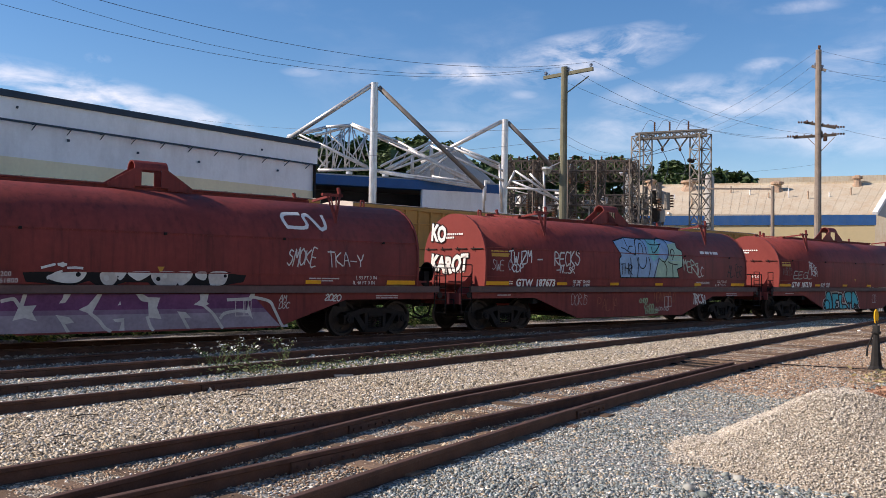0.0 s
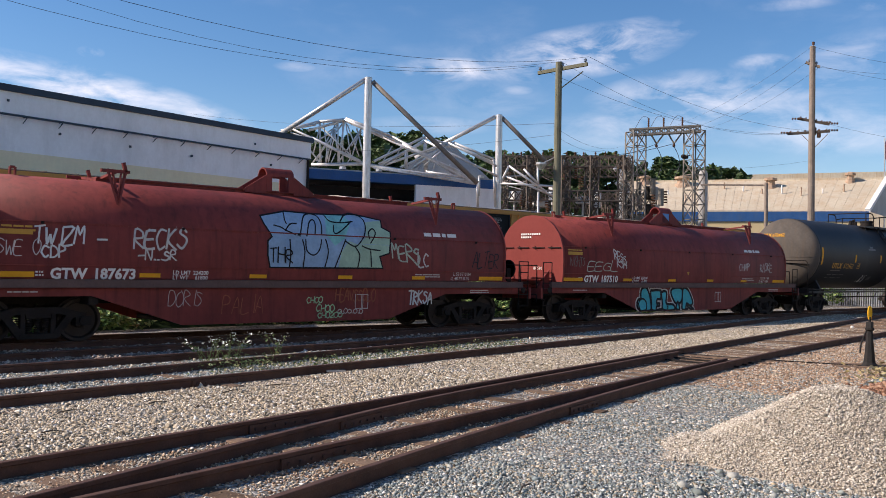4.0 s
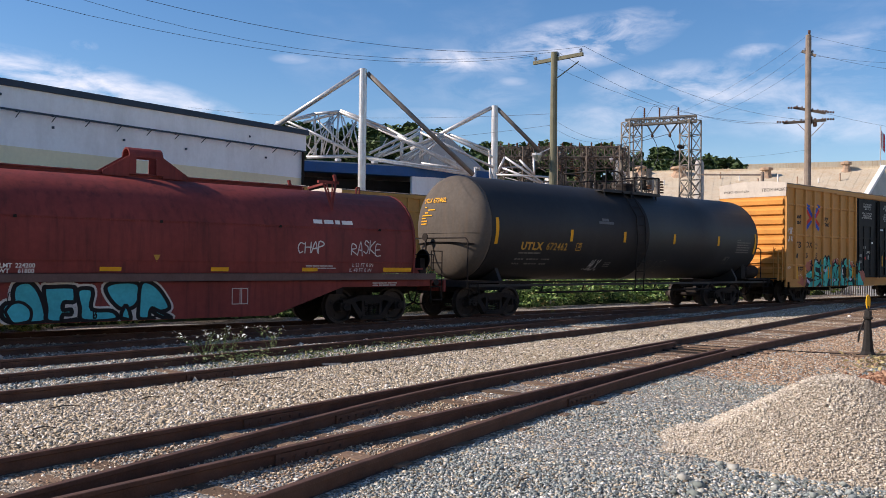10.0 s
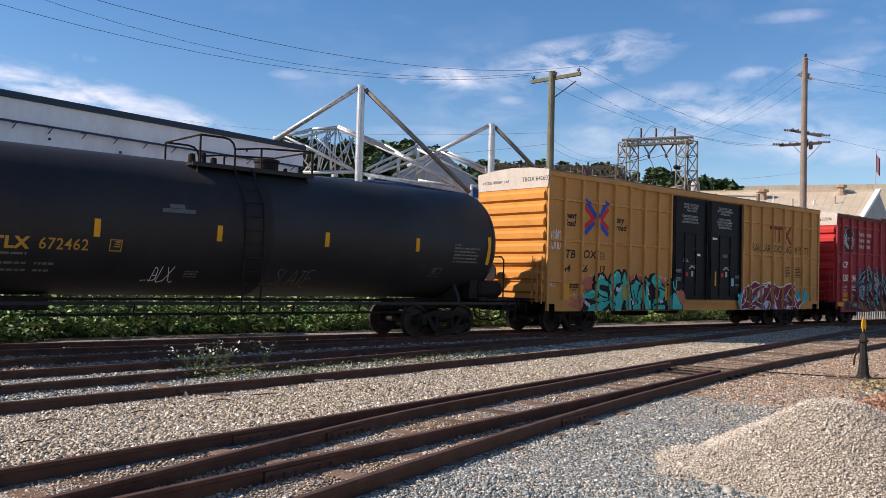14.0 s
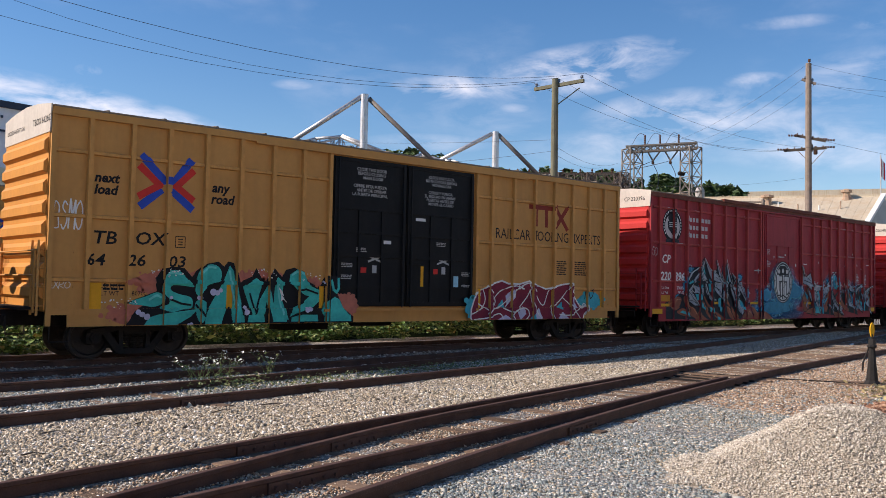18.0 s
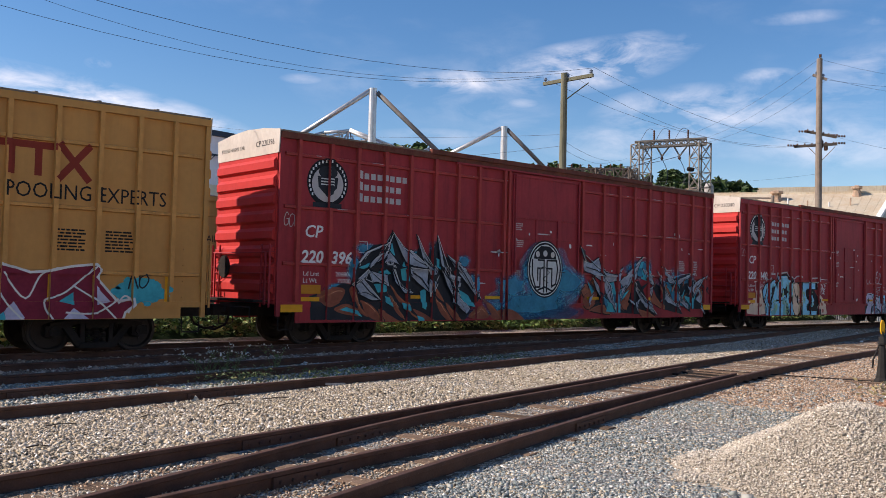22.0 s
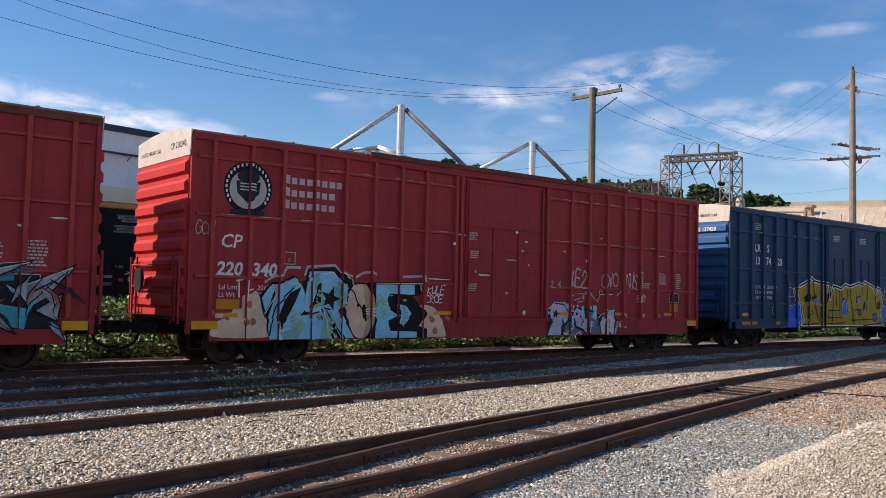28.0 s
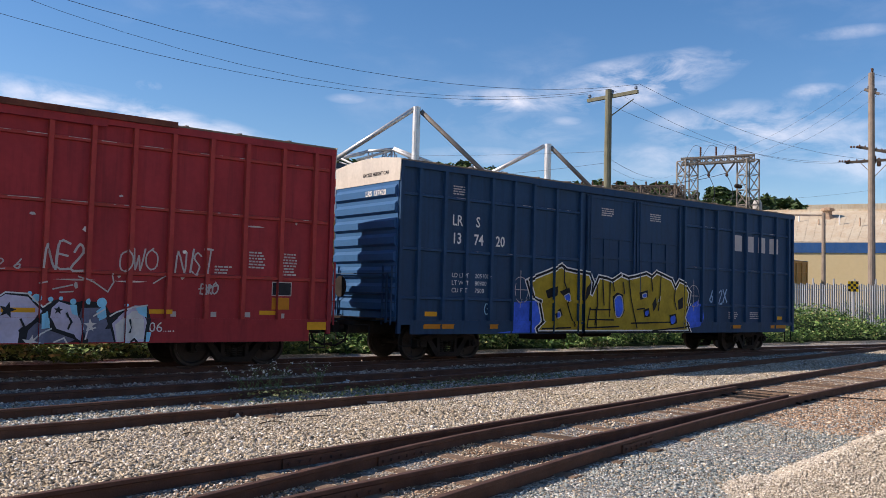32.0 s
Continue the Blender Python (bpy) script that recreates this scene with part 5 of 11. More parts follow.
for i in range(12):
    bm = bmesh.new()
    k, h = 0.05 + 0.9 * i / 12, 0.2 + 0.5 * rnd.random()
    p = (EL.lerp(RL, h)).lerp(ER.lerp(RR, h), k)
    bar(bm, p, p + Vector((0, 0, 0.5 + 0.6 * rnd.random())), 0.08, 8)
    part("roof_pipe", bm, M_RUSTVENT if i % 2 else M_WHITEPAINT, ware)
back = tagged(new("far_roof"), "long low pale roof beyond the warehouse", "building")
wall_slab("far_wall", (126.5, 80.7), (141.1, 50.9), -0.2, 17.8, 20, M_OCHREROOF, back)
tank = tagged(new("vent_stack"), "grey cylindrical vent stack beside the portal", "vent stack")
bm = bmesh.new()
lathe(bm, [(-0.2, 0.45), (11.8, 0.45), (12.1, 0.3)], 14, "z", (77.7, 49.3, 0))
part("shell", bm, M_GREYSHEET, tank)

fence = tagged(new("fence"), "grey slatted metal fence behind the brambles", "fence")
FA, FB = Vector((50.6, 32.2, 0)), Vector((56.7, 19.6, 0))
FT = 3.19
n = 110
for i in range(n):
    p = FA.lerp(FB, i / n)
    bm = bmesh.new()
    box(bm, -0.07, 0.07, -0.02, 0.02, -0.2, FT - 0.05 * (i % 3))
    ob = part("slat", bm, M_FENCE, fence)
    ob.location = p
for z in (0.8, FT - 0.4):
    bm = bmesh.new()
    beam(bm, FA + Vector((0, 0.08, z)), FB + Vector((0, 0.08, z)), 0.06)
    part("rail", bm, M_FENCE, fence)
for i in range(12):
    bm = bmesh.new()
    p = FA.lerp(FB, i / 12)
    bar(bm, (p.x, p.y + 0.12, -0.2), (p.x, p.y + 0.12, FT + 0.3), 0.05, 6)
    part("post", bm, M_FENCE, fence)

sign = tagged(new("warning_sign"), "small yellow and black checkered square sign on a post", "sign")
sign.location = (50.75, 25.95, -0.2)
bm = bmesh.new()
bar(bm, (0, 0, 0), (0, 0, 2.96), 0.04, 6)
part("post", bm, M_FENCE, sign)
for i in range(4):
    for j in range(4):
        bm = bmesh.new()
        box(bm, -0.3 + i * 0.15, -0.15 + i * 0.15, -0.06, -0.045, 2.96 - 0.1 + j * 0.15, 2.96 + 0.05 + j * 0.15)
        c = part("square", bm, M_SIGNYELLOW if (i + j) % 2 else M_CAST, sign)
        c.rotation_euler = (0, 0, radians(-40))

flag = tagged(new("flagpole"), "thin flagpole with a red and white flag", "flagpole")
flag.location = (101.9, 41.5, -0.2)
bm = bmesh.new()
bar(bm, (0, 0, 0), (0, 0, 17.59), 0.07, 8)
part("pole", bm, M_SILVER, flag)
for i, c in enumerate((M_SIGNRED, M_WHITEPAINT, M_SIGNRED)):
    bm = bmesh.new()
    for k in range(3):
        u = i * 0.36 + k * 0.12
        box(bm, u, u + 0.12, -0.01 + 0.05 * math.sin(u * 5), 0.01 + 0.05 * math.sin(u * 5), 17.19 - 1.9 - u * 0.6, 17.19 + 0.1 - u * 0.6)
    part("flag_panel", bm, c, flag)



def tree(x, y, height, spread, seed, label="dark green broadleaf tree on the far slope"):
    rnd = random.Random(seed)
    t = tagged(new("tree"), label, "tree", "far trees")
    t.location = (x, y, -0.2)
    bm = bmesh.new()
    bar(bm, (0, 0, 0), (0.2, 0, height * 0.6), height * 0.02, 8, height * 0.01)
    for i in range(7):
        a = rnd.uniform(0, 6.28)
        z = height * rnd.uniform(0.35, 0.6)
        bar(bm, (0.1, 0, z), (math.cos(a) * spread * 0.6, math.sin(a) * spread * 0.6, z + height * 0.25), height * 0.009, 6, height * 0.004)
    part("trunk", bm, M_TRUNK, t)
    pts = []
    for c in range(30):
        a, r = rnd.uniform(0, 6.28), spread * math.sqrt(rnd.random())
        z = height * (0.5 + 0.47 * rnd.random() ** 0.7 * (1 - 0.25 * (r / spread) ** 2))
        cx, cy = math.cos(a) * r, math.sin(a) * r
        k = spread * rnd.uniform(0.18, 0.34)
        for i in range(95):
            g = Vector((rnd.gauss(0, 1), rnd.gauss(0, 1), rnd.gauss(0, 0.75)))
            g = g.normalized() * k * rnd.random() ** 0.4
            pts.append((cx + g.x, cy + g.y, z + g.z))
    leaves("crown", "", pts, 0.5, M_TREELEAF, seed, parent=t)


M_TRUNK = mat("tree_bark", (0.08, 0.06, 0.045), 0.95, vary=0.3, scale=3, fine=20, bump=0.5)

for i, (x, y, h, k) in enumerate(((66, 113, 22.3, 4.6), (81, 132, 26.4, 5.1), (73, 116, 23.8, 4.3), (82, 125, 26.2, 4.3), (85, 125, 25.8, 5.3), (85, 121, 25.6, 4.7), (94, 130, 27.2, 5.4), (87, 116, 24.1, 4.5), (88, 113, 23.8, 5.4), (93, 116, 25.5, 4.4), (86, 103, 23.1, 4.3), (107, 125, 25.7, 5.1), (109, 123, 25.2, 4.7), (105, 114, 22.2, 5.5), (109, 113, 23.8, 4.6), (94, 95, 20.1, 5.2), (110, 105, 22.2, 4.4), (119, 110, 24.1, 4.8), (114, 101, 23.0, 4.7), (107, 91, 21.1, 3.9), (112, 93, 21.9, 3.3), (123, 99, 24.1, 4.0), (123, 96, 23.6, 3.6), (130, 98, 23.9, 3.8), (112, 82, 19.4, 3.2), (132, 94, 22.7, 3.7), (129, 89, 22.1, 3.4), (134, 90, 22.7, 3.2), (109, 71, 18.3, 3.8), (127, 80, 20.0, 3.8), (133, 81, 21.2, 3.2), (118, 70, 18.8, 3.3))):
    tree(x, y, h, k, 100 + i)

# ---- lettering and paint on surfaces ----


def letters(s, size, bold=0.0, shear=0.0, stretch=1.0, spacing=1.0):
    """A bmesh with lettering in the x-z plane, its lower left at the origin."""
    c = bpy.data.curves.new("lettering", "FONT")
    c.body, c.size, c.offset, c.shear, c.space_character = s, size, bold, shear, spacing
    c.resolution_u = 2
    c.fill_mode = "FRONT"
    ob = bpy.data.objects.new("lettering", c)
    me = bpy.data.meshes.new_from_object(ob)
    bm = bmesh.new()
    bm.from_mesh(me)
    depth, seen = 0, set()
    for v in bm.verts:
        if v in seen:
            continue
        todo = [v]
        while todo:  # each letter lies a hair off the next, where they overlap
            q = todo.pop()
            if q in seen:
                continue
            seen.add(q)
            q.co = Vector((q.co.x * stretch, -0.0004 * (depth % 4), q.co.y))
            todo += [e.other_vert(q) for e in q.link_edges]
        depth += 1
    bpy.data.objects.remove(ob)
    bpy.data.meshes.remove(me)
    bpy.data.curves.remove(c)
    return bm


def shift(bm, x, z, turn=0.0):
    c, s = math.cos(radians(turn)), math.sin(radians(turn))
    for v in bm.verts:
        v.co = Vector((v.co.x * c - v.co.z * s + x, v.co.y, v.co.x * s + v.co.z * c + z))
    return bm


def poly(bm, pts):
    y = -0.00012 * (len(bm.faces) % 12)  # overlapping strokes lie a hair apart
    bm.faces.new([bm.verts.new((x, y, z)) for x, z in pts]).normal_update()


def rect(bm, x0, x1, z0, z1):
    poly(bm, ((x0, z0), (x1, z0), (x1, z1), (x0, z1)))


def stroke(bm, pts, w):
    """A painted line of width w through the points."""
    for (x0, z0), (x1, z1) in zip(pts, pts[1:]):
        d = Vector((x1 - x0, z1 - z0))
        if d.length < 1e-5:
            continue
        d.normalize()
        n = Vector((-d.y, d.x)) * w / 2
        d = d * w / 2.5
        poly(bm, ((x0 - d.x + n.x, z0 - d.y + n.y), (x0 - d.x - n.x, z0 - d.y - n.y), (x1 + d.x - n.x, z1 + d.y - n.y), (x1 + d.x + n.x, z1 + d.y + n.y)))


def disc(bm, x, z, rx, rz, n=20):
    poly(bm, [(x + rx * math.cos(2 * math.pi * i / n), z + rz * math.sin(2 * math.pi * i / n)) for i in range(n)])


def cut(bm, co, no, split):
    got = bmesh.ops.bisect_plane(bm, geom=bm.verts[:] + bm.edges[:] + bm.faces[:], plane_co=co, plane_no=no)
    edges = [e for e in got["geom_cut"] if isinstance(e, bmesh.types.BMEdge)]
    if edges and split:
        bmesh.ops.split_edges(bm, edges=edges)


FLOORS = {-1.53: 0.73, -1.40: 0.33}
LOWEST = {}  # lower edge of the paintable side, car by car


def paint(name, bm, material, parent, side, lift=0.004, posts=(), proud=0.0, label=""):
    """Lays flat paint on a side, down to its lower edge. side: a number, or a function of z. posts: ribs that stand proud, as ("x" or "z", from, to, height)."""
    lo, hi = min(v.co.z for v in bm.verts), max(v.co.z for v in bm.verts)
    xl, xh = min(v.co.x for v in bm.verts), max(v.co.x for v in bm.verts)
    for axis, a, b, _ in posts:
        for q in (a, b):
            if axis == "x" and xl < q < xh:
                cut(bm, (q, 0, 0), (1, 0, 0), True)
            elif axis == "z" and lo < q < hi:
                cut(bm, (0, 0, q), (0, 0, 1), True)
    floor_z = LOWEST.get(parent, FLOORS.get(side, lo)) if side == -1.53 else FLOORS.get(side, lo)
    if lo < floor_z:
        bmesh.ops.bisect_plane(bm, geom=bm.verts[:] + bm.edges[:] + bm.faces[:], plane_co=(0, 0, floor_z), plane_no=(0, 0, 1), clear_inner=True)
    if callable(side):
        z = lo + 0.05
        while z < hi:
            cut(bm, (0, 0, z), (0, 0, 1), False)
            z += 0.05
    up = {}
    for f in bm.faces:
        c = f.calc_center_median()
        p = max([h for axis, a, b, h in posts if a < (c.x if axis == "x" else c.z) < b], default=0.0)
        for v in f.verts:
            up[v] = max(p, up.get(v, 0.0))
    for v in bm.verts:
        y = side(v.co.z) if callable(side) else side
        v.co.y += y - lift - up.get(v, 0.0)
    for f in bm.faces:
        f.normal_update()
        if f.normal.y > 0:
            f.normal_flip()
    return part(name, bm, material, parent, label)


def lettered(s, x, z, size, material, parent, side, lift=0.004, bold=0.0, shear=0.0, stretch=1.0, posts=(), proud=0.0, turn=0.0, name="lettering", label="", spacing=1.0):
    return paint(name, shift(letters(s, size, bold, shear, stretch, spacing), x, z, turn), material, parent, side, lift, posts, proud, label)


def bars(x, z, w, h, rows, material, parent, side, lift=0.004, seed=1, name="small_print"):
    """Rows of print too small to read, as plain bars."""
    rnd = random.Random(seed)
    bm = bmesh.new()
    for r in range(rows):
        z0 = z - r * h * 1.9
        u = x
        while u < x + w * (0.75 + 0.25 * rnd.random()):
            k = min(w * (0.10 + 0.2 * rnd.random()), x + w - u)
            if k <= 0.01:
                break
            rect(bm, u, u + k, z0, z0 + h)
            u += k + h * 0.6
    return paint(name, bm, material, parent, side, lift)


def mark_bars(n, x, z, h, pitch, material, parent, side, lift=0.004, posts=(), proud=0.0, name="company_mark", first=1.0):
    """A company's name as plain blocks of its letters' size."""
    bm = bmesh.new()
    for i in range(n):
        u, w = x + i * pitch, pitch * ((0.70 if i % 3 else 0.78) if h < 0.3 else 0.62)
        rect(bm, u, u + w, z, z + h * (first if i == 0 else 1.0))
    return paint(name, bm, material, parent, side, lift, posts, proud)


def flat_paint(name, c, rough=0.55, vary=0.12):
    return mat(name, c, rough, vary=vary, scale=2.5, fine=14, bump=0.02)


P_WHITE = flat_paint("white_lettering", (0.744, 0.72, 0.672))
P_GREY = flat_paint("faded_white_lettering", (0.486, 0.446, 0.419))
P_BLACK = flat_paint("black_paint", (0.012, 0.012, 0.014))
P_YELLOW = flat_paint("yellow_reflective_strip", (0.75, 0.36, 0.02))
P_YELLOWFADED = flat_paint("faded_yellow_lettering", (0.50, 0.27, 0.05))
P_ORANGE = flat_paint("orange_label", (0.55, 0.22, 0.02))
P_TEAL = flat_paint("teal_spray_paint", (0.0388, 0.465, 0.388), vary=0.3)
P_CYAN = flat_paint("turquoise_spray_paint", (0.0465, 0.403, 0.465), vary=0.25)
P_PALEBLUE = flat_paint("pale_blue_spray_paint", (0.31, 0.558, 0.651), vary=0.2)
P_PALEGREEN = flat_paint("pale_green_spray_paint", (0.31, 0.527, 0.31), vary=0.25)
P_PURPLE = flat_paint("purple_spray_paint", (0.15, 0.055, 0.13), vary=0.3)
P_LILAC = flat_paint("lilac_grey_spray_paint", (0.29, 0.25, 0.29), vary=0.25)
P_DOORPRINT = flat_paint("dulled_white_stencil", (0.42, 0.41, 0.38), vary=0.25)
P_DIMGREEN = flat_paint("faded_grey_green_spray_paint", (0.36, 0.40, 0.32), vary=0.25)
P_TANKPRINT = flat_paint("worn_grey_stencil", (0.16, 0.15, 0.13), vary=0.3)
P_PATCH = flat_paint("grey_overpaint", (0.13, 0.13, 0.13), vary=0.2)
P_SILVER = flat_paint("silver_spray_paint", (0.585, 0.598, 0.572), vary=0.15)
P_MAROON = flat_paint("maroon_spray_paint", (0.232, 0.0232, 0.0465), vary=0.25)
P_GOLD = flat_paint("dark_gold_spray_paint", (0.372, 0.264, 0.0186), vary=0.3)
P_BLUE = flat_paint("blue_spray_paint", (0.0465, 0.139, 0.698), vary=0.3)
P_PALETEAL = flat_paint("pale_teal_spray_paint", (0.202, 0.512, 0.496), vary=0.3)
P_MAUVE = flat_paint("pale_mauve_spray_paint", (0.546, 0.52, 0.65), vary=0.2)
P_CREAM = flat_paint("cream_spray_paint", (0.744, 0.558, 0.403), vary=0.2)
P_BROWN = flat_paint("brown_spray_paint", (0.295, 0.093, 0.0527), vary=0.3)
P_SLATE = flat_paint("slate_grey_spray_paint", (0.326, 0.364, 0.411), vary=0.5)
P_CHARCOAL = flat_paint("charcoal_spray_paint", (0.025, 0.028, 0.033), vary=0.3)
P_RUST = flat_paint("rust_spray_paint", (0.403, 0.132, 0.062), vary=0.3)
P_ROSE = flat_paint("rose_spray_paint", (0.50, 0.16, 0.105), vary=0.2)
P_REDLOGO = flat_paint("bright_red_decal", (0.62, 0.04, 0.03))
P_BLUELOGO = flat_paint("royal_blue_decal", (0.03, 0.08, 0.42))
P_OVAL = flat_paint("pale_grey_spray_paint", (0.527, 0.512, 0.48), vary=0.25)
P_STEELBLUE = flat_paint("dusty_blue_spray_paint", (0.264, 0.403, 0.558), vary=0.2)
P_DARKRED = flat_paint("dark_red_decal", (0.25, 0.035, 0.02))


def warped(bm, k, seed):
    """Bends sprayed letters out of true, by hand as it were."""
    xs, zs = [v.co.x for v in bm.verts], [v.co.z for v in bm.verts]
    for lo, hi, step, ax in ((min(xs), max(xs), 0.22, 0), (min(zs), max(zs), 0.16, 2)):
        q = lo + step
        while q < hi:
            cut(bm, (q, 0, 0) if ax == 0 else (0, 0, q), (1, 0, 0) if ax == 0 else (0, 0, 1), False)
            q += step
    for v in bm.verts:
        x, z = v.co.x, v.co.z
        v.co.x += k * (math.sin(z * 4.1 + seed + x * 0.7) + 0.6 * math.sin(x * 3.3 + seed * 2))
        v.co.z += k * (0.8 * math.sin(x * 2.9 + seed * 1.7) + 0.5 * math.sin(x * 6.1 + z * 2))
    return bm


def curvy(pts, closed=False, k=5):
    """A smooth line through the points."""
    n = len(pts)
    out = []
    for i in range(n if closed else n - 1):
        q = [pts[(i + j) % n] if closed else pts[min(max(i + j, 0), n - 1)] for j in (-1, 0, 1, 2)]
        for s in range(k):
            t = s / k
            out.append(tuple(0.5 * (2 * b + (c - a) * t + (2 * a - 5 * b + 4 * c - d) * t * t + (3 * b - a - 3 * c + d) * t ** 3) for a, b, c, d in zip(*q)))
    return out if closed else out + [pts[-1]]


def sprayer(car, side, posts=(), lift=0.004, step=0.0007):
    """Gives spray(paint, points, w, soft): a filled shape, or a line of width w, each coat over the last one."""
    coats = [lift]

    def spray(material, pts, w=0.0, soft=False, name=""):
        pts = curvy(pts, not w) if soft else list(pts)
        bm = bmesh.new()
        if w:
            stroke(bm, pts, w)
        else:
            poly(bm, pts)
            bmesh.ops.triangulate(bm, faces=bm.faces[:])
        coats[0] += step
        return paint(name or ("graffiti_line" if w else "graffiti_fill"), bm, material, car, side, coats[0], posts)

    def bubble(material, pts, edge=P_BLACK, w=0.09, soft=True):
        spray(material, pts, 0, soft, "graffiti_letter")
        spray(edge, list(pts) + [pts[0]] if not soft else curvy(pts, True) + [pts[0]], w)

    def dots(material, spots, n=12):
        for x, z, r in spots:
            spray(material, [(x + r * math.cos(2 * math.pi * i / n), z + r * math.sin(2 * math.pi * i / n)) for i in range(n)], name="graffiti_dot")

    return spray, bubble, dots


def star(x, z, r, turn=0.0):
    return [(x + (r if i % 2 == 0 else r * 0.42) * math.sin(turn + i * math.pi / 5), z + (r if i % 2 == 0 else r * 0.42) * math.cos(turn + i * math.pi / 5)) for i in range(10)]


def speckle(car, material, side, posts, cx, cz, rx, rz, n, seed, lo=0.03, hi=0.12, lift=0.003):
    """Oversprayed patches round a place, joined."""
    rnd = random.Random(seed)
    bm = bmesh.new()
    for i in range(n):
        a, r = rnd.uniform(0, 6.28), math.sqrt(rnd.random())
        q = rnd.uniform(lo, hi)
        if i == 0 and hi > 0.06:
            poly(bm, [(cx + rx * 0.95 * rnd.uniform(0.75, 1.1) * math.cos(k * 0.2618), cz + rz * 0.95 * rnd.uniform(0.75, 1.1) * math.sin(k * 0.2618)) for k in range(24)])
        disc(bm, cx + rx * r * math.cos(a), cz + rz * r * math.sin(a), q * rnd.uniform(0.8, 1.6), q, 8)
    tagged(paint("graffiti_overspray", bm, material, car, side, lift, posts), kind="stuff")


# one-line letters for tags, on an 8 by 8 grid
HANDSTYLE = {"A": "00 48 80|23 63", "B": "00 08 57 54 04|54 71 50 00", "C": "77 38 05 03 30 71", "D": "00 08 58 85 83 50 00", "E": "78 08 00 80|04 64", "F": "78 08 00|04 64",
             "G": "77 38 04 30 81 84 54", "H": "08 00|88 80|04 84", "I": "48 40", "K": "08 00|78 04 80", "L": "08 00 80", "M": "00 18 44 78 80", "N": "00 08 80 88", "O": "48 06 02 40 82 86 48",
             "P": "00 08 67 65 04", "R": "00 08 67 65 04 80", "S": "77 38 16 64 72 40 01", "T": "08 88|48 40", "U": "08 02 40 82 88", "V": "08 40 88", "W": "08 20 45 60 88", "X": "08 80|00 88",
             "Y": "08 44 88|44 30", "Z": "08 88 00 80", "2": "16 48 76 00 80", "0": "48 06 02 40 82 86 48", "6": "68 24 02 40 63 44 13", "-": "04 84", ".": "20 40"}


def tag(text, x, z, h, material, car, side, seed, w=0.03, slant=0.25, pitch=0.72, posts=(), lift=0.007, turn=0.0):
    """A quick hand-sprayed tag."""
    rnd = random.Random(seed)
    bm = bmesh.new()
    u = x
    rise = math.tan(radians(turn))
    for ch in text:
        if ch in HANDSTYLE:
            k, dz = h * rnd.uniform(0.9, 1.15), rnd.uniform(-0.06, 0.06) * h
            for line in HANDSTYLE[ch].split("|"):
                pts = []
                for q in line.split():
                    a, b = int(q[0]) / 8 + rnd.uniform(-0.06, 0.06), int(q[1]) / 8 + rnd.uniform(-0.06, 0.06)
                    pts.append((u + a * h * pitch * 0.85 + b * k * slant, z + dz + b * k + (u - x) * rise))
                stroke(bm, curvy(pts, False, 3) if len(pts) > 2 else pts, w * rnd.uniform(0.85, 1.15))
        u += h * pitch * (0.5 if ch in "I.1" else 1.0)
    return paint("graffiti_tag", bm, material, car, side, lift, posts)
# ---- running gear ----
WHEELS = []
M_WHEEL = mat("worn_wheel_steel", (0.05, 0.042, 0.038), 0.6, 0.5, vary=0.3, scale=4, fine=40, bump=0.1)


def mesh_of(bm, material, smooth=False):
    me = bpy.data.meshes.new("gear")
    bm.to_mesh(me)
    bm.free()
    if smooth:
        me.polygons.foreach_set("use_smooth", [True] * len(me.polygons))
    me.materials.append(material)
    return me


def piece(name, me, parent, loc=(0, 0, 0), turn=0.0):
    ob = new(name, me)
    ob.parent = parent
    ob.matrix_basis = pose(*loc, 0, 0, turn)
    return ob


def wheel_mesh():
    bm = bmesh.new()
    lathe(bm, [(-0.07, 0.08), (-0.07, 0.14), (-0.02, 0.17), (0.0, 0.36), (-0.07, 0.39), (-0.07, 0.45), (0.05, 0.457), (0.058, 0.485), (0.075, 0.485), (0.075, 0.40), (0.03, 0.36), (0.0, 0.17), (0.06, 0.14), (0.06, 0.08)], 32, "y")
    for i in range(4):
        a = i * math.pi / 2
        bar(bm, (0.25 * math.cos(a), -0.03, 0.25 * math.sin(a)), (0.25 * math.cos(a), 0.02, 0.25 * math.sin(a)), 0.035, 8)
    return mesh_of(bm, M_WHEEL)


def frame_mesh():
    bm = bmesh.new()
    # cast side frame: top chord, sloped legs, spring seat, journal pedestals
    prism(bm, [(-0.95, 0.50), (-0.95, 0.62), (-0.72, 0.66), (-0.45, 0.74), (0.45, 0.74), (0.72, 0.66), (0.95, 0.62), (0.95, 0.50), (0.70, 0.52), (0.42, 0.60), (-0.42, 0.60), (-0.70, 0.52)], -0.10, 0.10, "y")
    for s in (-1, 1):
        prism(bm, [(s * 0.72, 0.56), (s * 0.56, 0.58), (s * 0.30, 0.24), (s * 0.30, 0.12), (s * 0.40, 0.12)], -0.09, 0.09, "y")
        prism(bm, [(s * 0.34, 0.60), (s * 0.26, 0.60), (s * 0.24, 0.22), (s * 0.34, 0.20)], -0.08, 0.08, "y")
        box(bm, s * 0.89 - 0.16, s * 0.89 + 0.16, -0.13, 0.10, 0.36, 0.56)
        bar(bm, (s * 0.89, -0.19, 0.457), (s * 0.89, -0.10, 0.457), 0.10, 14)
        bar(bm, (s * 0.89, -0.21, 0.457), (s * 0.89, -0.19, 0.457), 0.05, 6)
    prism(bm, [(-0.38, 0.10), (0.38, 0.10), (0.34, 0.21), (-0.34, 0.21)], -0.11, 0.11, "y")
    return mesh_of(bm, M_STEEL)


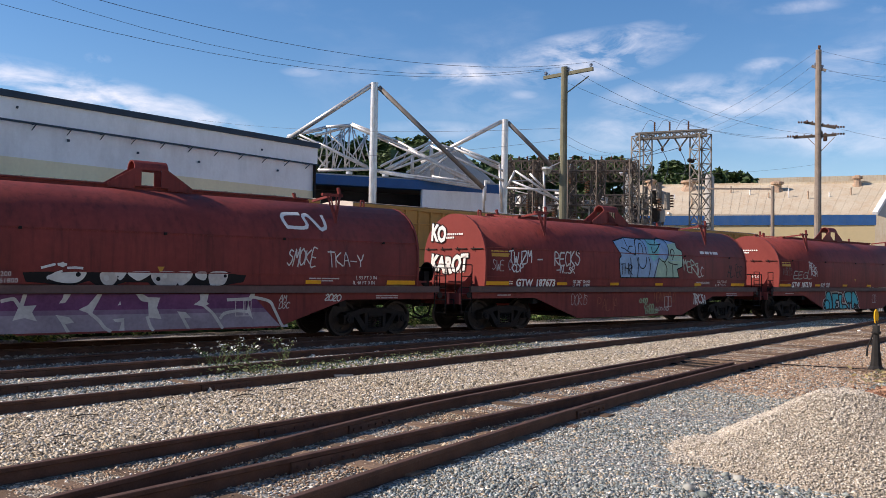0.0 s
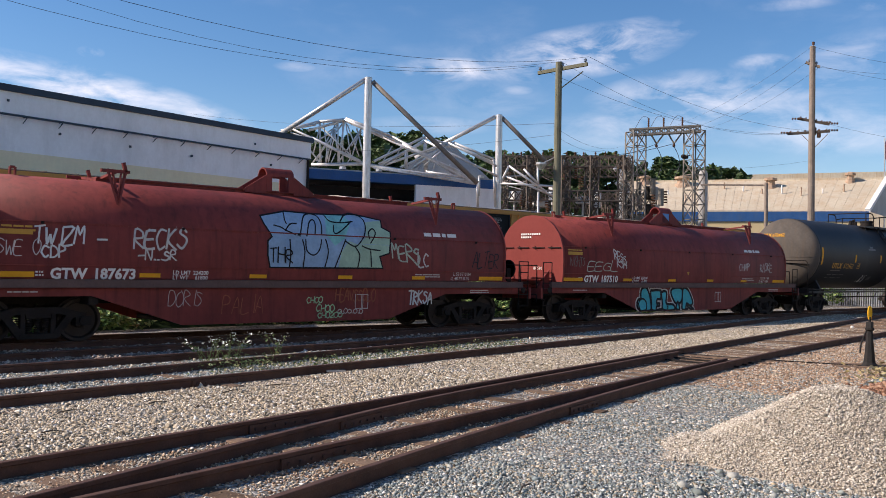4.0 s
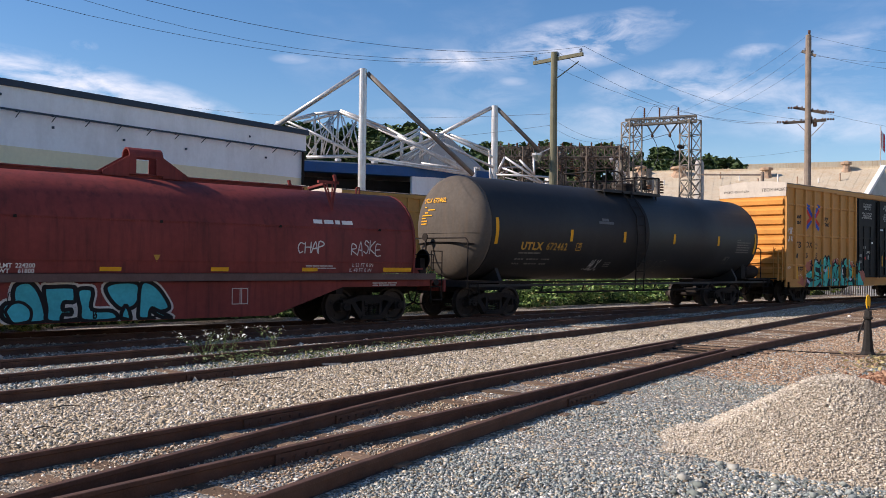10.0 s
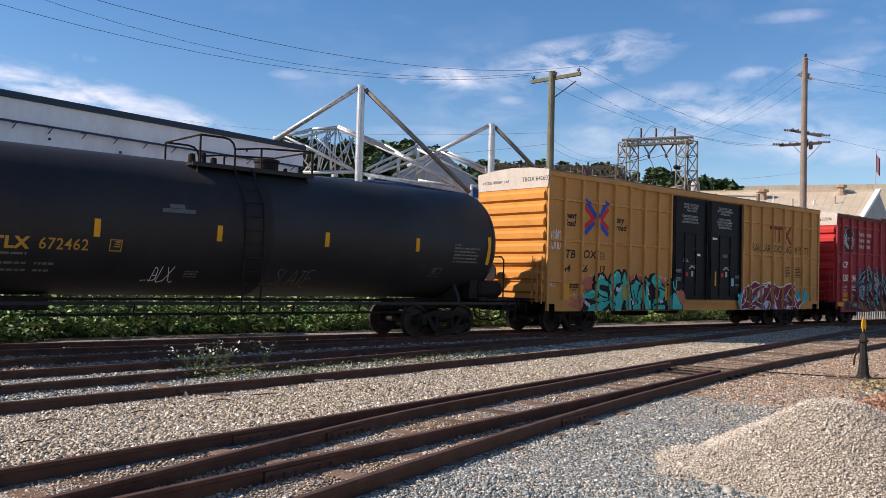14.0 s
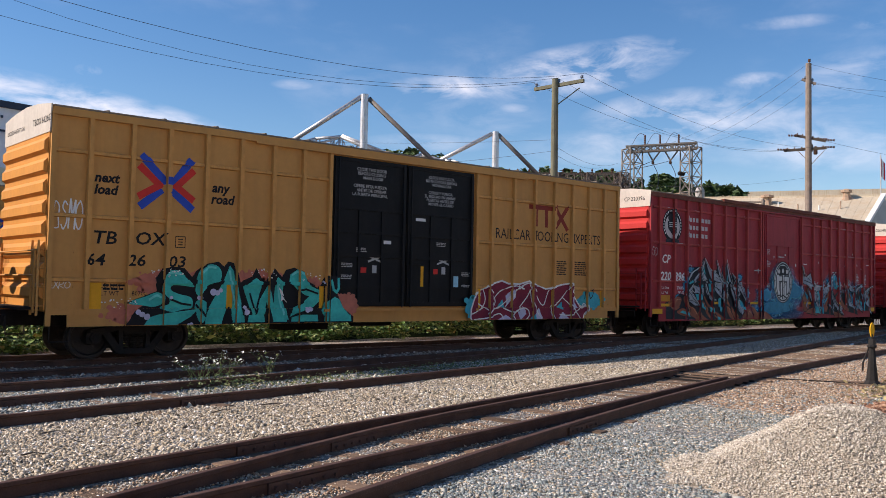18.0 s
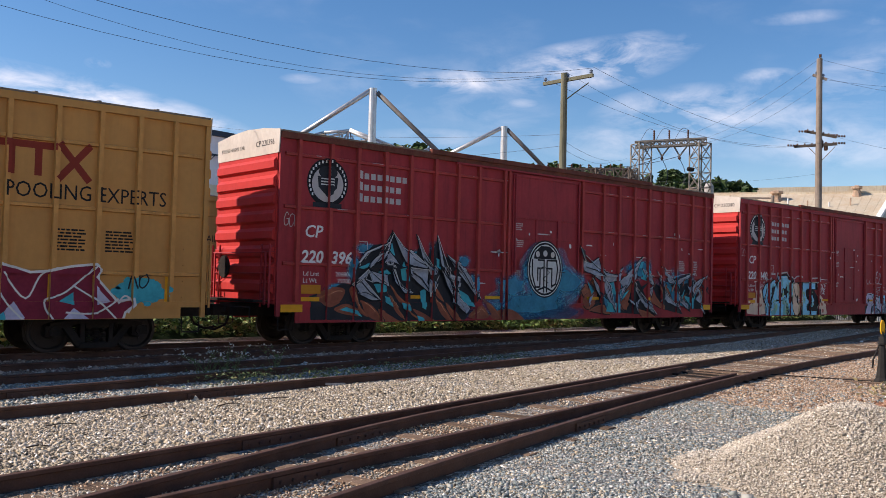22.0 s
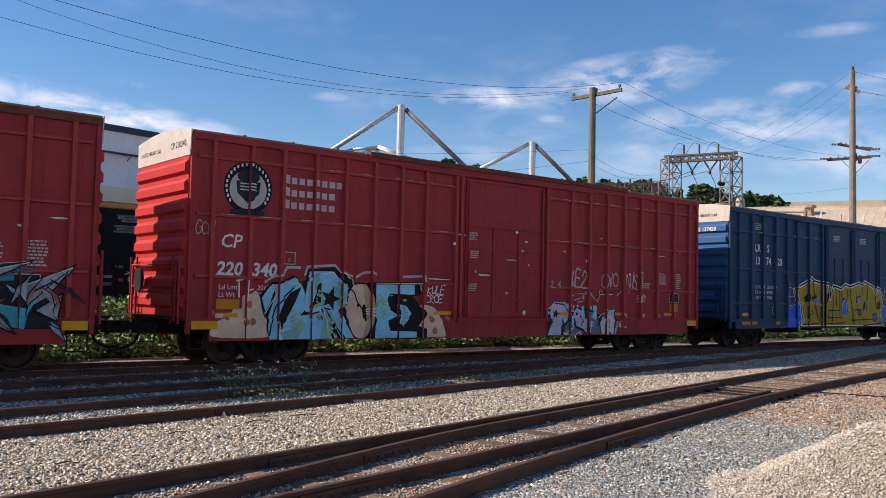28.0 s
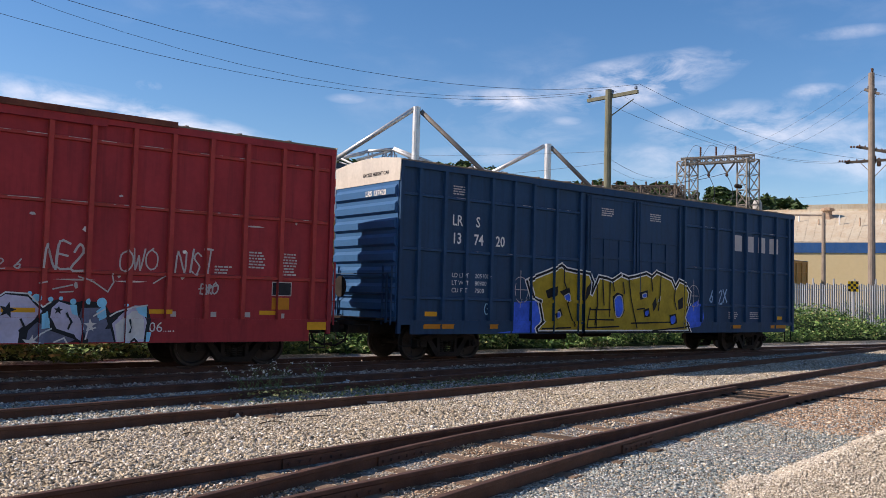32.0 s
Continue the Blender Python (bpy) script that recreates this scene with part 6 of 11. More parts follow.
def spring_mesh():
    bm = bmesh.new()
    for x in (-0.16, 0.0, 0.16):
        for k in range(6):
            z = 0.22 + k * 0.05
            bar(bm, (x, 0, z), (x, 0, z + 0.026), 0.065, 10)
    box(bm, -0.24, 0.24, -0.09, 0.09, 0.52, 0.60)
    return mesh_of(bm, M_STEEL)


def axle_mesh():
    bm = bmesh.new()
    bar(bm, (0, -0.98, 0), (0, 0.98, 0), 0.075, 12)
    return mesh_of(bm, M_STEEL)


def bolster_mesh():
    bm = bmesh.new()
    box(bm, -0.18, 0.18, -0.95, 0.95, 0.50, 0.70)
    bar(bm, (0, 0, 0.70), (0, 0, 0.86), 0.22, 12)
    bar(bm, (-0.55, -0.5, 0.40), (-0.55, 0.5, 0.40), 0.04)
    bar(bm, (0.55, -0.5, 0.40), (0.55, 0.5, 0.40), 0.04)
    return mesh_of(bm, M_STEEL)


G_WHEEL, G_FRAME, G_SPRING, G_AXLE, G_BOLSTER = wheel_mesh(), frame_mesh(), spring_mesh(), axle_mesh(), bolster_mesh()


def coupler_mesh():
    bm = bmesh.new()
    box(bm, 0, 0.55, -0.08, 0.08, 0.78, 0.92)
    prism(bm, [(0.0, -0.16), (-0.12, -0.18), (-0.20, -0.05), (-0.16, 0.08), (-0.05, 0.03), (-0.04, 0.16), (0.06, 0.16), (0.1, -0.12)], 0.72, 0.98, "z")
    bar(bm, (0.1, 0, 0.92), (0.25, -1.3, 0.95), 0.018, 6)
    bar(bm, (0.25, -1.3, 0.95), (0.22, -1.35, 0.7), 0.018, 6)
    for a, b in (((0.3, -0.25, 0.8), (0.15, -0.3, 0.5)), ((0.15, -0.3, 0.5), (-0.1, -0.25, 0.38)), ((-0.1, -0.25, 0.38), (-0.35, -0.2, 0.42))):
        bar(bm, a, b, 0.028, 6)
    return mesh_of(bm, M_STEEL)


G_COUPLER = coupler_mesh()


def bogie(car, x, moving):
    for s in (-1, 1):
        ax = piece("axle", G_AXLE, car, (x + s * 0.89, 0, 0.457))
        for w in (-1, 1):
            piece("wheel", G_WHEEL, ax, (0, w * 0.76, 0), 180 if w > 0 else 0)
        if moving:
            WHEELS.append((ax, x + s * 0.89))
        f = piece("truck_side_frame", G_FRAME, car, (x, s * 0.98, 0), 180 if s > 0 else 0)
        piece("spring", G_SPRING, f)
    piece("truck_bolster", G_BOLSTER, car, (x, 0, 0))


def couplers(car, x0, x1):
    piece("coupler", G_COUPLER, car, (x0, 0, 0))
    piece("coupler", G_COUPLER, car, (x1, 0, 0), 180)


def ladder(car, x0, x1, y, z0, z1, rungs, material, name="ladder", depth=0.05):
    """Rungs between two stiles, standing off a surface at y on its near side."""
    bm = bmesh.new()
    for x in (x0, x1):
        beam(bm, (x, y - depth, z0), (x, y - depth, z1), 0.045, 0.02)
    for i in range(rungs):
        z = z0 + (z1 - z0) * (i + 0.5) / rungs
        bar(bm, (x0, y - depth, z), (x1, y - depth, z), 0.013, 6)
        bar(bm, (x0, y, z), (x0, y - depth, z), 0.013, 6)
        bar(bm, (x1, y, z), (x1, y - depth, z), 0.013, 6)
    return part(name, bm, material, car)


def end_ladder(car, x, y0, y1, z0, z1, rungs, material, out=-0.06, name="end_ladder"):
    bm = bmesh.new()
    for y in (y0, y1):
        beam(bm, (x + out, y, z0), (x + out, y, z1), 0.02, 0.045)
    for i in range(rungs):
        z = z0 + (z1 - z0) * (i + 0.5) / rungs
        bar(bm, (x + out, y0, z), (x + out, y1, z), 0.013, 6)
        bar(bm, (x, y0, z), (x + out, y0, z), 0.013, 6)
        bar(bm, (x, y1, z), (x + out, y1, z), 0.013, 6)
    return part(name, bm, material, car)


def strips(car, spans, z0, z1, side, material=P_YELLOW, posts=(), proud=0.0, name="reflective_strip"):
    for a, b in spans:
        bm = bmesh.new()
        rect(bm, a, b, z0, z1)
        paint(name, bm, material, car, side, 0.012, posts, proud)

# ---- box cars ----
BOX_L = 18.42
PROUD = 0.10  # side posts stand this far off the sheet
M_BANDCREAM = mat("dusty_cream_band_paint", (0.58, 0.52, 0.44), 0.6, vary=0.12, scale=1.5, fine=12, bump=0.03, dirt=(0.42, 0.36, 0.29), dirt_amount=0.5)
# End paints are sunlit copies of the side paints, brighter in base colour.
M_ORANGEEND = mat("box_car_lit_orange_end", (0.62, 0.27, 0.06), 0.5, vary=0.1, scale=0.8, fine=9, bump=0.03, dirt=(0.42, 0.2, 0.06), dirt_amount=0.4)
M_REDEND = mat("box_car_lit_red_end", (0.50, 0.045, 0.04), 0.5, vary=0.1, scale=0.8, fine=9, bump=0.03, dirt=(0.32, 0.03, 0.03), dirt_amount=0.4)
M_BLUEEND = mat("box_car_lit_blue_end", (0.035, 0.11, 0.24), 0.5, vary=0.1, scale=0.8, fine=9, bump=0.03, dirt=(0.04, 0.1, 0.2), dirt_amount=0.4)
M_BLACKDOOR = mat("black_door_paint", (0.010, 0.010, 0.010), 0.6, vary=0.25, scale=1.5, fine=12, bump=0.05, dirt=(0.028, 0.024, 0.02), dirt_amount=0.4)
M_GALV = mat("galvanised_roof", (0.20, 0.17, 0.14), 0.5, 0.5, vary=0.15, scale=1, fine=8, bump=0.05, dirt=(0.12, 0.08, 0.05), dirt_amount=0.5)


def box_car(label, side_mat, end_mat, posts, doors, rows, door_mat=None, moving=True, eave=None, post_mat=None, first=0.0, low=0.72):
    car = tagged(new("box_car"), label, "freight car", "freight cars")
    LOWEST[car] = low + 0.01
    door_mat = door_mat or side_mat
    y0 = 1.53
    bm = bmesh.new()
    box(bm, first + 0.03, BOX_L - 0.03, -y0, y0, 1.02, 5.13)
    body = part("body", bm, side_mat, car)
    bm = bmesh.new()
    prism(bm, [(-1.60, 5.10), (-1.62, 5.17), (-0.8, 5.27), (0, 5.31), (0.8, 5.27), (1.62, 5.17), (1.60, 5.10)], first + 0.02, BOX_L - 0.02)
    roof = part("roof", bm, M_GALV, car, "weathered metal roof")
    for i in range(1, 15):
        bm = bmesh.new()
        x = BOX_L * i / 15
        prism(bm, [(-1.60, 5.17), (0, 5.31), (1.60, 5.17), (1.60, 5.20), (0, 5.34), (-1.60, 5.20)], x - 0.03, x + 0.03)
        part("roof_rib", bm, M_GALV, roof)
    for s in (-1, 1):
        bm = bmesh.new()
        box(bm, first, BOX_L, s * 1.585 - 0.035, s * 1.585 + 0.035, 4.98, 5.13)
        part("eave_rail", bm, eave or side_mat, car)
        bm = bmesh.new()
        box(bm, first, BOX_L, s * 1.55 - 0.03, s * 1.55 + 0.03, 0.96, 1.08)
        box(bm, 0.55, BOX_L - 0.55, s * 1.535 - 0.02, s * 1.535 + 0.02, low, 0.96)
        part("side_sill", bm, side_mat, car)
    bm = bmesh.new()
    box(bm, -0.5, BOX_L + 0.5, -0.28, 0.28, 0.70, 1.02)
    for x in (3.6, 5.4, 7.4, 11.0, 13.0, 14.8):
        box(bm, x - 0.06, x + 0.06, -1.5, 1.5, 0.80, 1.02)
    box(bm, 6.6, 8.0, 0.2, 0.9, 0.45, 0.85)
    bar(bm, (9.0, 0.5, 0.7), (10.3, 0.5, 0.7), 0.2, 12)
    part("underframe", bm, M_STEEL, car)
    # corner posts
    for x in (first, BOX_L - 0.10):
        for s in (-1, 1):
            bm = bmesh.new()
            box(bm, x, x + 0.10, s * 1.555 - 0.04, s * 1.555 + 0.04, 0.74, 5.10)
            part("corner_post", bm, side_mat, car)
    # side posts
    bm = bmesh.new()
    prism(bm, [(-0.06, 0.0), (-0.045, -PROUD), (0.045, -PROUD), (0.06, 0.0)], 1.08, 4.98, "z")
    g_post = mesh_of(bm, post_mat or side_mat)
    for x in posts:
        piece("side_post", g_post, car, (x, -y0, 0))
        piece("side_post", g_post, car, (x, y0, 0), 180)
    spans = []
    edges = sorted([0.1] + list(posts) + [d for d in (doors[0], doors[-1])] + [BOX_L - 0.1])
    for a, b in zip(edges, edges[1:]):
        if b - a > 0.3 and not (a >= doors[0] - 0.01 and b <= doors[-1] + 0.01):
            spans.append((a + 0.06, b - 0.06))
    for z in rows:
        for a, b in spans:
            bm = bmesh.new()
            prism(bm, [(-y0, z - 0.045), (-y0 - 0.06, z - 0.030), (-y0 - 0.06, z + 0.030), (-y0, z + 0.045)], a, b)
            part("side_rib", bm, post_mat or side_mat, car)
    # plug doors with ribs, rods and tracks
    for a, b in zip(doors, doors[1:]):
        for s in (-1, 1):
            bm = bmesh.new()
            box(bm, a + 0.02, b - 0.02, s * 1.555 - 0.03, s * 1.555 + 0.03, 1.12, 4.90)
            door = part("plug_door", bm, door_mat, car)
            for z in (1.2, 1.62, 2.42, 3.02, 3.62, 4.84):
                bm = bmesh.new()
                box(bm, a + 0.08, b - 0.08, s * 1.600 - 0.018, s * 1.600 + 0.018, z - 0.035, z + 0.035)
                part("door_rib", bm, door_mat, door)
            for k in (0.03, 0.35, 0.66, 0.97):
                bm = bmesh.new()
                x = a + (b - a) * k
                z1 = 4.84 if k in (0.03, 0.97) else 3.62
                box(bm, x - 0.035, x + 0.035, s * 1.602 - 0.018, s * 1.602 + 0.018, 1.2, z1)
                part("door_rib", bm, door_mat, door)
            for x in (a + 0.14, b - 0.14):
                bm = bmesh.new()
                bar(bm, (x, s * 1.64, 1.1), (x, s * 1.64, 4.86), 0.022, 8)
                part("lock_rod", bm, door_mat, door)
            bm = bmesh.new()
            box(bm, a + 0.1, a + 0.5, s * 1.645 - 0.02, s * 1.645 + 0.02, 2.25, 2.32)
            bar(bm, (a + 0.14, s * 1.66, 2.0), (a + 0.14, s * 1.66, 2.6), 0.03, 8)
            part("door_handle", bm, door_mat, door)
    for s in (-1, 1):
        bm = bmesh.new()
        box(bm, doors[0] - 0.2, doors[-1] + 0.2, s * 1.61 - 0.04, s * 1.61 + 0.04, 1.0, 1.06)
        part("door_track", bm, side_mat, car)
        bm = bmesh.new()
        box(bm, doors[0] - 2.2, doors[-1] + 2.2, s * 1.62 - 0.03, s * 1.62 + 0.03, 4.93, 4.98)
        part("door_track", bm, side_mat, car)
    # ends: pressed ribs, cap band, handrails
    for x, d in ((first, -1), (BOX_L, 1)):
        bm = bmesh.new()
        box(bm, x - 0.02 if d < 0 else x - 0.01, x + 0.01 if d < 0 else x + 0.02, -1.50, 1.50, 1.05, 5.10)
        end = part("end_wall", bm, end_mat, car, "ribbed end, its side paint brightened for the sun on it")
        for i in range(8):
            z = 1.30 + i * 0.42
            bm = bmesh.new()
            prism(bm, [(x + d * 0.02, z - 0.03), (x + d * 0.10, z + 0.03), (x + d * 0.10, z + 0.20), (x + d * 0.02, z + 0.29)], -1.46, 1.46, "y")
            part("end_rib", bm, end_mat, end)
        bm = bmesh.new()
        prism(bm, [(-1.56, 4.62), (1.56, 4.62), (1.60, 5.18), (0.8, 5.28), (0, 5.32), (-0.8, 5.28), (-1.60, 5.18)], x + d * 0.008, x + d * 0.034)
        part("white_band", bm, M_BANDCREAM, end, "dusty white warning band")
        bm = bmesh.new()
        box(bm, min(x, x + d * 0.42), max(x, x + d * 0.42), -1.25, 1.25, 1.06, 1.11)
        part("end_platform", bm, M_STEEL, car)
        bm = bmesh.new()
        for yy in (-1.3, 1.3):
            box(bm, x + d * 0.16 - 0.02, x + d * 0.16 + 0.02, yy - 0.03, yy + 0.03, 1.0, 2.25)
        bar(bm, (x + d * 0.16, -1.3, 2.25), (x + d * 0.16, 1.3, 2.25), 0.018, 6)
        bar(bm, (x + d * 0.16, -1.3, 1.75), (x + d * 0.16, 1.3, 1.75), 0.018, 6)
        part("end_handrail", bm, side_mat, car)
        for yy in (-1.48, 1.08):
            end_ladder(car, x, yy, yy + 0.4, 0.95, 2.45, 4, side_mat, d * 0.14)
        for s in (-1, 1):
            ladder(car, x + (0.12 if d < 0 else -0.52), x + (0.52 if d < 0 else -0.12), s * 1.57, 1.0, 2.4, 4, side_mat, "side_ladder", 0.07 * -s * -1 if s < 0 else -0.07)
        for s in (-1, 1):
            bm = bmesh.new()
            xa, xb = (x + 0.1, x + 0.5) if d < 0 else (x - 0.5, x - 0.1)
            bar(bm, (xa, s * 1.52, 0.74), (xa, s * 1.52, 0.42), 0.015, 6)
            bar(bm, (xb, s * 1.52, 0.74), (xb, s * 1.52, 0.42), 0.015, 6)
            bar(bm, (xa, s * 1.52, 0.42), (xb, s * 1.52, 0.42), 0.018, 6)
            part("sill_step", bm, M_STEEL, car)
    bm = bmesh.new()
    bar(bm, (-0.30, 0.55, 1.9), (-0.26, 0.55, 1.9), 0.28, 20)
    part("brake_wheel", bm, M_STEEL, car)
    bogie(car, 2.15, moving)
    bogie(car, BOX_L - 2.15, moving)
    couplers(car, -0.78, BOX_L + 0.78)
    return car


SIDE = -1.53
YP = (0.90, 1.78, 2.60, 3.47, 4.33, 5.18, 6.01, 6.78, 11.82, 12.44, 13.36, 14.28, 15.18, 16.03, 16.84, 17.62)
RP = (0.53, 1.45, 2.26, 3.13, 3.97, 4.83, 5.66, 6.46, 7.48, 7.66, 10.96, 12.02, 12.83, 13.66, 14.48, 15.32, 16.16, 17.06, 17.9)
NP = (0.72, 1.55, 2.31, 3.20, 4.03, 4.77, 5.68, 6.70, 11.72, 12.72, 13.53, 14.46, 15.28, 16.21, 17.2, 18.05)


ROWS = {YP: (4.28, 2.97, 1.67), RP: (4.62, 3.36, 2.0), NP: (4.3, 2.9, 1.65)}


def ribs_of(posts):
    """What stands proud on a side: the posts, the ribs and the sill."""
    return [("x", x - 0.052, x + 0.052, PROUD) for x in posts] + [("z", z - 0.045, z + 0.045, 0.06) for z in ROWS[posts]] + [("z", 0.96, 1.082, 0.052), ("z", 0.60, 0.96, 0.027)]


def end_lettering(car, text, m=P_BLACK, first=0.0):
    """Lettering on the band of the leading end."""
    for s, y, sz in (("EXCESS HEIGHT CAR", 1.35, 0.13), (text, -0.45, 0.2)):
        bm = letters(s, sz)
        for v in bm.verts:
            v.co = Vector((first - 0.038, y - v.co.x, 4.84 + v.co.z))
        bmesh.ops.recalc_face_normals(bm, faces=bm.faces)
        part("end_lettering", bm, m, car)


def pooling_car(label, moving=True, dx=0.0, pieces=True):
    car = box_car(label, M_YELLOW, M_ORANGEEND, YP, (6.86, 9.22, 11.70), (4.28, 2.97, 1.67), M_BLACKDOOR, moving, post_mat=M_YELLOWPOST, first=0.12)
    R = ribs_of(YP)
    k = dict(posts=R, proud=PROUD)
    lettered("next", 1.0 + dx, 3.71, 0.28, P_BLACK, car, SIDE, bold=0.010, shear=0.2, **k)
    lettered("load", 1.0 + dx, 3.46, 0.28, P_BLACK, car, SIDE, bold=0.010, shear=0.2, **k)
    lettered("any", 3.62 + dx, 3.71, 0.30, P_BLACK, car, SIDE, bold=0.010, shear=0.2, **k)
    lettered("road", 3.60 + dx, 3.45, 0.30, P_BLACK, car, SIDE, bold=0.010, shear=0.2, **k)
    bm = bmesh.new()
    stroke(bm, [(2.02 + dx, 4.32), (2.5 + dx, 3.86), (2.75 + dx, 3.86), (3.08 + dx, 4.32)], 0.17)
    stroke(bm, [(2.02 + dx, 3.3), (2.4 + dx, 3.62)], 0.17)
    stroke(bm, [(3.12 + dx, 3.3), (2.72 + dx, 3.62)], 0.17)
    paint("crossed_emblem", bm, P_BLUELOGO, car, SIDE, 0.004, R, PROUD)
    bm = bmesh.new()
    stroke(bm, [(1.98 + dx, 4.1), (2.4 + dx, 3.75), (1.98 + dx, 3.5)], 0.15)
    stroke(bm, [(3.14 + dx, 4.1), (2.78 + dx, 3.75), (3.14 + dx, 3.5)], 0.15)
    paint("crossed_emblem", bm, P_REDLOGO, car, SIDE, 0.007, R, PROUD)
    lettered("TB", 0.99, 2.43, 0.38, P_BLACK, car, SIDE, shear=0.15, bold=0.006, stretch=1.15, **k)
    lettered("OX", 1.88, 2.45, 0.38, P_BLACK, car, SIDE, shear=0.15, bold=0.006, stretch=1.15, **k)
    bm = bmesh.new()
    stroke(bm, [(2.80, 2.42), (2.80, 2.66), (3.02, 2.66), (3.02, 2.42), (2.80, 2.42)], 0.016)
    for z in (2.48, 2.54, 2.60):
        stroke(bm, [(2.86, z), (2.96, z)], 0.02)
    paint("plate_box", bm, P_BLACK, car, SIDE, 0.004, R)
    lettered("LD LMT", 1.20, 1.52, 0.13, P_BLACK, car, SIDE, **k)
    lettered("LT WT", 1.20, 1.36, 0.13, P_BLACK, car, SIDE, **k)
    lettered("80700", 1.86, 1.36, 0.13, P_BLACK, car, SIDE, **k)
    # the pooling mark and slogan at the trailing end
    bm = bmesh.new()
    for x0 in (14.05, 14.55):
        rect(bm, x0, x0 + 0.62, 4.08, 4.22)
        rect(bm, x0 + 0.22, x0 + 0.36, 3.55, 4.08)
    stroke(bm, [(15.25, 4.2), (15.8, 3.55)], 0.14)
    stroke(bm, [(15.25, 3.55), (15.8, 4.2)], 0.14)
    paint("pooling_emblem", bm, P_DARKRED, car, SIDE, 0.004, R, PROUD)
    lettered("RAILCAR POOLING EXPERTS", 12.62, 3.12, 0.44, P_BLACK, car, SIDE, stretch=0.86, **k)
    for i in range(7):
        bars(15.2 + 1.0 * (i % 2), 2.5, 0.6, 0.035, 7, P_BLACK, car, SIDE, 0.005, 70 + i) if i < 2 else None
    strips(car, ((0.98, 1.22), (4.05, 4.2), (6.55, 6.68), (11.9, 12.05), (15.1, 15.24), (17.5, 17.62)), 1.05, 1.62, SIDE)
    strips(car, ((0.95, 1.75),), 0.86, 1.0, SIDE, P_ORANGE, name="yellow_label")
    # door notices
    ds = -1.586
    for i, s in enumerate(("CLOSE THIS DOOR", "BEFORE CLOSING", "MAIN DOOR", "", "CIERRE ESTA PUERTA", "ANTES DE CERRAR", "LA PUERTA PRINCIPAL")):
        if s:
            lettered(s, 8.07 - 0.033 * len(s), 4.60 - 0.108 * i, 0.112, P_DOORPRINT, car, ds, 0.006, bold=0.002)
    for i, s in enumerate(("CLOSE AND LOCK", "BOTH DOORS BEFORE", "MOVING CAR", "", "CIERRE Y PONGA", "EL SEGURO EN AMBAS", "PUERTAS ANTES DE", "MOVER EL CARRO")):
        if s:
            lettered(s, 10.44 - 0.033 * len(s), 4.61 - 0.105 * i, 0.112, P_DOORPRINT, car, ds, 0.006, bold=0.002)
    for x, z, w, h, m in ((8.4, 2.75, 0.32, 0.09, P_WHITE), (7.75, 1.98, 0.18, 0.14, P_REDLOGO), (8.12, 1.98, 0.14, 0.2, P_DOORPRINT), (9.75, 1.6, 0.1, 0.6, P_YELLOW), (10.2, 2.0, 0.16, 0.14, P_REDLOGO), (10.5, 2.0, 0.14, 0.2, P_DOORPRINT), (10.95, 1.6, 0.18, 0.36, P_PALEBLUE), (9.55, 3.42, 0.34, 0.08, P_WHITE)):
        bm = bmesh.new()
        rect(bm, x, x + w, z, z + h)
        paint("door_label", bm, m, car, ds, 0.006)
    for x in (8.2, 10.55):
        bm = bmesh.new()
        stroke(bm, [(x - 0.2, 2.28), (x + 0.2, 2.42)], 0.05)
        stroke(bm, [(x - 0.2, 2.42), (x + 0.2, 2.28)], 0.05)
        paint("door_label", bm, P_DOORPRINT, car, ds, 0.006)
    for i, (x, z) in enumerate(((7.15, 2.2), (7.15, 1.9), (10.3, 2.85), (11.25, 2.05), (11.25, 1.7), (7.6, 2.6))):
        bars(x, z, 0.34, 0.022, 3, P_DOORPRINT, car, ds, 0.006, 300 + i)
    return car


train_cars = []


def couple(car, x0):
    train_cars.append((car, x0))
    return car



# ---- the moving cars, in order ----
Y_CAR = couple(pooling_car("yellow steel box car with black plug doors, graffiti along its sill"), 68.88)
k = dict(posts=ribs_of(YP), proud=PROUD)
lettered("64", 0.86, 1.98, 0.34, P_BLACK, Y_CAR, SIDE, shear=0.15, bold=0.006, stretch=1.2, **k)
lettered("26", 1.73, 1.99, 0.34, P_BLACK, Y_CAR, SIDE, shear=0.15, bold=0.006, stretch=1.2, **k)
lettered("03", 2.64, 1.99, 0.34, P_BLACK, Y_CAR, SIDE, shear=0.15, bold=0.006, stretch=1.2, **k)
end_lettering(Y_CAR, "TBOX 642603", first=0.12)
bars(1.25, 1.55, 0.5, 0.04, 2, P_BLACK, Y_CAR, SIDE, seed=5)
YR = ribs_of(YP) + [("x", 6.8, 11.76, 0.145)]
for cx, cz, rx, rz, n, sd in ((1.9, 0.95, 0.7, 0.22, 26, 1), (2.4, 1.65, 0.6, 0.25, 22, 2), (3.6, 1.75, 0.6, 0.25, 16, 3), (4.9, 1.75, 0.9, 0.22, 22, 4), (6.2, 1.6, 0.5, 0.25, 16, 5), (7.2, 1.15, 0.42, 0.32, 26, 6)):
    speckle(Y_CAR, P_ROSE, SIDE, YR, cx, cz, rx, rz, n * 3, sd, 0.015, 0.07)
spray, bubble, dots = sprayer(Y_CAR, SIDE, YR, 0.005)
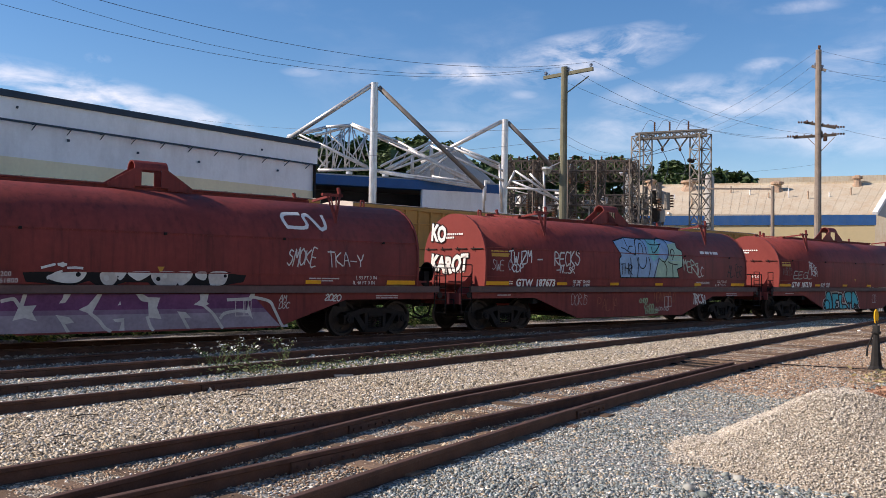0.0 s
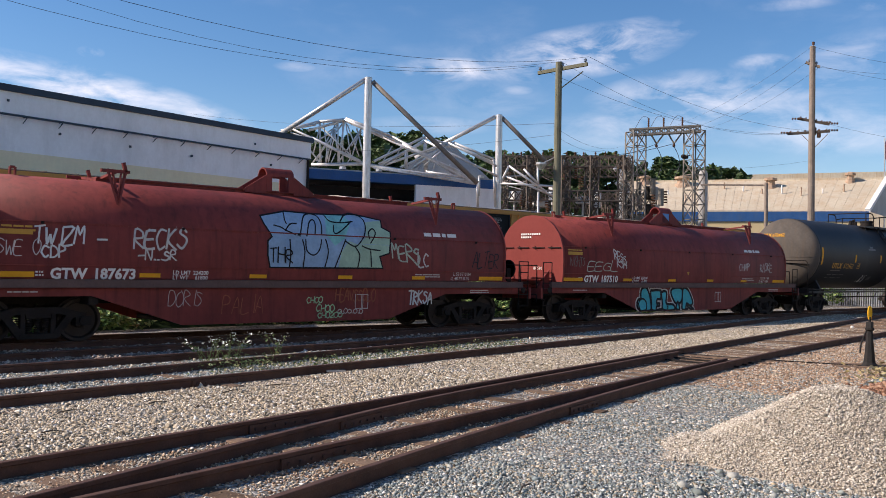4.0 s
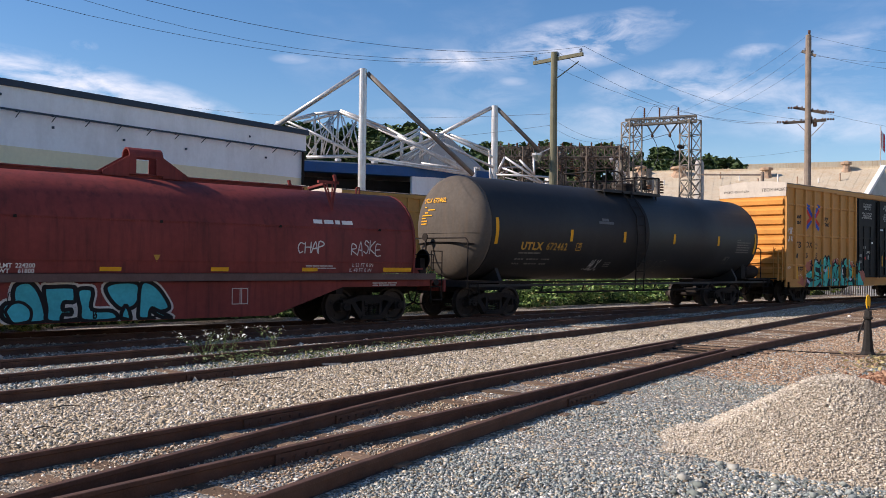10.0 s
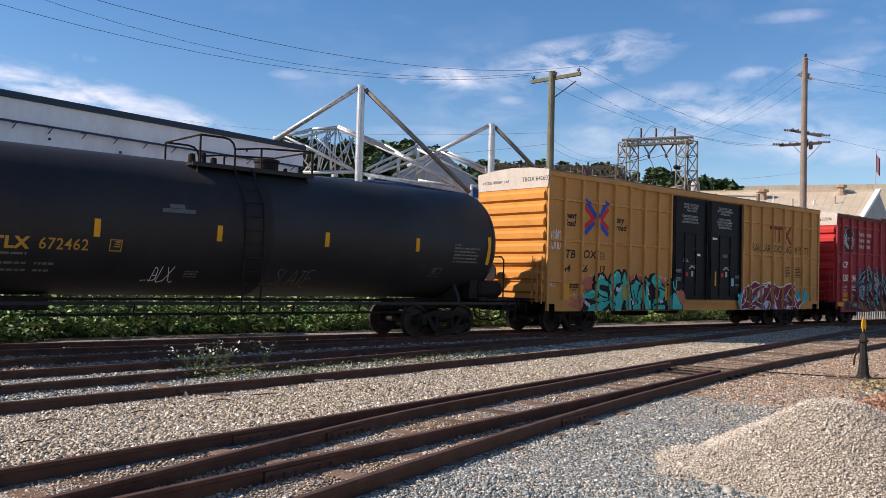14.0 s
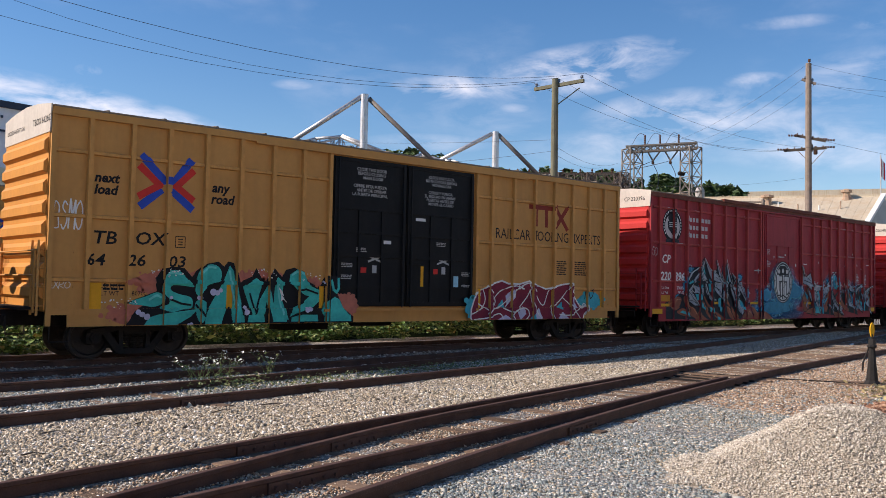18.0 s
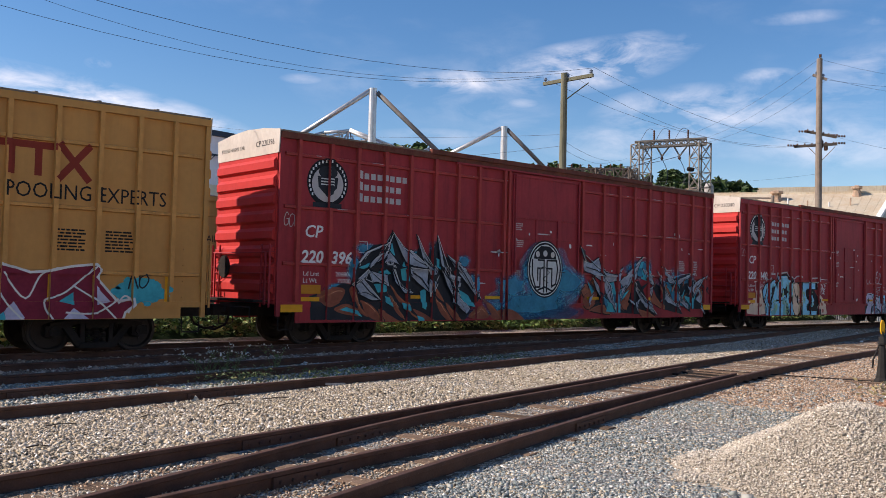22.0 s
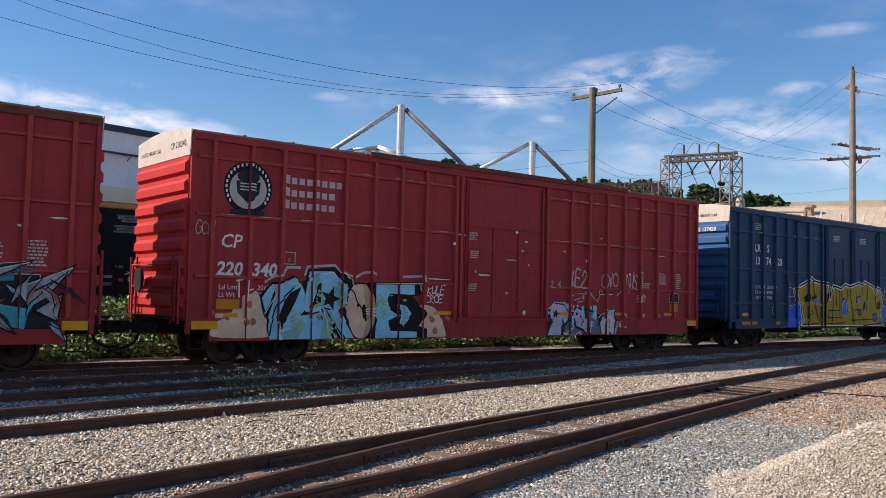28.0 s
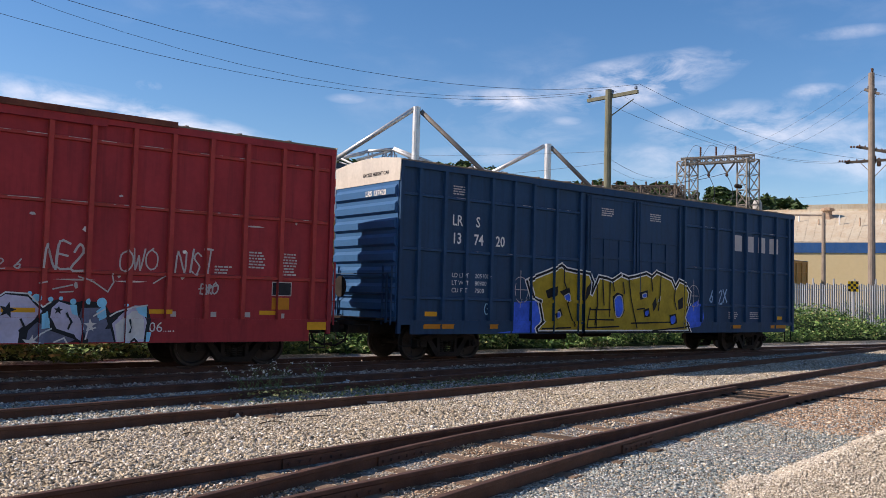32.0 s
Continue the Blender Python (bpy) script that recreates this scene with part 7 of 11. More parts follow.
spray(P_BLACK, [(1.68, 1.20), (2.10, 1.34), (2.41, 1.46), (2.36, 1.71), (2.52, 1.95), (2.77, 2.00), (3.03, 1.97), (3.21, 1.78), (3.30, 1.91), (3.50, 2.07), (3.84, 2.14), (3.98, 2.03), (4.07, 2.15), (4.22, 2.12), (4.35, 1.68), (4.70, 1.82), (4.80, 2.02), (4.96, 1.76), (5.05, 1.69), (5.25, 2.07), (5.49, 1.83), (5.60, 2.00), (5.84, 2.06), (6.08, 1.95), (6.25, 1.71), (6.50, 1.58), (6.74, 1.89), (6.99, 1.86), (7.00, 1.44), (7.18, 1.09), (7.50, 0.87), (7.49, 0.56), (5.57, 0.57), (3.82, 0.53), (3.44, 0.51), (3.34, 0.70), (2.88, 0.71), (2.75, 0.67), (1.70, 0.72), (1.93, 1.04), (2.11, 1.15)])
spray(P_TEAL, [(2.54, 1.61), (2.58, 1.82), (2.75, 1.92), (2.94, 1.89), (3.13, 1.70), (3.27, 1.56), (3.04, 1.58), (2.78, 1.59), (2.72, 1.50), (2.88, 1.41), (3.20, 1.32), (3.22, 1.10), (2.97, 1.06), (2.74, 1.01), (2.48, 1.10), (2.71, 1.23), (2.55, 1.40)], soft=True)
spray(P_TEAL, [(1.76, 1.20), (2.16, 1.34), (2.41, 1.43), (2.55, 1.37), (2.54, 1.20), (2.35, 1.12), (2.11, 1.15)], soft=True)
spray(P_TEAL, [(2.51, 0.97), (3.33, 1.07), (3.20, 0.91), (2.81, 0.69), (2.12, 0.71), (2.26, 0.90)])
spray(P_TEAL, [(3.31, 1.64), (3.37, 1.89), (3.56, 2.05), (3.77, 2.06), (3.91, 1.93), (3.89, 1.71), (3.67, 1.64), (3.49, 1.51), (3.38, 1.36), (3.30, 1.46)], soft=True)
spray(P_TEAL, [(3.96, 1.67), (4.12, 2.06), (4.22, 1.94), (4.32, 1.42), (4.49, 0.84), (4.20, 0.81), (4.10, 1.35), (3.90, 0.60), (3.49, 0.61), (3.51, 0.91)])
spray(P_TEAL, [(3.31, 1.22), (3.45, 1.27), (3.57, 1.10), (3.44, 0.76), (3.30, 1.01)], soft=True)
spray(P_TEAL, [(4.46, 1.58), (4.81, 1.79), (4.96, 1.69), (4.91, 1.29), (5.11, 1.62), (5.25, 1.09), (5.32, 1.69), (5.38, 1.83), (5.54, 1.70), (5.50, 1.29), (5.69, 0.81), (5.23, 0.80), (5.09, 1.23), (4.99, 0.80), (4.76, 0.81), (4.57, 1.29)])
spray(P_TEAL, [(5.69, 1.67), (5.72, 1.89), (5.92, 2.02), (6.13, 1.91), (6.25, 1.64), (6.60, 1.51), (6.68, 1.35), (6.35, 1.08), (6.03, 1.01), (5.72, 0.88), (5.79, 1.08), (6.10, 1.23), (6.26, 1.37), (6.02, 1.43), (5.84, 1.61)])
spray(P_TEAL, [(6.59, 1.02), (6.70, 1.22), (6.92, 1.37), (7.06, 1.30), (7.18, 1.09), (7.39, 0.90), (7.36, 0.79), (6.85, 0.80), (6.68, 0.91)])
spray(P_TEAL, [(6.82, 1.76), (6.88, 1.54), (6.97, 1.48), (7.03, 1.58), (7.02, 1.81)], 0.07)
for x0, x1 in ((4.21, 4.52), (4.59, 5.04), (5.23, 5.64), (5.75, 6.52), (6.69, 7.43)):
    spray(P_TEAL, [(x0, 0.76), (x1, 0.76), (x1 - 0.02, 0.92), (x0 + 0.03, 0.93)])
P_PALETURQ = flat_paint("light_turquoise_spray_paint", (0.155, 0.651, 0.589), vary=0.2)
for a, b, c in ([(2.61, 1.80), (2.75, 1.87), (2.92, 1.84)], [(3.39, 1.86), (3.58, 2.00), (3.76, 2.00)], [(5.78, 1.89), (5.94, 1.96), (6.10, 1.87)], [(4.12, 1.93), (4.18, 1.55), (4.28, 1.16)], [(2.25, 1.28), (2.40, 1.36), (2.50, 1.33)], [(5.38, 1.63), (5.43, 1.29), (5.54, 0.94)]):
    spray(P_PALETURQ, [a, b, c], 0.05, True)
for pts in ([(3.32, 1.16), (3.51, 0.91), (3.68, 1.41)], [(4.02, 0.71), (4.11, 1.10), (4.16, 0.77)], [(4.64, 1.42), (4.80, 0.96), (4.91, 1.42), (5.02, 1.69)], [(2.73, 1.28), (2.97, 1.19), (3.18, 1.16)], [(5.85, 1.50), (6.17, 1.54), (6.50, 1.44)], [(5.79, 0.89), (6.19, 1.00), (6.60, 0.94)]):
    spray(P_BLACK, pts, 0.045)
dots(P_MAUVE, ((1.99, 1.01, 0.06), (2.19, 0.91, 0.07), (2.08, 0.96, 0.06), (3.38, 1.32, 0.05), (3.72, 1.45, 0.08), (3.82, 1.43, 0.06), (3.90, 1.49, 0.05), (4.51, 1.10, 0.05), (4.55, 0.99, 0.07), (6.19, 1.04, 0.07), (6.28, 1.06, 0.06), (6.66, 1.72, 0.04), (2.73, 1.32, 0.04), (3.89, 0.61, 0.05), (3.14, 0.71, 0.05), (3.20, 0.74, 0.04)))
spray(P_WHITE, [(5.39, 1.59), (5.50, 1.48), (5.55, 1.36), (5.48, 1.40), (5.63, 1.21), (5.53, 1.29), (5.46, 1.24), (5.47, 1.37)], name="graffiti_spark")
for cx, cz, n, sd in ((2.6, 1.85, 26, 11), (1.6, 1.2, 24, 12), (5.0, 1.9, 14, 13), (6.3, 1.82, 10, 14)):
    speckle(Y_CAR, P_WHITE, SIDE, YR, cx, cz, 0.38, 0.12, n, sd, 0.008, 0.02, 0.03)
# maroon piece at the trailing end
for cx, cz, rx, rz, n, sd in ((11.75, 1.1, 0.45, 0.35, 22, 21), (17.0, 1.3, 0.6, 0.3, 24, 22), (13.2, 0.95, 0.5, 0.2, 10, 23)):
    speckle(Y_CAR, P_CYAN, SIDE, YR, cx, cz, rx, rz, n * 2, sd, 0.02, 0.08)
spray, bubble, dots = sprayer(Y_CAR, SIDE, YR, 0.006)
WILD = [(11.57, 1.04), (11.70, 1.36), (11.88, 1.53), (12.16, 1.63), (12.45, 1.75), (12.92, 1.87), (13.19, 1.79), (13.67, 1.78), (14.12, 1.88), (14.26, 1.79), (14.49, 1.74), (14.76, 1.65), (15.08, 1.68), (15.58, 1.79), (16.02, 1.84), (16.14, 1.74), (16.04, 1.58), (16.50, 1.08), (16.81, 1.14), (16.84, 1.01), (16.66, 0.85), (16.59, 0.63), (15.47, 0.62), (15.33, 0.55), (11.70, 0.58), (11.56, 0.79)]
spray(P_MAROON, WILD)
spray(P_WHITE, WILD + WILD[:1], 0.05)
for pts in ([(13.08, 1.43), (13.37, 1.62), (13.50, 1.47), (13.14, 1.13)], [(12.55, 0.64), (13.08, 0.87), (13.61, 0.62)], [(13.59, 0.94), (13.82, 1.12), (13.96, 0.89), (13.71, 0.70)], [(14.30, 0.89), (14.48, 1.08), (14.70, 0.76), (14.39, 0.59)], [(11.91, 1.47), (12.09, 1.52), (12.01, 1.25)], [(15.33, 0.62), (15.61, 0.95), (15.94, 0.72)], [(16.03, 1.41), (16.35, 1.08), (16.05, 1.01)]):
    spray(P_MAUVE, pts)
for pts in ([(12.73, 1.11), (12.94, 1.32), (13.04, 1.07)], [(14.10, 0.70), (14.29, 0.89), (14.39, 0.61)], [(15.32, 1.08), (15.60, 1.27), (15.61, 1.01)]):
    spray(P_CYAN, pts)
for pts in ([(11.72, 1.47), (11.88, 1.51), (11.92, 1.24), (12.34, 1.01)], [(12.16, 1.59), (12.24, 1.31), (12.08, 1.07), (11.57, 0.90)], [(11.67, 0.74), (12.31, 0.78), (12.84, 0.90), (13.04, 0.58)], [(12.47, 1.18), (12.81, 1.54), (13.42, 1.73), (13.83, 1.63)], [(12.53, 1.04), (12.95, 1.17), (13.67, 1.73)], [(13.07, 1.11), (13.55, 1.60), (14.12, 1.82), (14.08, 1.51), (13.72, 1.14), (13.46, 0.94), (12.95, 1.06)],
            [(13.59, 0.61), (13.33, 0.87), (13.83, 1.07), (14.09, 0.86), (13.72, 0.57)], [(14.13, 1.76), (14.21, 1.26), (14.49, 0.89), (14.86, 0.56)], [(14.28, 1.64), (14.70, 1.14), (15.01, 1.65), (15.58, 1.78)], [(15.33, 0.55), (15.03, 1.06), (15.45, 1.27), (16.02, 1.79)], [(15.59, 1.40), (16.12, 1.06), (16.54, 0.65)], [(15.47, 0.86), (16.05, 0.85), (16.50, 1.13)], [(16.50, 1.05), (16.65, 1.20), (16.81, 1.06), (16.72, 0.85)], [(12.40, 1.60), (12.64, 1.25), (12.36, 0.90)]):
    spray(P_WHITE, pts, 0.036, True)
tag("NO", 16.72, 1.35, 0.28, P_CHARCOAL, Y_CAR, SIDE, 3, 0.03, posts=YR)
tag("BSMO", 0.22, 2.68, 0.55, P_WHITE, Y_CAR, SIDE, 8, 0.028, 0.05, 0.26)
tag("AXRO", 0.15, 1.5, 0.14, P_WHITE, Y_CAR, SIDE, 10, 0.012, 0.1, 0.8)
def shield(car, x, z):
    """The round railway emblem, as plain rings and shapes."""
    bm = bmesh.new()
    disc(bm, x, z, 0.60, 0.60, 36)
    paint("round_emblem", bm, P_BLACK, car, SIDE, 0.005, ribs_of(RP), PROUD)
    bm = bmesh.new()
    disc(bm, x, z - 0.04, 0.46, 0.44, 32)
    paint("round_emblem", bm, P_GREY, car, SIDE, 0.007, ribs_of(RP), PROUD)
    bm = bmesh.new()
    for i in range(22):
        a = math.radians(215 - i * 250 / 21)
        rect(bm, x + 0.53 * math.cos(a) - 0.025, x + 0.53 * math.cos(a) + 0.02, z + 0.53 * math.sin(a) - 0.035, z + 0.53 * math.sin(a) + 0.035)
    paint("round_emblem", bm, P_WHITE, car, SIDE, 0.009, ribs_of(RP), PROUD)
    bm = bmesh.new()
    disc(bm, x, z + 0.26, 0.28, 0.16, 18)
    poly(bm, ((x - 0.3, z + 0.15), (x + 0.3, z + 0.15), (x + 0.27, z - 0.12), (x, z - 0.35), (x - 0.27, z - 0.12)))
    disc(bm, x, z - 0.16, 0.16, 0.16, 7)
    rect(bm, x - 0.42, x + 0.42, z - 0.62, z - 0.5)
    paint("round_emblem", bm, P_CHARCOAL, car, SIDE, 0.009, ribs_of(RP), PROUD)
    bm = bmesh.new()
    for i in range(3):
        rect(bm, x - 0.2, x + 0.2, z + 0.08 - i * 0.07, z + 0.11 - i * 0.07)
    paint("round_emblem", bm, P_SILVER, car, SIDE, 0.011, ribs_of(RP), PROUD)


M_RUSTEAVE = mat("rusty_eave", (0.15, 0.045, 0.03), 0.7, vary=0.4, scale=3, fine=25, bump=0.1, dirt=(0.20, 0.09, 0.045), dirt_amount=0.6)


def red_car(label, number, w1, w2, eave=None):
    car = box_car(label, M_CPRED, M_REDEND, RP, (7.74, 10.86), (4.62, 3.36, 2.0), None, True, eave, M_CPPOST, low=0.575)
    R = dict(posts=ribs_of(RP), proud=PROUD)
    bm = bmesh.new()
    box(bm, 4.6, 14.5, -1.68, -1.56, 5.10, 5.225)
    part("door_header", bm, M_RUSTEAVE, car)
    shield(car, 1.38, 4.02)
    # the owner's name as plain bars of its size
    for n, z, first in ((8, 4.22, 1.35), (7, 3.93, 1.35), (7, 3.64, 1.35)):
        mark_bars(n, 2.28, z, 0.15, 0.205, P_GREY, car, SIDE, first=first, **R)
    lettered("CP", 0.74, 2.66, 0.42, P_WHITE, car, SIDE, bold=0.006, shear=0.18, **R)
    lettered(number[:3], 0.66, 2.04, 0.42, P_WHITE, car, SIDE, bold=0.012, shear=0.18, **R)
    lettered(number[3:], 1.52, 2.04, 0.42, P_WHITE, car, SIDE, bold=0.012, shear=0.18, **R)
    lettered("Ld Lmt", 0.74, 1.72, 0.16, P_WHITE, car, SIDE, **R)
    lettered("Lt Wt", 0.74, 1.55, 0.16, P_WHITE, car, SIDE, **R)
    lettered(w1, 1.68, 1.72, 0.16, P_WHITE, car, SIDE, **R)
    lettered(w2, 1.74, 1.55, 0.16, P_WHITE, car, SIDE, **R)
    end_lettering(car, "CP " + number)
    strips(car, ((4.0, 4.6), (6.8, 7.4), (11.3, 11.9), (14.1, 14.6), (16.6, 17.0)), 1.18, 1.27, SIDE, posts=ribs_of(RP), proud=PROUD)
    strips(car, ((0.12, 0.72), (17.8, 18.3)), 0.84, 1.02, -1.58)
    strips(car, ((0.02, 0.10), (18.32, 18.40)), 1.3, 2.3, -1.575)
    strips(car, ((0.70, 1.25),), 1.28, 1.50, SIDE, P_ORANGE, name="orange_label")
    strips(car, ((0.70, 1.22),), 1.10, 1.20, SIDE, P_YELLOW, name="yellow_label")
    for i, (x, z, n) in enumerate(((16.3, 2.55, 6), (15.5, 2.2, 4), (17.1, 2.55, 8))):
        bars(x, z, 0.4, 0.035, n, P_GREY, car, SIDE, 0.005, 40 + i)
    for x, z, w, h, m in ((16.89, 1.61, 0.50, 0.32, P_GREY), (16.91, 1.63, 0.46, 0.28, P_CHARCOAL), (16.90, 1.30, 0.44, 0.27, P_ORANGE), (14.55, 1.12, 0.13, 0.11, P_GREY), (15.45, 1.12, 0.13, 0.11, P_GREY), (16.25, 1.12, 0.13, 0.11, P_GREY), (17.1, 1.10, 0.13, 0.11, P_GREY)):
        bm = bmesh.new()
        rect(bm, x, x + w, z, z + h)
        paint("data_plate", bm, m, car, SIDE, 0.005 if m != P_CHARCOAL else 0.007, ribs_of(RP))
    bm = bmesh.new()
    stroke(bm, [(2.35, 2.34), (2.35, 2.62), (2.63, 2.62), (2.63, 2.34), (2.35, 2.34)], 0.02)
    paint("plate_box", bm, P_GREY, car, SIDE, 0.005)
    lettered("F", 2.45, 2.38, 0.14, P_GREY, car, SIDE)
    for i, (x, z) in enumerate(((7.95, 3.4), (7.95, 2.0), (8.0, 2.9))):
        bars(x, z, 0.3, 0.03, 4, P_GREY, car, -1.586, 0.006, 60 + i)
    tag("GON", 0.16, 2.9, 0.3, P_GREY, car, SIDE, int(number[-2:]), 0.014, 0.1, 0.5)
    return car


R_CAR = couple(red_car("dark red steel box car with blue spiky graffiti on its side", "220396", "206800", "79200", M_RUSTEAVE), 89.09)
RR = ribs_of(RP) + [("x", 7.6, 11.0, 0.145)]


def haze(car, paints, cx, cz, rx, rz, seed, posts):
    """Thin coats of overspray, each smaller and denser than the last."""
    rnd = random.Random(seed)
    wob = [rnd.uniform(0.8, 1.15) for i in range(14)]
    for c, m in enumerate(paints):
        k = 1.18 - 0.2 * c
        pts = [(cx + rx * k * wob[i] * math.cos(i * math.pi / 7), cz + rz * k * wob[i] * math.sin(i * math.pi / 7)) for i in range(14)]
        bm = bmesh.new()
        poly(bm, curvy(pts, True))
        bmesh.ops.triangulate(bm, faces=bm.faces[:])
        tagged(paint("graffiti_overspray", bm, m, car, SIDE, 0.003 + 0.0008 * c + 0.00003 * (seed % 20), posts), kind="stuff")


def thin_paint(name, c, alpha):
    m = flat_paint(name, c, vary=0.35)
    m.node_tree.nodes["Principled BSDF"].inputs["Alpha"].default_value = alpha
    return m


SKY_COATS = [thin_paint("blue_overspray_%s" % w, (0.06, 0.33, 0.47), a) for w, a in (("thin", 0.25), ("medium", 0.4), ("dense", 0.6))]
DEEP_COATS = [thin_paint("deep_blue_overspray_%s" % w, (0.03, 0.12, 0.22), a) for w, a in (("thin", 0.3), ("dense", 0.5))]
for cx, cz, rx, rz, n, sd in ((2.61, 2.43, 0.32, 0.13, 26, 1), (2.26, 1.91, 0.21, 0.29, 34, 2), (3.45, 2.39, 0.16, 0.19, 20, 3), (4.31, 2.34, 0.19, 0.14, 18, 4), (4.87, 2.36, 0.18, 0.27, 24, 5), (5.96, 2.23, 0.19, 0.15, 16, 6), (6.35, 1.60, 0.20, 0.26, 22, 7), (7.79, 1.57, 0.46, 0.29, 34, 8), (9.91, 1.75, 1.04, 0.36, 60, 9), (8.56, 1.99, 0.32, 0.27, 22, 10), (8.59, 1.03, 1.29, 0.30, 90, 11), (13.99, 2.24, 0.57, 0.29, 30, 12), (1.71, 1.45, 0.30, 0.09, 18, 13), (12.55, 1.12, 0.61, 0.28, 30, 14), (16.33, 1.55, 0.98, 0.51, 40, 15)):
    haze(R_CAR, SKY_COATS, cx, cz, rx * 1.15, rz * 1.15, sd, RR)
haze(R_CAR, SKY_COATS, 9.15, 1.7, 1.0, 1.0, 17, RR)
haze(R_CAR, SKY_COATS[:2], 10.1, 1.5, 0.75, 0.55, 4, RR)
haze(R_CAR, SKY_COATS[:2], 7.8, 1.0, 1.0, 0.42, 18, RR)
haze(R_CAR, DEEP_COATS, 9.0, 0.78, 1.9, 0.22, 16, RR)
haze(R_CAR, DEEP_COATS, 4.2, 0.75, 2.6, 0.2, 19, RR)
spray, bubble, dots = sprayer(R_CAR, SIDE, RR, 0.006)


def crease(pts):
    """A dark and a pale line along the middle of a blade."""
    cx, cz = sum(q[0] for q in pts) / len(pts), sum(q[1] for q in pts) / len(pts)
    far_ = max(pts, key=lambda q: math.hypot(q[0] - cx, q[1] - cz))
    other = pts[(pts.index(far_) + len(pts) // 2) % len(pts)]
    spray(P_CHARCOAL, [far_, (cx + 0.03, cz - 0.03), other], 0.022, True)
    spray(P_OVAL, [(far_[0] * 0.85 + cx * 0.15, far_[1] * 0.85 + cz * 0.15), (cx - 0.02, cz + 0.04), (other[0] * 0.6 + cx * 0.4, other[1] * 0.6 + cz * 0.4)], 0.012, True)


spray(P_CHARCOAL, [(2.14, 1.52), (2.26, 1.96), (2.56, 2.31), (2.82, 2.55), (3.21, 2.61), (3.39, 2.90), (3.79, 2.49), (4.22, 2.33), (4.35, 2.60), (4.22, 2.84), (4.65, 2.29), (4.93, 2.88), (5.22, 2.38), (5.48, 2.27), (6.17, 1.92), (6.51, 1.20), (6.24, 0.90), (5.98, 0.50), (3.35, 0.54), (3.12, 0.63), (0.97, 0.65), (0.94, 1.23), (1.52, 1.37), (1.91, 1.57)])
for pts in ([(1.14, 1.23), (1.52, 1.43), (1.87, 1.44), (1.98, 1.33), (1.81, 1.08), (1.44, 0.96)], [(2.11, 1.35), (2.23, 1.46), (2.35, 1.08), (2.70, 0.72), (2.41, 0.85)], [(2.45, 1.13), (2.89, 0.93), (3.15, 0.59), (2.68, 0.73)], [(3.30, 1.37), (3.51, 1.02), (3.90, 0.63), (3.57, 0.84)], [(3.00, 0.91), (3.40, 0.74), (3.75, 0.54), (3.24, 0.59)], [(3.82, 0.93), (4.28, 0.65), (4.56, 0.54), (4.10, 0.81)], [(4.15, 0.91), (4.65, 0.73), (4.91, 0.53), (4.43, 0.67)],
            [(4.85, 1.27), (5.30, 0.90), (5.58, 0.51), (5.15, 0.76)], [(5.27, 1.09), (5.76, 0.72), (5.98, 0.50), (5.55, 0.66)], [(6.15, 0.69), (6.63, 1.00), (6.96, 0.69), (6.64, 0.62)], [(6.74, 1.16), (7.21, 0.90), (7.55, 0.53), (7.07, 0.74)], [(1.64, 0.91), (2.04, 1.04), (2.47, 0.75), (1.95, 0.78)], [(3.38, 1.54), (3.67, 1.26), (4.03, 1.00), (3.73, 1.05)], [(4.74, 1.63), (5.00, 1.45), (5.27, 1.09), (4.94, 1.29)], [(7.00, 0.71), (7.66, 0.90), (8.29, 0.56), (7.53, 0.50)]):
    spray(P_BROWN, pts, soft=True)
for pts in ([(1.23, 1.18), (1.57, 1.32), (1.88, 1.37)], [(2.18, 1.35), (2.33, 1.04), (2.57, 0.80)], [(2.52, 1.08), (2.87, 0.89), (3.08, 0.65)], [(3.39, 1.25), (3.56, 0.99), (3.83, 0.70)], [(3.94, 0.87), (4.26, 0.69), (4.46, 0.57)], [(4.95, 1.17), (5.25, 0.88), (5.50, 0.56)], [(5.40, 0.97), (5.71, 0.70), (5.90, 0.55)], [(6.25, 0.70), (6.63, 0.93), (6.87, 0.72)], [(6.86, 1.06), (7.18, 0.87), (7.46, 0.58)], [(4.76, 1.57), (5.00, 1.37), (5.22, 1.13)], [(3.45, 1.46), (3.69, 1.21), (3.96, 1.04)], [(1.74, 0.88), (2.04, 0.99), (2.36, 0.78)]):
    spray(P_RUST, pts, 0.035, True)
P_EMBER = flat_paint("pale_orange_spray_paint", (0.651, 0.31, 0.171), vary=0.3)
for pts in ([(2.21, 1.33), (2.28, 1.16), (2.39, 1.00)], [(3.44, 1.23), (3.54, 1.07), (3.65, 0.93)], [(4.98, 1.15), (5.14, 0.98), (5.28, 0.83)], [(1.57, 1.30), (1.74, 1.36), (1.88, 1.35)], [(6.36, 0.75), (6.63, 0.90), (6.78, 0.80)], [(2.56, 1.07), (2.76, 0.96), (2.89, 0.84)]):
    spray(P_EMBER, pts, 0.016, True)
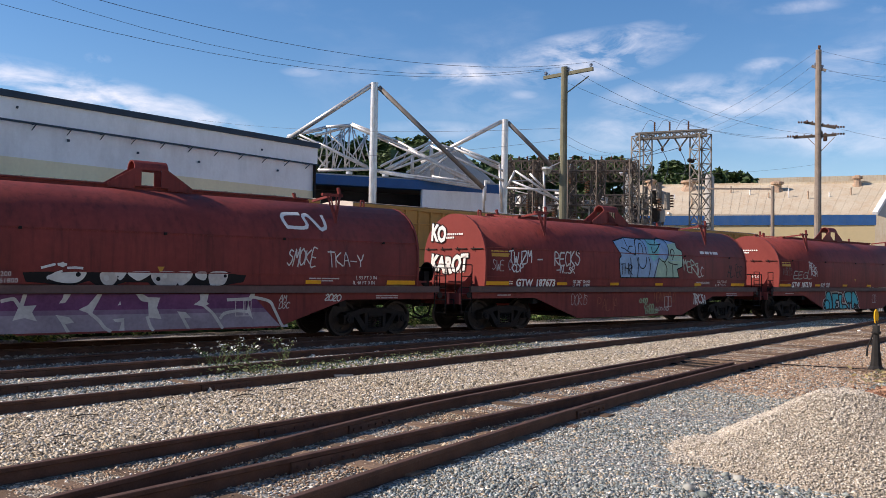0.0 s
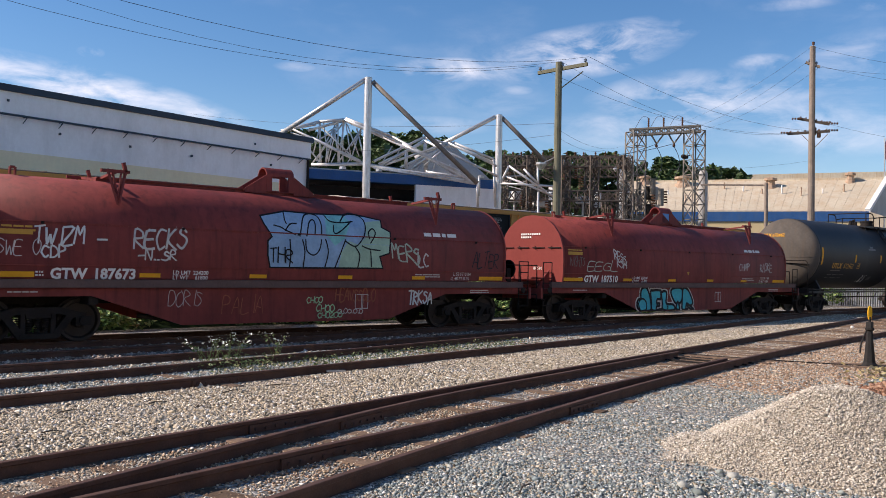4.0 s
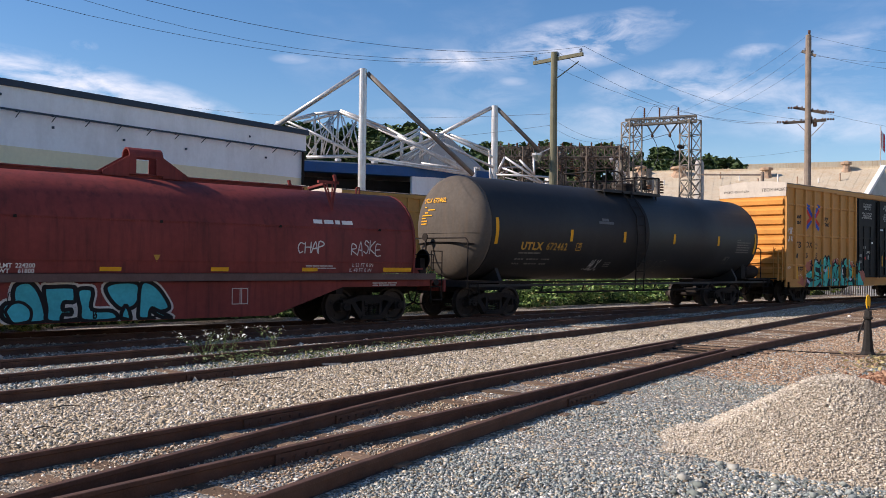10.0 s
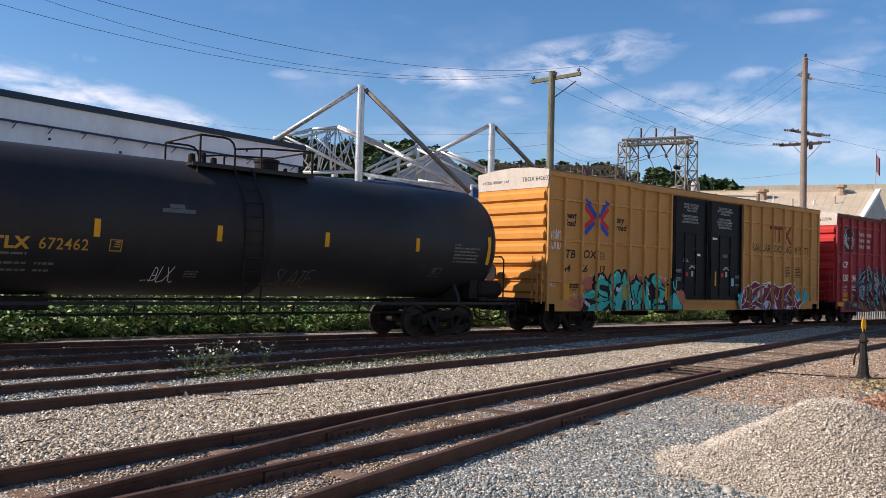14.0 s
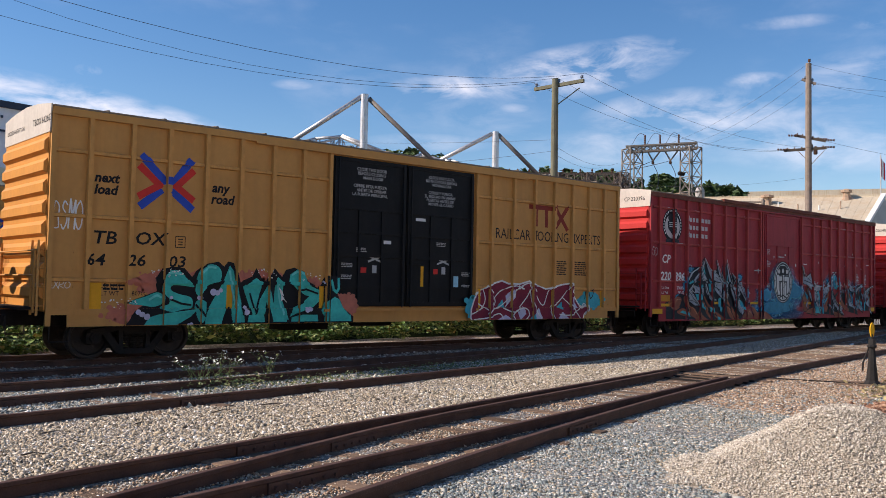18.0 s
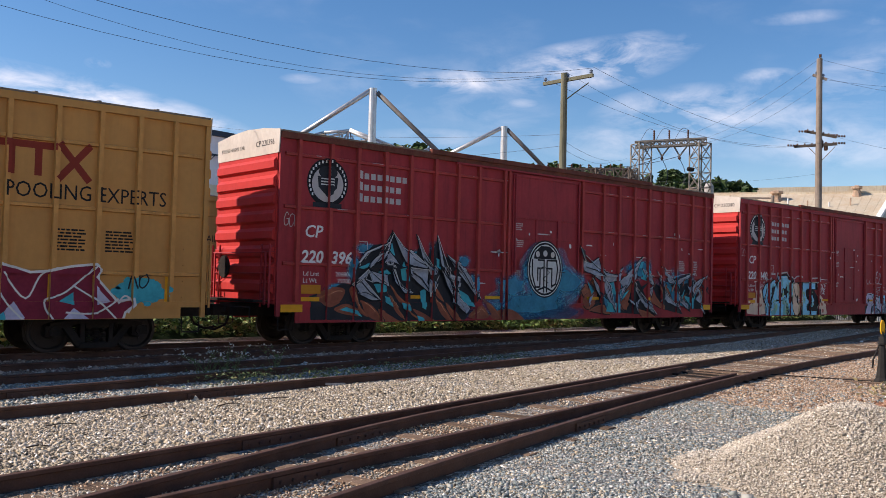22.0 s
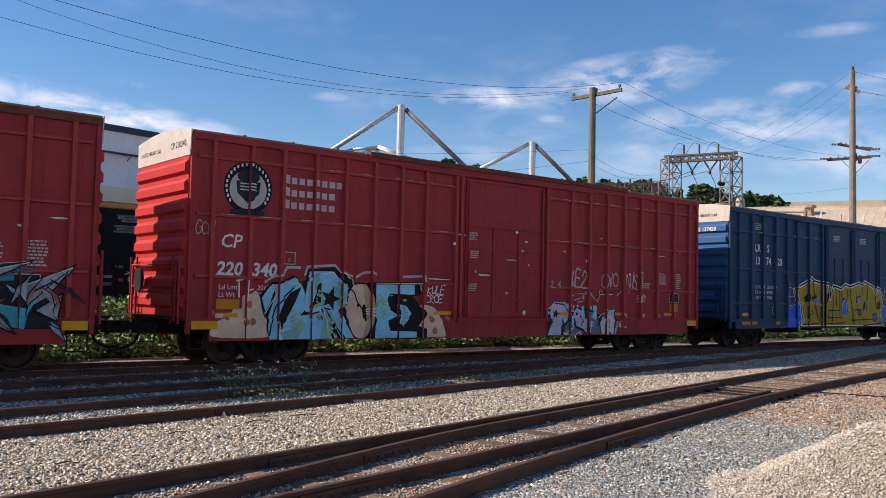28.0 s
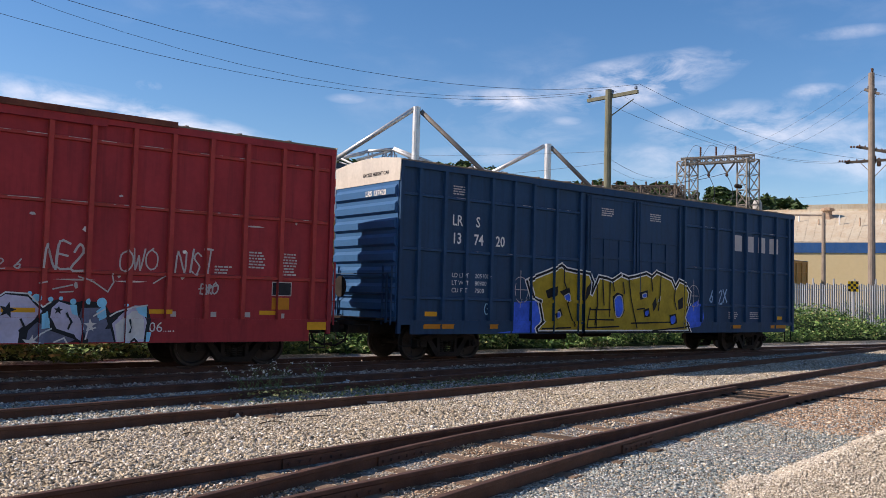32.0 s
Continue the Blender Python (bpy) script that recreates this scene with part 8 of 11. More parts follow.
for pts in ([(2.31, 1.96), (2.71, 2.09), (2.78, 2.02), (2.52, 1.92)], [(3.70, 1.96), (3.82, 2.17), (3.96, 1.64), (3.77, 1.66)], [(2.84, 1.55), (3.20, 1.56), (3.28, 1.37), (2.98, 1.33)], [(3.13, 1.25), (3.38, 1.20), (3.46, 0.96), (3.22, 1.07)], [(5.69, 1.48), (6.13, 1.28), (6.38, 0.95), (6.00, 1.02)], [(3.73, 1.08), (3.97, 1.03), (4.06, 0.84), (3.82, 0.91)], [(4.38, 1.38), (4.59, 1.46), (4.59, 0.88), (4.44, 0.95)], [(4.84, 2.29), (5.04, 2.25), (5.04, 1.98), (4.90, 2.05)], [(3.25, 2.54), (3.40, 2.62), (3.51, 2.30), (3.35, 2.36)], [(2.91, 1.84), (3.24, 1.94), (3.39, 1.83), (3.08, 1.75)], [(4.28, 0.73), (4.50, 0.67), (4.59, 0.55), (4.35, 0.57)], [(1.79, 0.89), (1.99, 0.96), (2.36, 0.85), (2.49, 0.71), (2.15, 0.82)]):
    spray(P_CYAN, pts)
for pts in ([(2.26, 2.00), (2.56, 2.37), (3.04, 2.56), (3.31, 2.66), (3.05, 2.47), (2.67, 2.34), (2.41, 2.06)], [(2.59, 1.95), (2.84, 2.21), (3.22, 2.46), (3.40, 2.90), (3.34, 2.47), (3.06, 2.16), (2.79, 2.01)], [(3.06, 2.10), (3.33, 2.41), (3.51, 2.24), (3.70, 2.05), (3.46, 2.11), (3.29, 2.02)], [(3.38, 2.95), (3.75, 2.55), (4.15, 2.39), (4.68, 2.04), (4.54, 1.98), (3.93, 2.07), (3.74, 2.31)], [(3.93, 2.01), (4.67, 1.98), (4.63, 1.63), (4.84, 1.24), (4.25, 1.62), (3.95, 1.85)],
            [(4.19, 2.89), (4.52, 2.35), (4.80, 2.06), (5.01, 1.86), (4.73, 1.80), (4.43, 2.28)], [(4.91, 2.94), (5.15, 2.38), (5.32, 1.89), (5.68, 1.38), (5.38, 1.65), (5.09, 2.13)], [(5.27, 2.41), (5.82, 2.12), (6.19, 1.79), (6.53, 1.13), (6.12, 1.54), (5.60, 2.02)], [(5.41, 1.89), (5.74, 1.79), (5.80, 1.59), (5.57, 1.44), (5.67, 1.65), (5.37, 1.76)], [(2.16, 1.51), (2.48, 1.69), (3.07, 1.13), (2.77, 1.12), (2.34, 1.29)], [(2.65, 1.92), (2.80, 1.58), (2.92, 1.60), (3.34, 1.47), (3.26, 1.78), (2.81, 1.87)],
            [(3.32, 2.14), (3.66, 1.49), (4.10, 1.31), (3.84, 1.31), (3.51, 1.60)], [(5.56, 1.43), (6.17, 0.88), (6.03, 0.75), (5.52, 1.08)], [(2.15, 1.54), (2.65, 1.93), (2.59, 1.74), (2.38, 1.58)], [(4.66, 1.75), (4.86, 1.63), (4.75, 1.20), (4.65, 1.39)], [(5.08, 2.01), (5.44, 1.65), (5.61, 1.15), (5.32, 1.52)]):
    spray(P_SLATE, pts)
    spray(P_BLACK, list(pts) + [pts[0]], 0.028)
    crease(pts)
for pts in ([(2.29, 2.01), (2.59, 2.36), (3.04, 2.54), (3.29, 2.64)], [(3.41, 2.90), (3.76, 2.51), (4.15, 2.37), (4.62, 2.06)], [(3.94, 2.00), (4.65, 1.95)], [(4.22, 2.86), (4.52, 2.37), (4.95, 1.88)], [(4.93, 2.89), (5.17, 2.38), (5.65, 1.40)], [(5.31, 2.37), (5.83, 2.08), (6.18, 1.78), (6.48, 1.20)], [(3.15, 2.11), (3.35, 2.05), (3.41, 2.12), (3.66, 1.54)], [(4.74, 1.57), (4.70, 1.24), (5.00, 1.81)], [(2.14, 1.52), (2.63, 1.91), (2.78, 1.59), (2.55, 1.67), (2.65, 1.89)], [(5.44, 1.80), (5.77, 1.78), (5.67, 1.51)], [(2.19, 1.51), (2.48, 1.67), (3.03, 1.15)], [(3.36, 2.11), (3.68, 1.49), (4.06, 1.32)], [(2.65, 1.97), (2.85, 2.19), (3.23, 2.44), (3.39, 2.85)], [(5.57, 1.40), (6.14, 0.90)]):
    spray(P_SILVER, pts, 0.018)
for pts in ([(3.12, 2.03), (3.52, 1.95), (3.81, 2.01)], [(2.73, 2.26), (3.00, 2.39), (3.21, 2.52)], [(3.99, 1.90), (4.39, 1.72), (4.62, 1.45)], [(4.46, 2.25), (4.72, 2.02), (4.85, 1.85)], [(5.43, 2.22), (5.90, 1.91), (6.26, 1.47)], [(2.43, 1.58), (2.66, 1.36), (2.94, 1.18)], [(5.12, 2.31), (5.26, 1.89), (5.51, 1.55)]):
    spray(P_CHARCOAL, pts, 0.035)
# the trailing half
spray, bubble, dots = sprayer(R_CAR, SIDE, RR, 0.006)
for pts in ([(11.01, 1.11), (11.40, 1.60), (11.66, 1.97), (11.95, 1.34), (12.36, 0.76), (11.68, 0.74)], [(12.87, 0.76), (13.36, 1.75), (14.00, 1.84), (14.93, 0.64)], [(14.67, 1.85), (15.27, 0.88), (16.60, 0.67), (15.60, 1.54)], [(15.84, 1.71), (16.84, 0.87), (17.74, 0.87), (17.20, 1.82)]):
    spray(P_CHARCOAL, pts)
for pts in ([(10.97, 1.07), (11.42, 1.60), (11.60, 1.91), (11.83, 1.31), (11.39, 0.86)], [(12.90, 1.09), (13.61, 1.75), (13.30, 0.85)], [(14.63, 1.56), (15.43, 0.88), (14.69, 1.11)], [(11.39, 0.81), (11.96, 1.01), (12.47, 0.70)], [(13.92, 0.88), (14.47, 0.80), (14.93, 0.59), (14.15, 0.63)], [(10.81, 1.47), (11.21, 1.70), (11.37, 1.48), (11.00, 1.26)]):
    spray(P_BROWN, pts, soft=True)
    spray(P_BLACK, list(pts) + [pts[0]], 0.03, True)
    spray(P_RUST, [pts[0], pts[len(pts) // 2], pts[-1]], 0.03, True)
for pts in ([(12.31, 1.11), (12.96, 1.04), (12.89, 0.76), (12.24, 0.80)], [(12.13, 1.80), (12.63, 1.81), (12.77, 1.35), (12.38, 1.42)], [(14.16, 2.20), (14.57, 2.18), (14.47, 1.82), (14.11, 1.91)], [(13.87, 2.44), (14.24, 2.49), (14.16, 2.26), (13.90, 2.25)], [(15.24, 1.87), (15.84, 1.55), (15.73, 1.29)], [(16.46, 1.38), (17.21, 1.25), (17.10, 0.87), (16.34, 1.01)], [(11.28, 1.78), (11.65, 1.49), (11.52, 1.34)], [(16.03, 1.80), (16.51, 1.90), (16.33, 1.55)], [(12.94, 1.82), (13.32, 1.64), (13.07, 1.51)]):
    spray(P_CYAN, pts)
for pts in ([(10.74, 2.88), (10.96, 2.43), (11.43, 2.35), (11.83, 2.55), (12.04, 2.10), (12.73, 2.00), (13.11, 2.29), (12.86, 1.80), (12.13, 1.71), (11.64, 1.94), (11.14, 2.09)], [(11.94, 2.10), (12.45, 1.65), (12.71, 0.79), (12.24, 1.34)], [(12.90, 1.78), (13.56, 2.22), (14.19, 2.68), (13.80, 1.99), (13.26, 1.49)], [(14.14, 2.26), (14.66, 2.02), (14.95, 1.60), (14.44, 1.83)], [(14.97, 2.22), (15.61, 1.38), (16.42, 0.83), (15.59, 1.11)], [(15.20, 2.38), (15.95, 1.88), (17.24, 2.19), (16.32, 1.71), (15.71, 1.78)], [(16.90, 1.63), (18.03, 2.14), (17.49, 1.46), (17.19, 1.27)],
            [(13.53, 1.83), (14.46, 1.12), (15.00, 0.65), (14.23, 0.95)], [(12.85, 1.50), (13.28, 1.67), (13.08, 1.18), (12.91, 1.27)], [(11.50, 1.93), (11.84, 1.64), (11.99, 1.19), (11.71, 1.49)], [(16.08, 1.55), (16.71, 1.13), (16.97, 0.77), (16.39, 1.05)], [(17.29, 1.22), (17.80, 1.57), (17.71, 1.01)], [(14.45, 1.53), (14.79, 1.69), (14.68, 1.27)]):
    spray(P_SLATE, pts)
    spray(P_BLACK, list(pts) + [pts[0]], 0.03)
    crease(pts)
for pts in ([(10.76, 2.82), (10.98, 2.42), (11.45, 2.32), (11.81, 2.51)], [(11.96, 2.07), (12.45, 1.64), (12.68, 0.85)], [(12.94, 1.78), (13.58, 2.19), (14.15, 2.61)], [(15.02, 2.16), (15.63, 1.36), (16.35, 0.86)], [(15.25, 2.33), (15.98, 1.85), (17.16, 2.15)], [(16.97, 1.65), (17.92, 2.07)], [(13.57, 1.80), (14.49, 1.11), (14.93, 0.70)], [(11.77, 1.97), (12.77, 1.95), (13.07, 2.22)], [(14.16, 2.23), (14.71, 1.99)]):
    spray(P_SILVER, pts, 0.02)
for pts in ([(11.19, 2.22), (11.73, 2.12), (12.13, 1.92)], [(12.30, 1.62), (12.47, 1.19)], [(15.24, 1.87), (15.73, 1.29)], [(13.90, 1.52), (14.42, 1.04)], [(17.21, 1.57), (17.59, 1.78)]):
    spray(P_CHARCOAL, pts, 0.035)
rnd = random.Random(31)
for i in range(34):
    x, z = 11.2 + 6.6 * rnd.random(), 0.85 + 1.0 * rnd.random()
    l, a = rnd.uniform(0.35, 0.8), math.radians(rnd.choice((-58, -50, -40, 38, 55, 64)) + rnd.uniform(-8, 8))
    dx_, dz_ = l * math.cos(a), l * math.sin(a)
    w = rnd.uniform(0.04, 0.09)
    blade = [(x, z), (x + dx_ * 0.5 - w * math.sin(a), z + dz_ * 0.5 + w * math.cos(a)), (x + dx_, z + dz_), (x + dx_ * 0.45 + w * 0.4 * math.sin(a), z + dz_ * 0.45 - w * 0.4 * math.cos(a))]
    if min(q[1] for q in blade) > 0.65 and max(q[1] for q in blade) < 2.1:
        spray((P_SLATE, P_BROWN, P_CYAN, P_CHARCOAL, P_SLATE, P_RUST)[i % 6], blade)
        spray(P_BLACK, blade[:3], 0.02)
# the round badge on the door
spray, bubble, dots = sprayer(R_CAR, SIDE, RR, 0.010)
OX, OZ = 9.15, 2.10
for rx, rz, m in ((0.78, 0.87, P_BLACK), (0.75, 0.83, P_SILVER), (0.72, 0.80, P_BLACK), (0.66, 0.74, P_SILVER)):
    spray(m, [(OX + rx * math.cos(i * math.pi / 16), OZ + rz * math.sin(i * math.pi / 16)) for i in range(32)], name="graffiti_oval")
spray(P_BLACK, [(OX - 0.46, OZ + 0.50), (OX - 0.2, OZ + 0.69), (OX + 0.2, OZ + 0.69), (OX + 0.46, OZ + 0.50), (OX + 0.5, OZ + 0.30), (OX - 0.5, OZ + 0.30)])
dots(P_OVAL, [(OX - 0.33, OZ + 0.44, 0.09), (OX, OZ + 0.47, 0.095), (OX + 0.33, OZ + 0.44, 0.09)], 16)
for pts in ([(-0.56, 0.3), (-0.56, -0.2), (-0.42, -0.62), (-0.22, -0.62), (-0.22, 0.02), (-0.32, 0.02), (-0.32, -0.4)], [(-0.3, 0.3), (-0.05, 0.3), (-0.05, -0.78)], [(0.08, 0.3), (0.08, -0.78)], [(0.12, 0.02), (0.3, 0.02), (0.3, -0.6), (0.48, -0.5), (0.56, 0.0), (0.5, 0.3), (0.12, 0.3)], [(-0.3, -0.72), (0.0, -0.62), (0.3, -0.74)], [(-0.16, 0.02), (-0.1, 0.05)]):
    spray(P_BLACK, [(OX + a, OZ + b * 0.88) for a, b in pts], 0.055)
for pts in ([(0.0, 0.05), (0.2, -0.1), (-0.1, -0.3), (0.15, -0.42)], [(0.6, -0.1), (0.9, -0.08)], [(-0.9, 0.1), (-0.62, 0.05)]):
    spray(P_BLACK, [(OX + a, OZ + b) for a, b in pts], 0.02)
Q_CAR = couple(red_car("dark red steel box car with pale blue bubble-letter graffiti", "220340", "206500", "79500"), 109.42)
QR = dict(posts=ribs_of(RP), proud=PROUD)
spray, bubble, dots = sprayer(Q_CAR, SIDE, QR["posts"], 0.004)
spray(P_CREAM, [(0.62, 0.68), (0.68, 0.98), (1.03, 1.14), (1.13, 1.31), (1.32, 1.31), (1.33, 1.57), (1.54, 1.64), (1.67, 1.70), (1.78, 1.48), (1.84, 1.20), (1.94, 0.98), (2.00, 0.66)], soft=True)
spray(P_CREAM, [(6.33, 1.42), (6.82, 1.36), (7.07, 1.02), (7.18, 0.57), (6.54, 0.54), (6.27, 0.74), (6.43, 1.16)], soft=True)
dots(P_ROSE, ((1.48, 1.39, 0.09), (0.95, 1.12, 0.08), (1.57, 1.00, 0.08), (0.62, 1.19, 0.06), (6.72, 1.06, 0.09), (6.84, 0.76, 0.09), (7.26, 1.09, 0.07), (1.05, 1.17, 0.05), (1.41, 0.99, 0.07)), 14)
spray(P_CREAM, [(0.68, 1.17), (0.87, 1.17), (0.87, 1.08), (0.69, 1.08)])
for pts in ([(1.88, 1.91), (1.99, 2.01), (2.10, 2.06), (2.25, 2.06), (2.34, 2.12), (2.43, 2.26), (2.76, 2.27)], [(2.91, 2.10), (2.97, 2.30), (3.73, 2.36), (3.88, 2.20), (4.23, 2.11)], [(4.36, 2.10), (4.54, 2.20), (4.78, 2.23), (4.89, 2.17)], [(5.76, 2.14), (6.43, 2.18), (6.46, 2.05)]):
    spray(P_GREY, pts, 0.06)
spray(P_BLACK, [(1.74, 1.60), (2.02, 1.90), (2.25, 1.94), (2.60, 2.09), (2.83, 1.86), (3.00, 2.23), (3.73, 2.32), (3.88, 2.18), (4.20, 2.07), (4.34, 1.89), (4.59, 1.97), (6.34, 2.02), (6.38, 1.73), (6.08, 1.68), (6.26, 1.48), (6.54, 1.21), (6.28, 0.89), (6.55, 0.81), (6.56, 0.50), (4.98, 0.51), (2.03, 0.56), (1.93, 0.81), (1.91, 1.15), (1.82, 1.26)])
P_AQUA = flat_paint("aqua_spray_paint", (0.264, 0.651, 0.837), vary=0.18)
spray(P_AQUA, [(1.80, 1.55), (2.02, 1.84), (2.11, 1.72), (2.01, 1.43), (1.89, 1.24)])
spray(P_AQUA, [(2.04, 1.85), (2.25, 1.88), (2.62, 2.03), (2.83, 1.85), (3.00, 1.50), (2.94, 1.29), (2.80, 1.14), (3.28, 1.20), (3.43, 0.91), (3.21, 0.56), (2.02, 0.58), (1.97, 0.81), (1.97, 1.09), (2.10, 1.48), (2.17, 1.71)])
spray(P_BLACK, [(2.53, 1.68), (2.82, 1.82), (2.67, 1.47), (2.52, 1.19), (2.24, 0.78), (2.17, 1.07), (2.29, 1.38)])
spray(P_AQUA, [(3.02, 2.19), (3.67, 2.21), (3.94, 1.91), (4.11, 1.89), (4.09, 1.52), (3.85, 1.26), (4.35, 0.55), (3.23, 0.56), (3.41, 1.13), (2.94, 1.24), (2.89, 1.38)])
spray(P_BLACK, [(3.28, 1.90), (3.36, 1.94), (3.36, 1.39), (3.03, 1.31), (3.15, 1.65)])
spray(P_BLACK, [(3.36, 1.32), (3.54, 1.27), (3.69, 1.03), (3.95, 0.56), (3.70, 0.56)])
for pts in ([(3.08, 2.12), (3.30, 2.16), (3.25, 1.89), (3.14, 1.72)], [(3.45, 1.33), (3.60, 1.15), (3.65, 0.57), (3.33, 0.58)], [(2.57, 1.84), (2.73, 1.87), (2.37, 1.54), (2.31, 1.38)], [(2.24, 0.80), (2.54, 0.82), (2.81, 1.08), (2.95, 0.91), (2.71, 0.61), (2.30, 0.62)], [(3.65, 1.87), (3.88, 1.82), (4.04, 1.64), (3.87, 1.39), (3.76, 1.54)], [(5.04, 1.86), (5.29, 1.87), (5.23, 1.15), (5.27, 0.60), (5.03, 0.60)], [(5.64, 1.44), (5.87, 1.39), (6.02, 1.21), (5.80, 0.92), (5.68, 1.00)]):
    spray(P_PALETEAL, pts)
spray(P_BLACK, star(*(3.61, 1.55), 0.30, 0.3))
spray(P_CREAM, [(4.24, 1.89), (4.44, 1.94), (4.68, 1.90), (4.86, 1.53), (4.87, 1.08), (4.75, 0.72), (4.55, 0.58), (4.28, 0.66), (4.06, 1.15), (4.07, 1.58)], soft=True)
P_TANOUT = flat_paint("tan_spray_paint", (0.558, 0.388, 0.248), vary=0.25)
spray(P_TANOUT, [(4.55, 1.90), (4.68, 1.90), (4.83, 1.53), (4.85, 1.05), (4.73, 0.73), (4.57, 0.62), (4.66, 1.15)], soft=True)
spray(P_BLACK, [(4.58, 1.43), (4.66, 1.34), (4.67, 1.15), (4.61, 1.00), (4.55, 1.15), (4.53, 1.34)], soft=True)
for pts in ([(4.24, 1.89), (4.44, 1.94), (4.68, 1.90), (4.86, 1.53), (4.87, 1.08), (4.75, 0.72), (4.55, 0.58), (4.28, 0.66), (4.06, 1.15), (4.07, 1.58), (4.24, 1.89)], [(4.13, 1.82), (4.29, 1.71), (4.38, 1.50), (4.52, 1.33)], [(4.65, 1.30), (4.95, 1.34), (5.22, 1.43)], [(4.65, 1.25), (5.00, 1.24), (5.25, 1.26)], [(4.66, 1.20), (4.95, 1.13), (5.17, 1.08)]):
    spray(P_BLACK if len(pts) > 3 else P_WHITE, pts, 0.035, True)
dots(P_BLACK, ((4.41, 1.40, 0.04),))
spray(P_AQUA, [(4.87, 1.92), (6.14, 1.95), (6.15, 1.66), (5.49, 1.68), (5.34, 1.60), (5.39, 1.29), (5.66, 1.15), (5.29, 1.03), (5.38, 0.77), (6.22, 0.74), (6.23, 0.52), (4.91, 0.54), (4.95, 1.15)])
spray(P_BLACK, [(5.38, 1.66), (5.68, 1.33), (5.43, 1.29), (5.30, 1.53)], soft=True)
spray(P_BLACK, [(5.58, 1.53), (5.92, 1.50), (6.48, 1.20), (6.09, 0.87), (5.60, 0.87), (5.62, 0.99), (5.80, 0.92), (6.08, 1.21), (5.90, 1.40), (5.58, 1.45)])
spray(P_AQUA, [(5.58, 1.44), (5.90, 1.39), (6.06, 1.21), (5.80, 0.90), (5.61, 0.95), (5.67, 1.21)])
for pts in ([(5.38, 1.69), (6.21, 1.68), (6.35, 1.76)], [(5.42, 0.80), (6.21, 0.76)], [(3.43, 1.33), (3.62, 1.29)], [(2.80, 1.17), (3.30, 1.23)], [(2.00, 0.69), (2.07, 1.09), (2.21, 1.43), (2.60, 1.78)], [(3.55, 1.20), (3.99, 0.59)], [(4.09, 1.88), (4.09, 1.52), (3.86, 1.26)]):
    spray(P_BLACK, pts, 0.035, True)
for pts in ([(2.20, 1.01), (2.25, 0.78), (2.56, 0.84), (2.80, 1.13)], [(2.89, 1.29), (3.07, 2.17)], [(3.37, 2.13), (3.69, 2.19), (3.95, 1.88)], [(3.88, 2.20), (4.15, 2.06), (4.32, 1.82), (4.50, 1.70)], [(4.87, 1.94), (6.33, 1.98), (6.35, 1.79)], [(3.40, 1.39), (3.61, 0.58)], [(1.87, 1.19), (2.16, 1.63), (2.04, 1.85)]):
    spray(P_WHITE, pts, 0.025)
for cx, cz, n, sd in ((3.27, 1.39, 26, 1), (2.69, 1.03, 24, 2), (3.66, 0.91, 20, 3), (5.08, 1.41, 26, 4), (5.79, 1.22, 14, 5), (3.95, 1.64, 14, 6)):
    speckle(Q_CAR, P_PALEGREEN, SIDE, QR["posts"], cx, cz, 0.16, 0.35, n, sd, 0.012, 0.045, 0.045)
tag("KULE", 6.53 + 0.05, 1.72, 0.2, P_WHITE, Q_CAR, SIDE, 31, 0.025, 0.2, posts=QR["posts"])
tag("CROE", 6.53, 1.5, 0.2, P_WHITE, Q_CAR, SIDE, 32, 0.025, 0.1, posts=QR["posts"])
tag("TI-", 1.16, 1.55, 0.36, P_WHITE, Q_CAR, SIDE, 33, 0.03, 0.0, 0.5, posts=QR["posts"])
# mauve and grey piece
spray, bubble, dots = sprayer(Q_CAR, SIDE, QR["posts"], 0.005)
spray(P_CHARCOAL, [(11.00, 0.54), (11.11, 1.40), (11.36, 1.56), (11.76, 1.54), (12.02, 1.27), (12.17, 1.39), (12.30, 1.44), (12.60, 1.37), (12.81, 1.43), (13.20, 1.38), (13.32, 1.18), (13.71, 1.30), (14.06, 1.35), (14.14, 1.10), (14.08, 0.50)])
P_SLATEBLUE = flat_paint("slate_blue_spray_paint", (0.155, 0.171, 0.248), vary=0.3)
for pts in ([(11.94, 1.00), (12.20, 0.84), (12.68, 0.67), (12.42, 0.54), (11.75, 0.55), (11.79, 0.84)], [(12.76, 1.28), (13.15, 1.29), (13.27, 0.95), (13.17, 0.78), (12.84, 0.67), (12.72, 1.12)], [(12.84, 0.84), (13.33, 0.87), (13.43, 0.53), (12.91, 0.53)]):
    spray(P_SLATEBLUE, pts)
spray(P_MAUVE, [(11.21, 1.40), (11.36, 1.52), (11.76, 1.48), (12.01, 1.21), (11.88, 1.04), (11.64, 0.83), (11.61, 0.53), (11.04, 0.54), (11.25, 0.98), (11.18, 1.23)])
spray(P_MAUVE, [(12.20, 1.27), (12.33, 1.40), (12.54, 1.33), (12.67, 1.20), (12.79, 0.88), (12.75, 0.56), (12.63, 0.76), (12.30, 0.87), (12.18, 1.09)])
spray(P_MAUVE, [(13.35, 0.98), (13.55, 1.17), (13.71, 1.31), (13.98, 1.29), (14.05, 0.99), (14.00, 0.54), (13.46, 0.54), (13.41, 0.76)])
P_OFFWHITE = flat_paint("off_white_spray_paint", (0.676, 0.676, 0.65), vary=0.15)
spray(P_OFFWHITE, [(13.41, 0.95), (13.72, 1.22), (13.97, 1.24), (14.02, 0.66), (13.47, 0.60)])
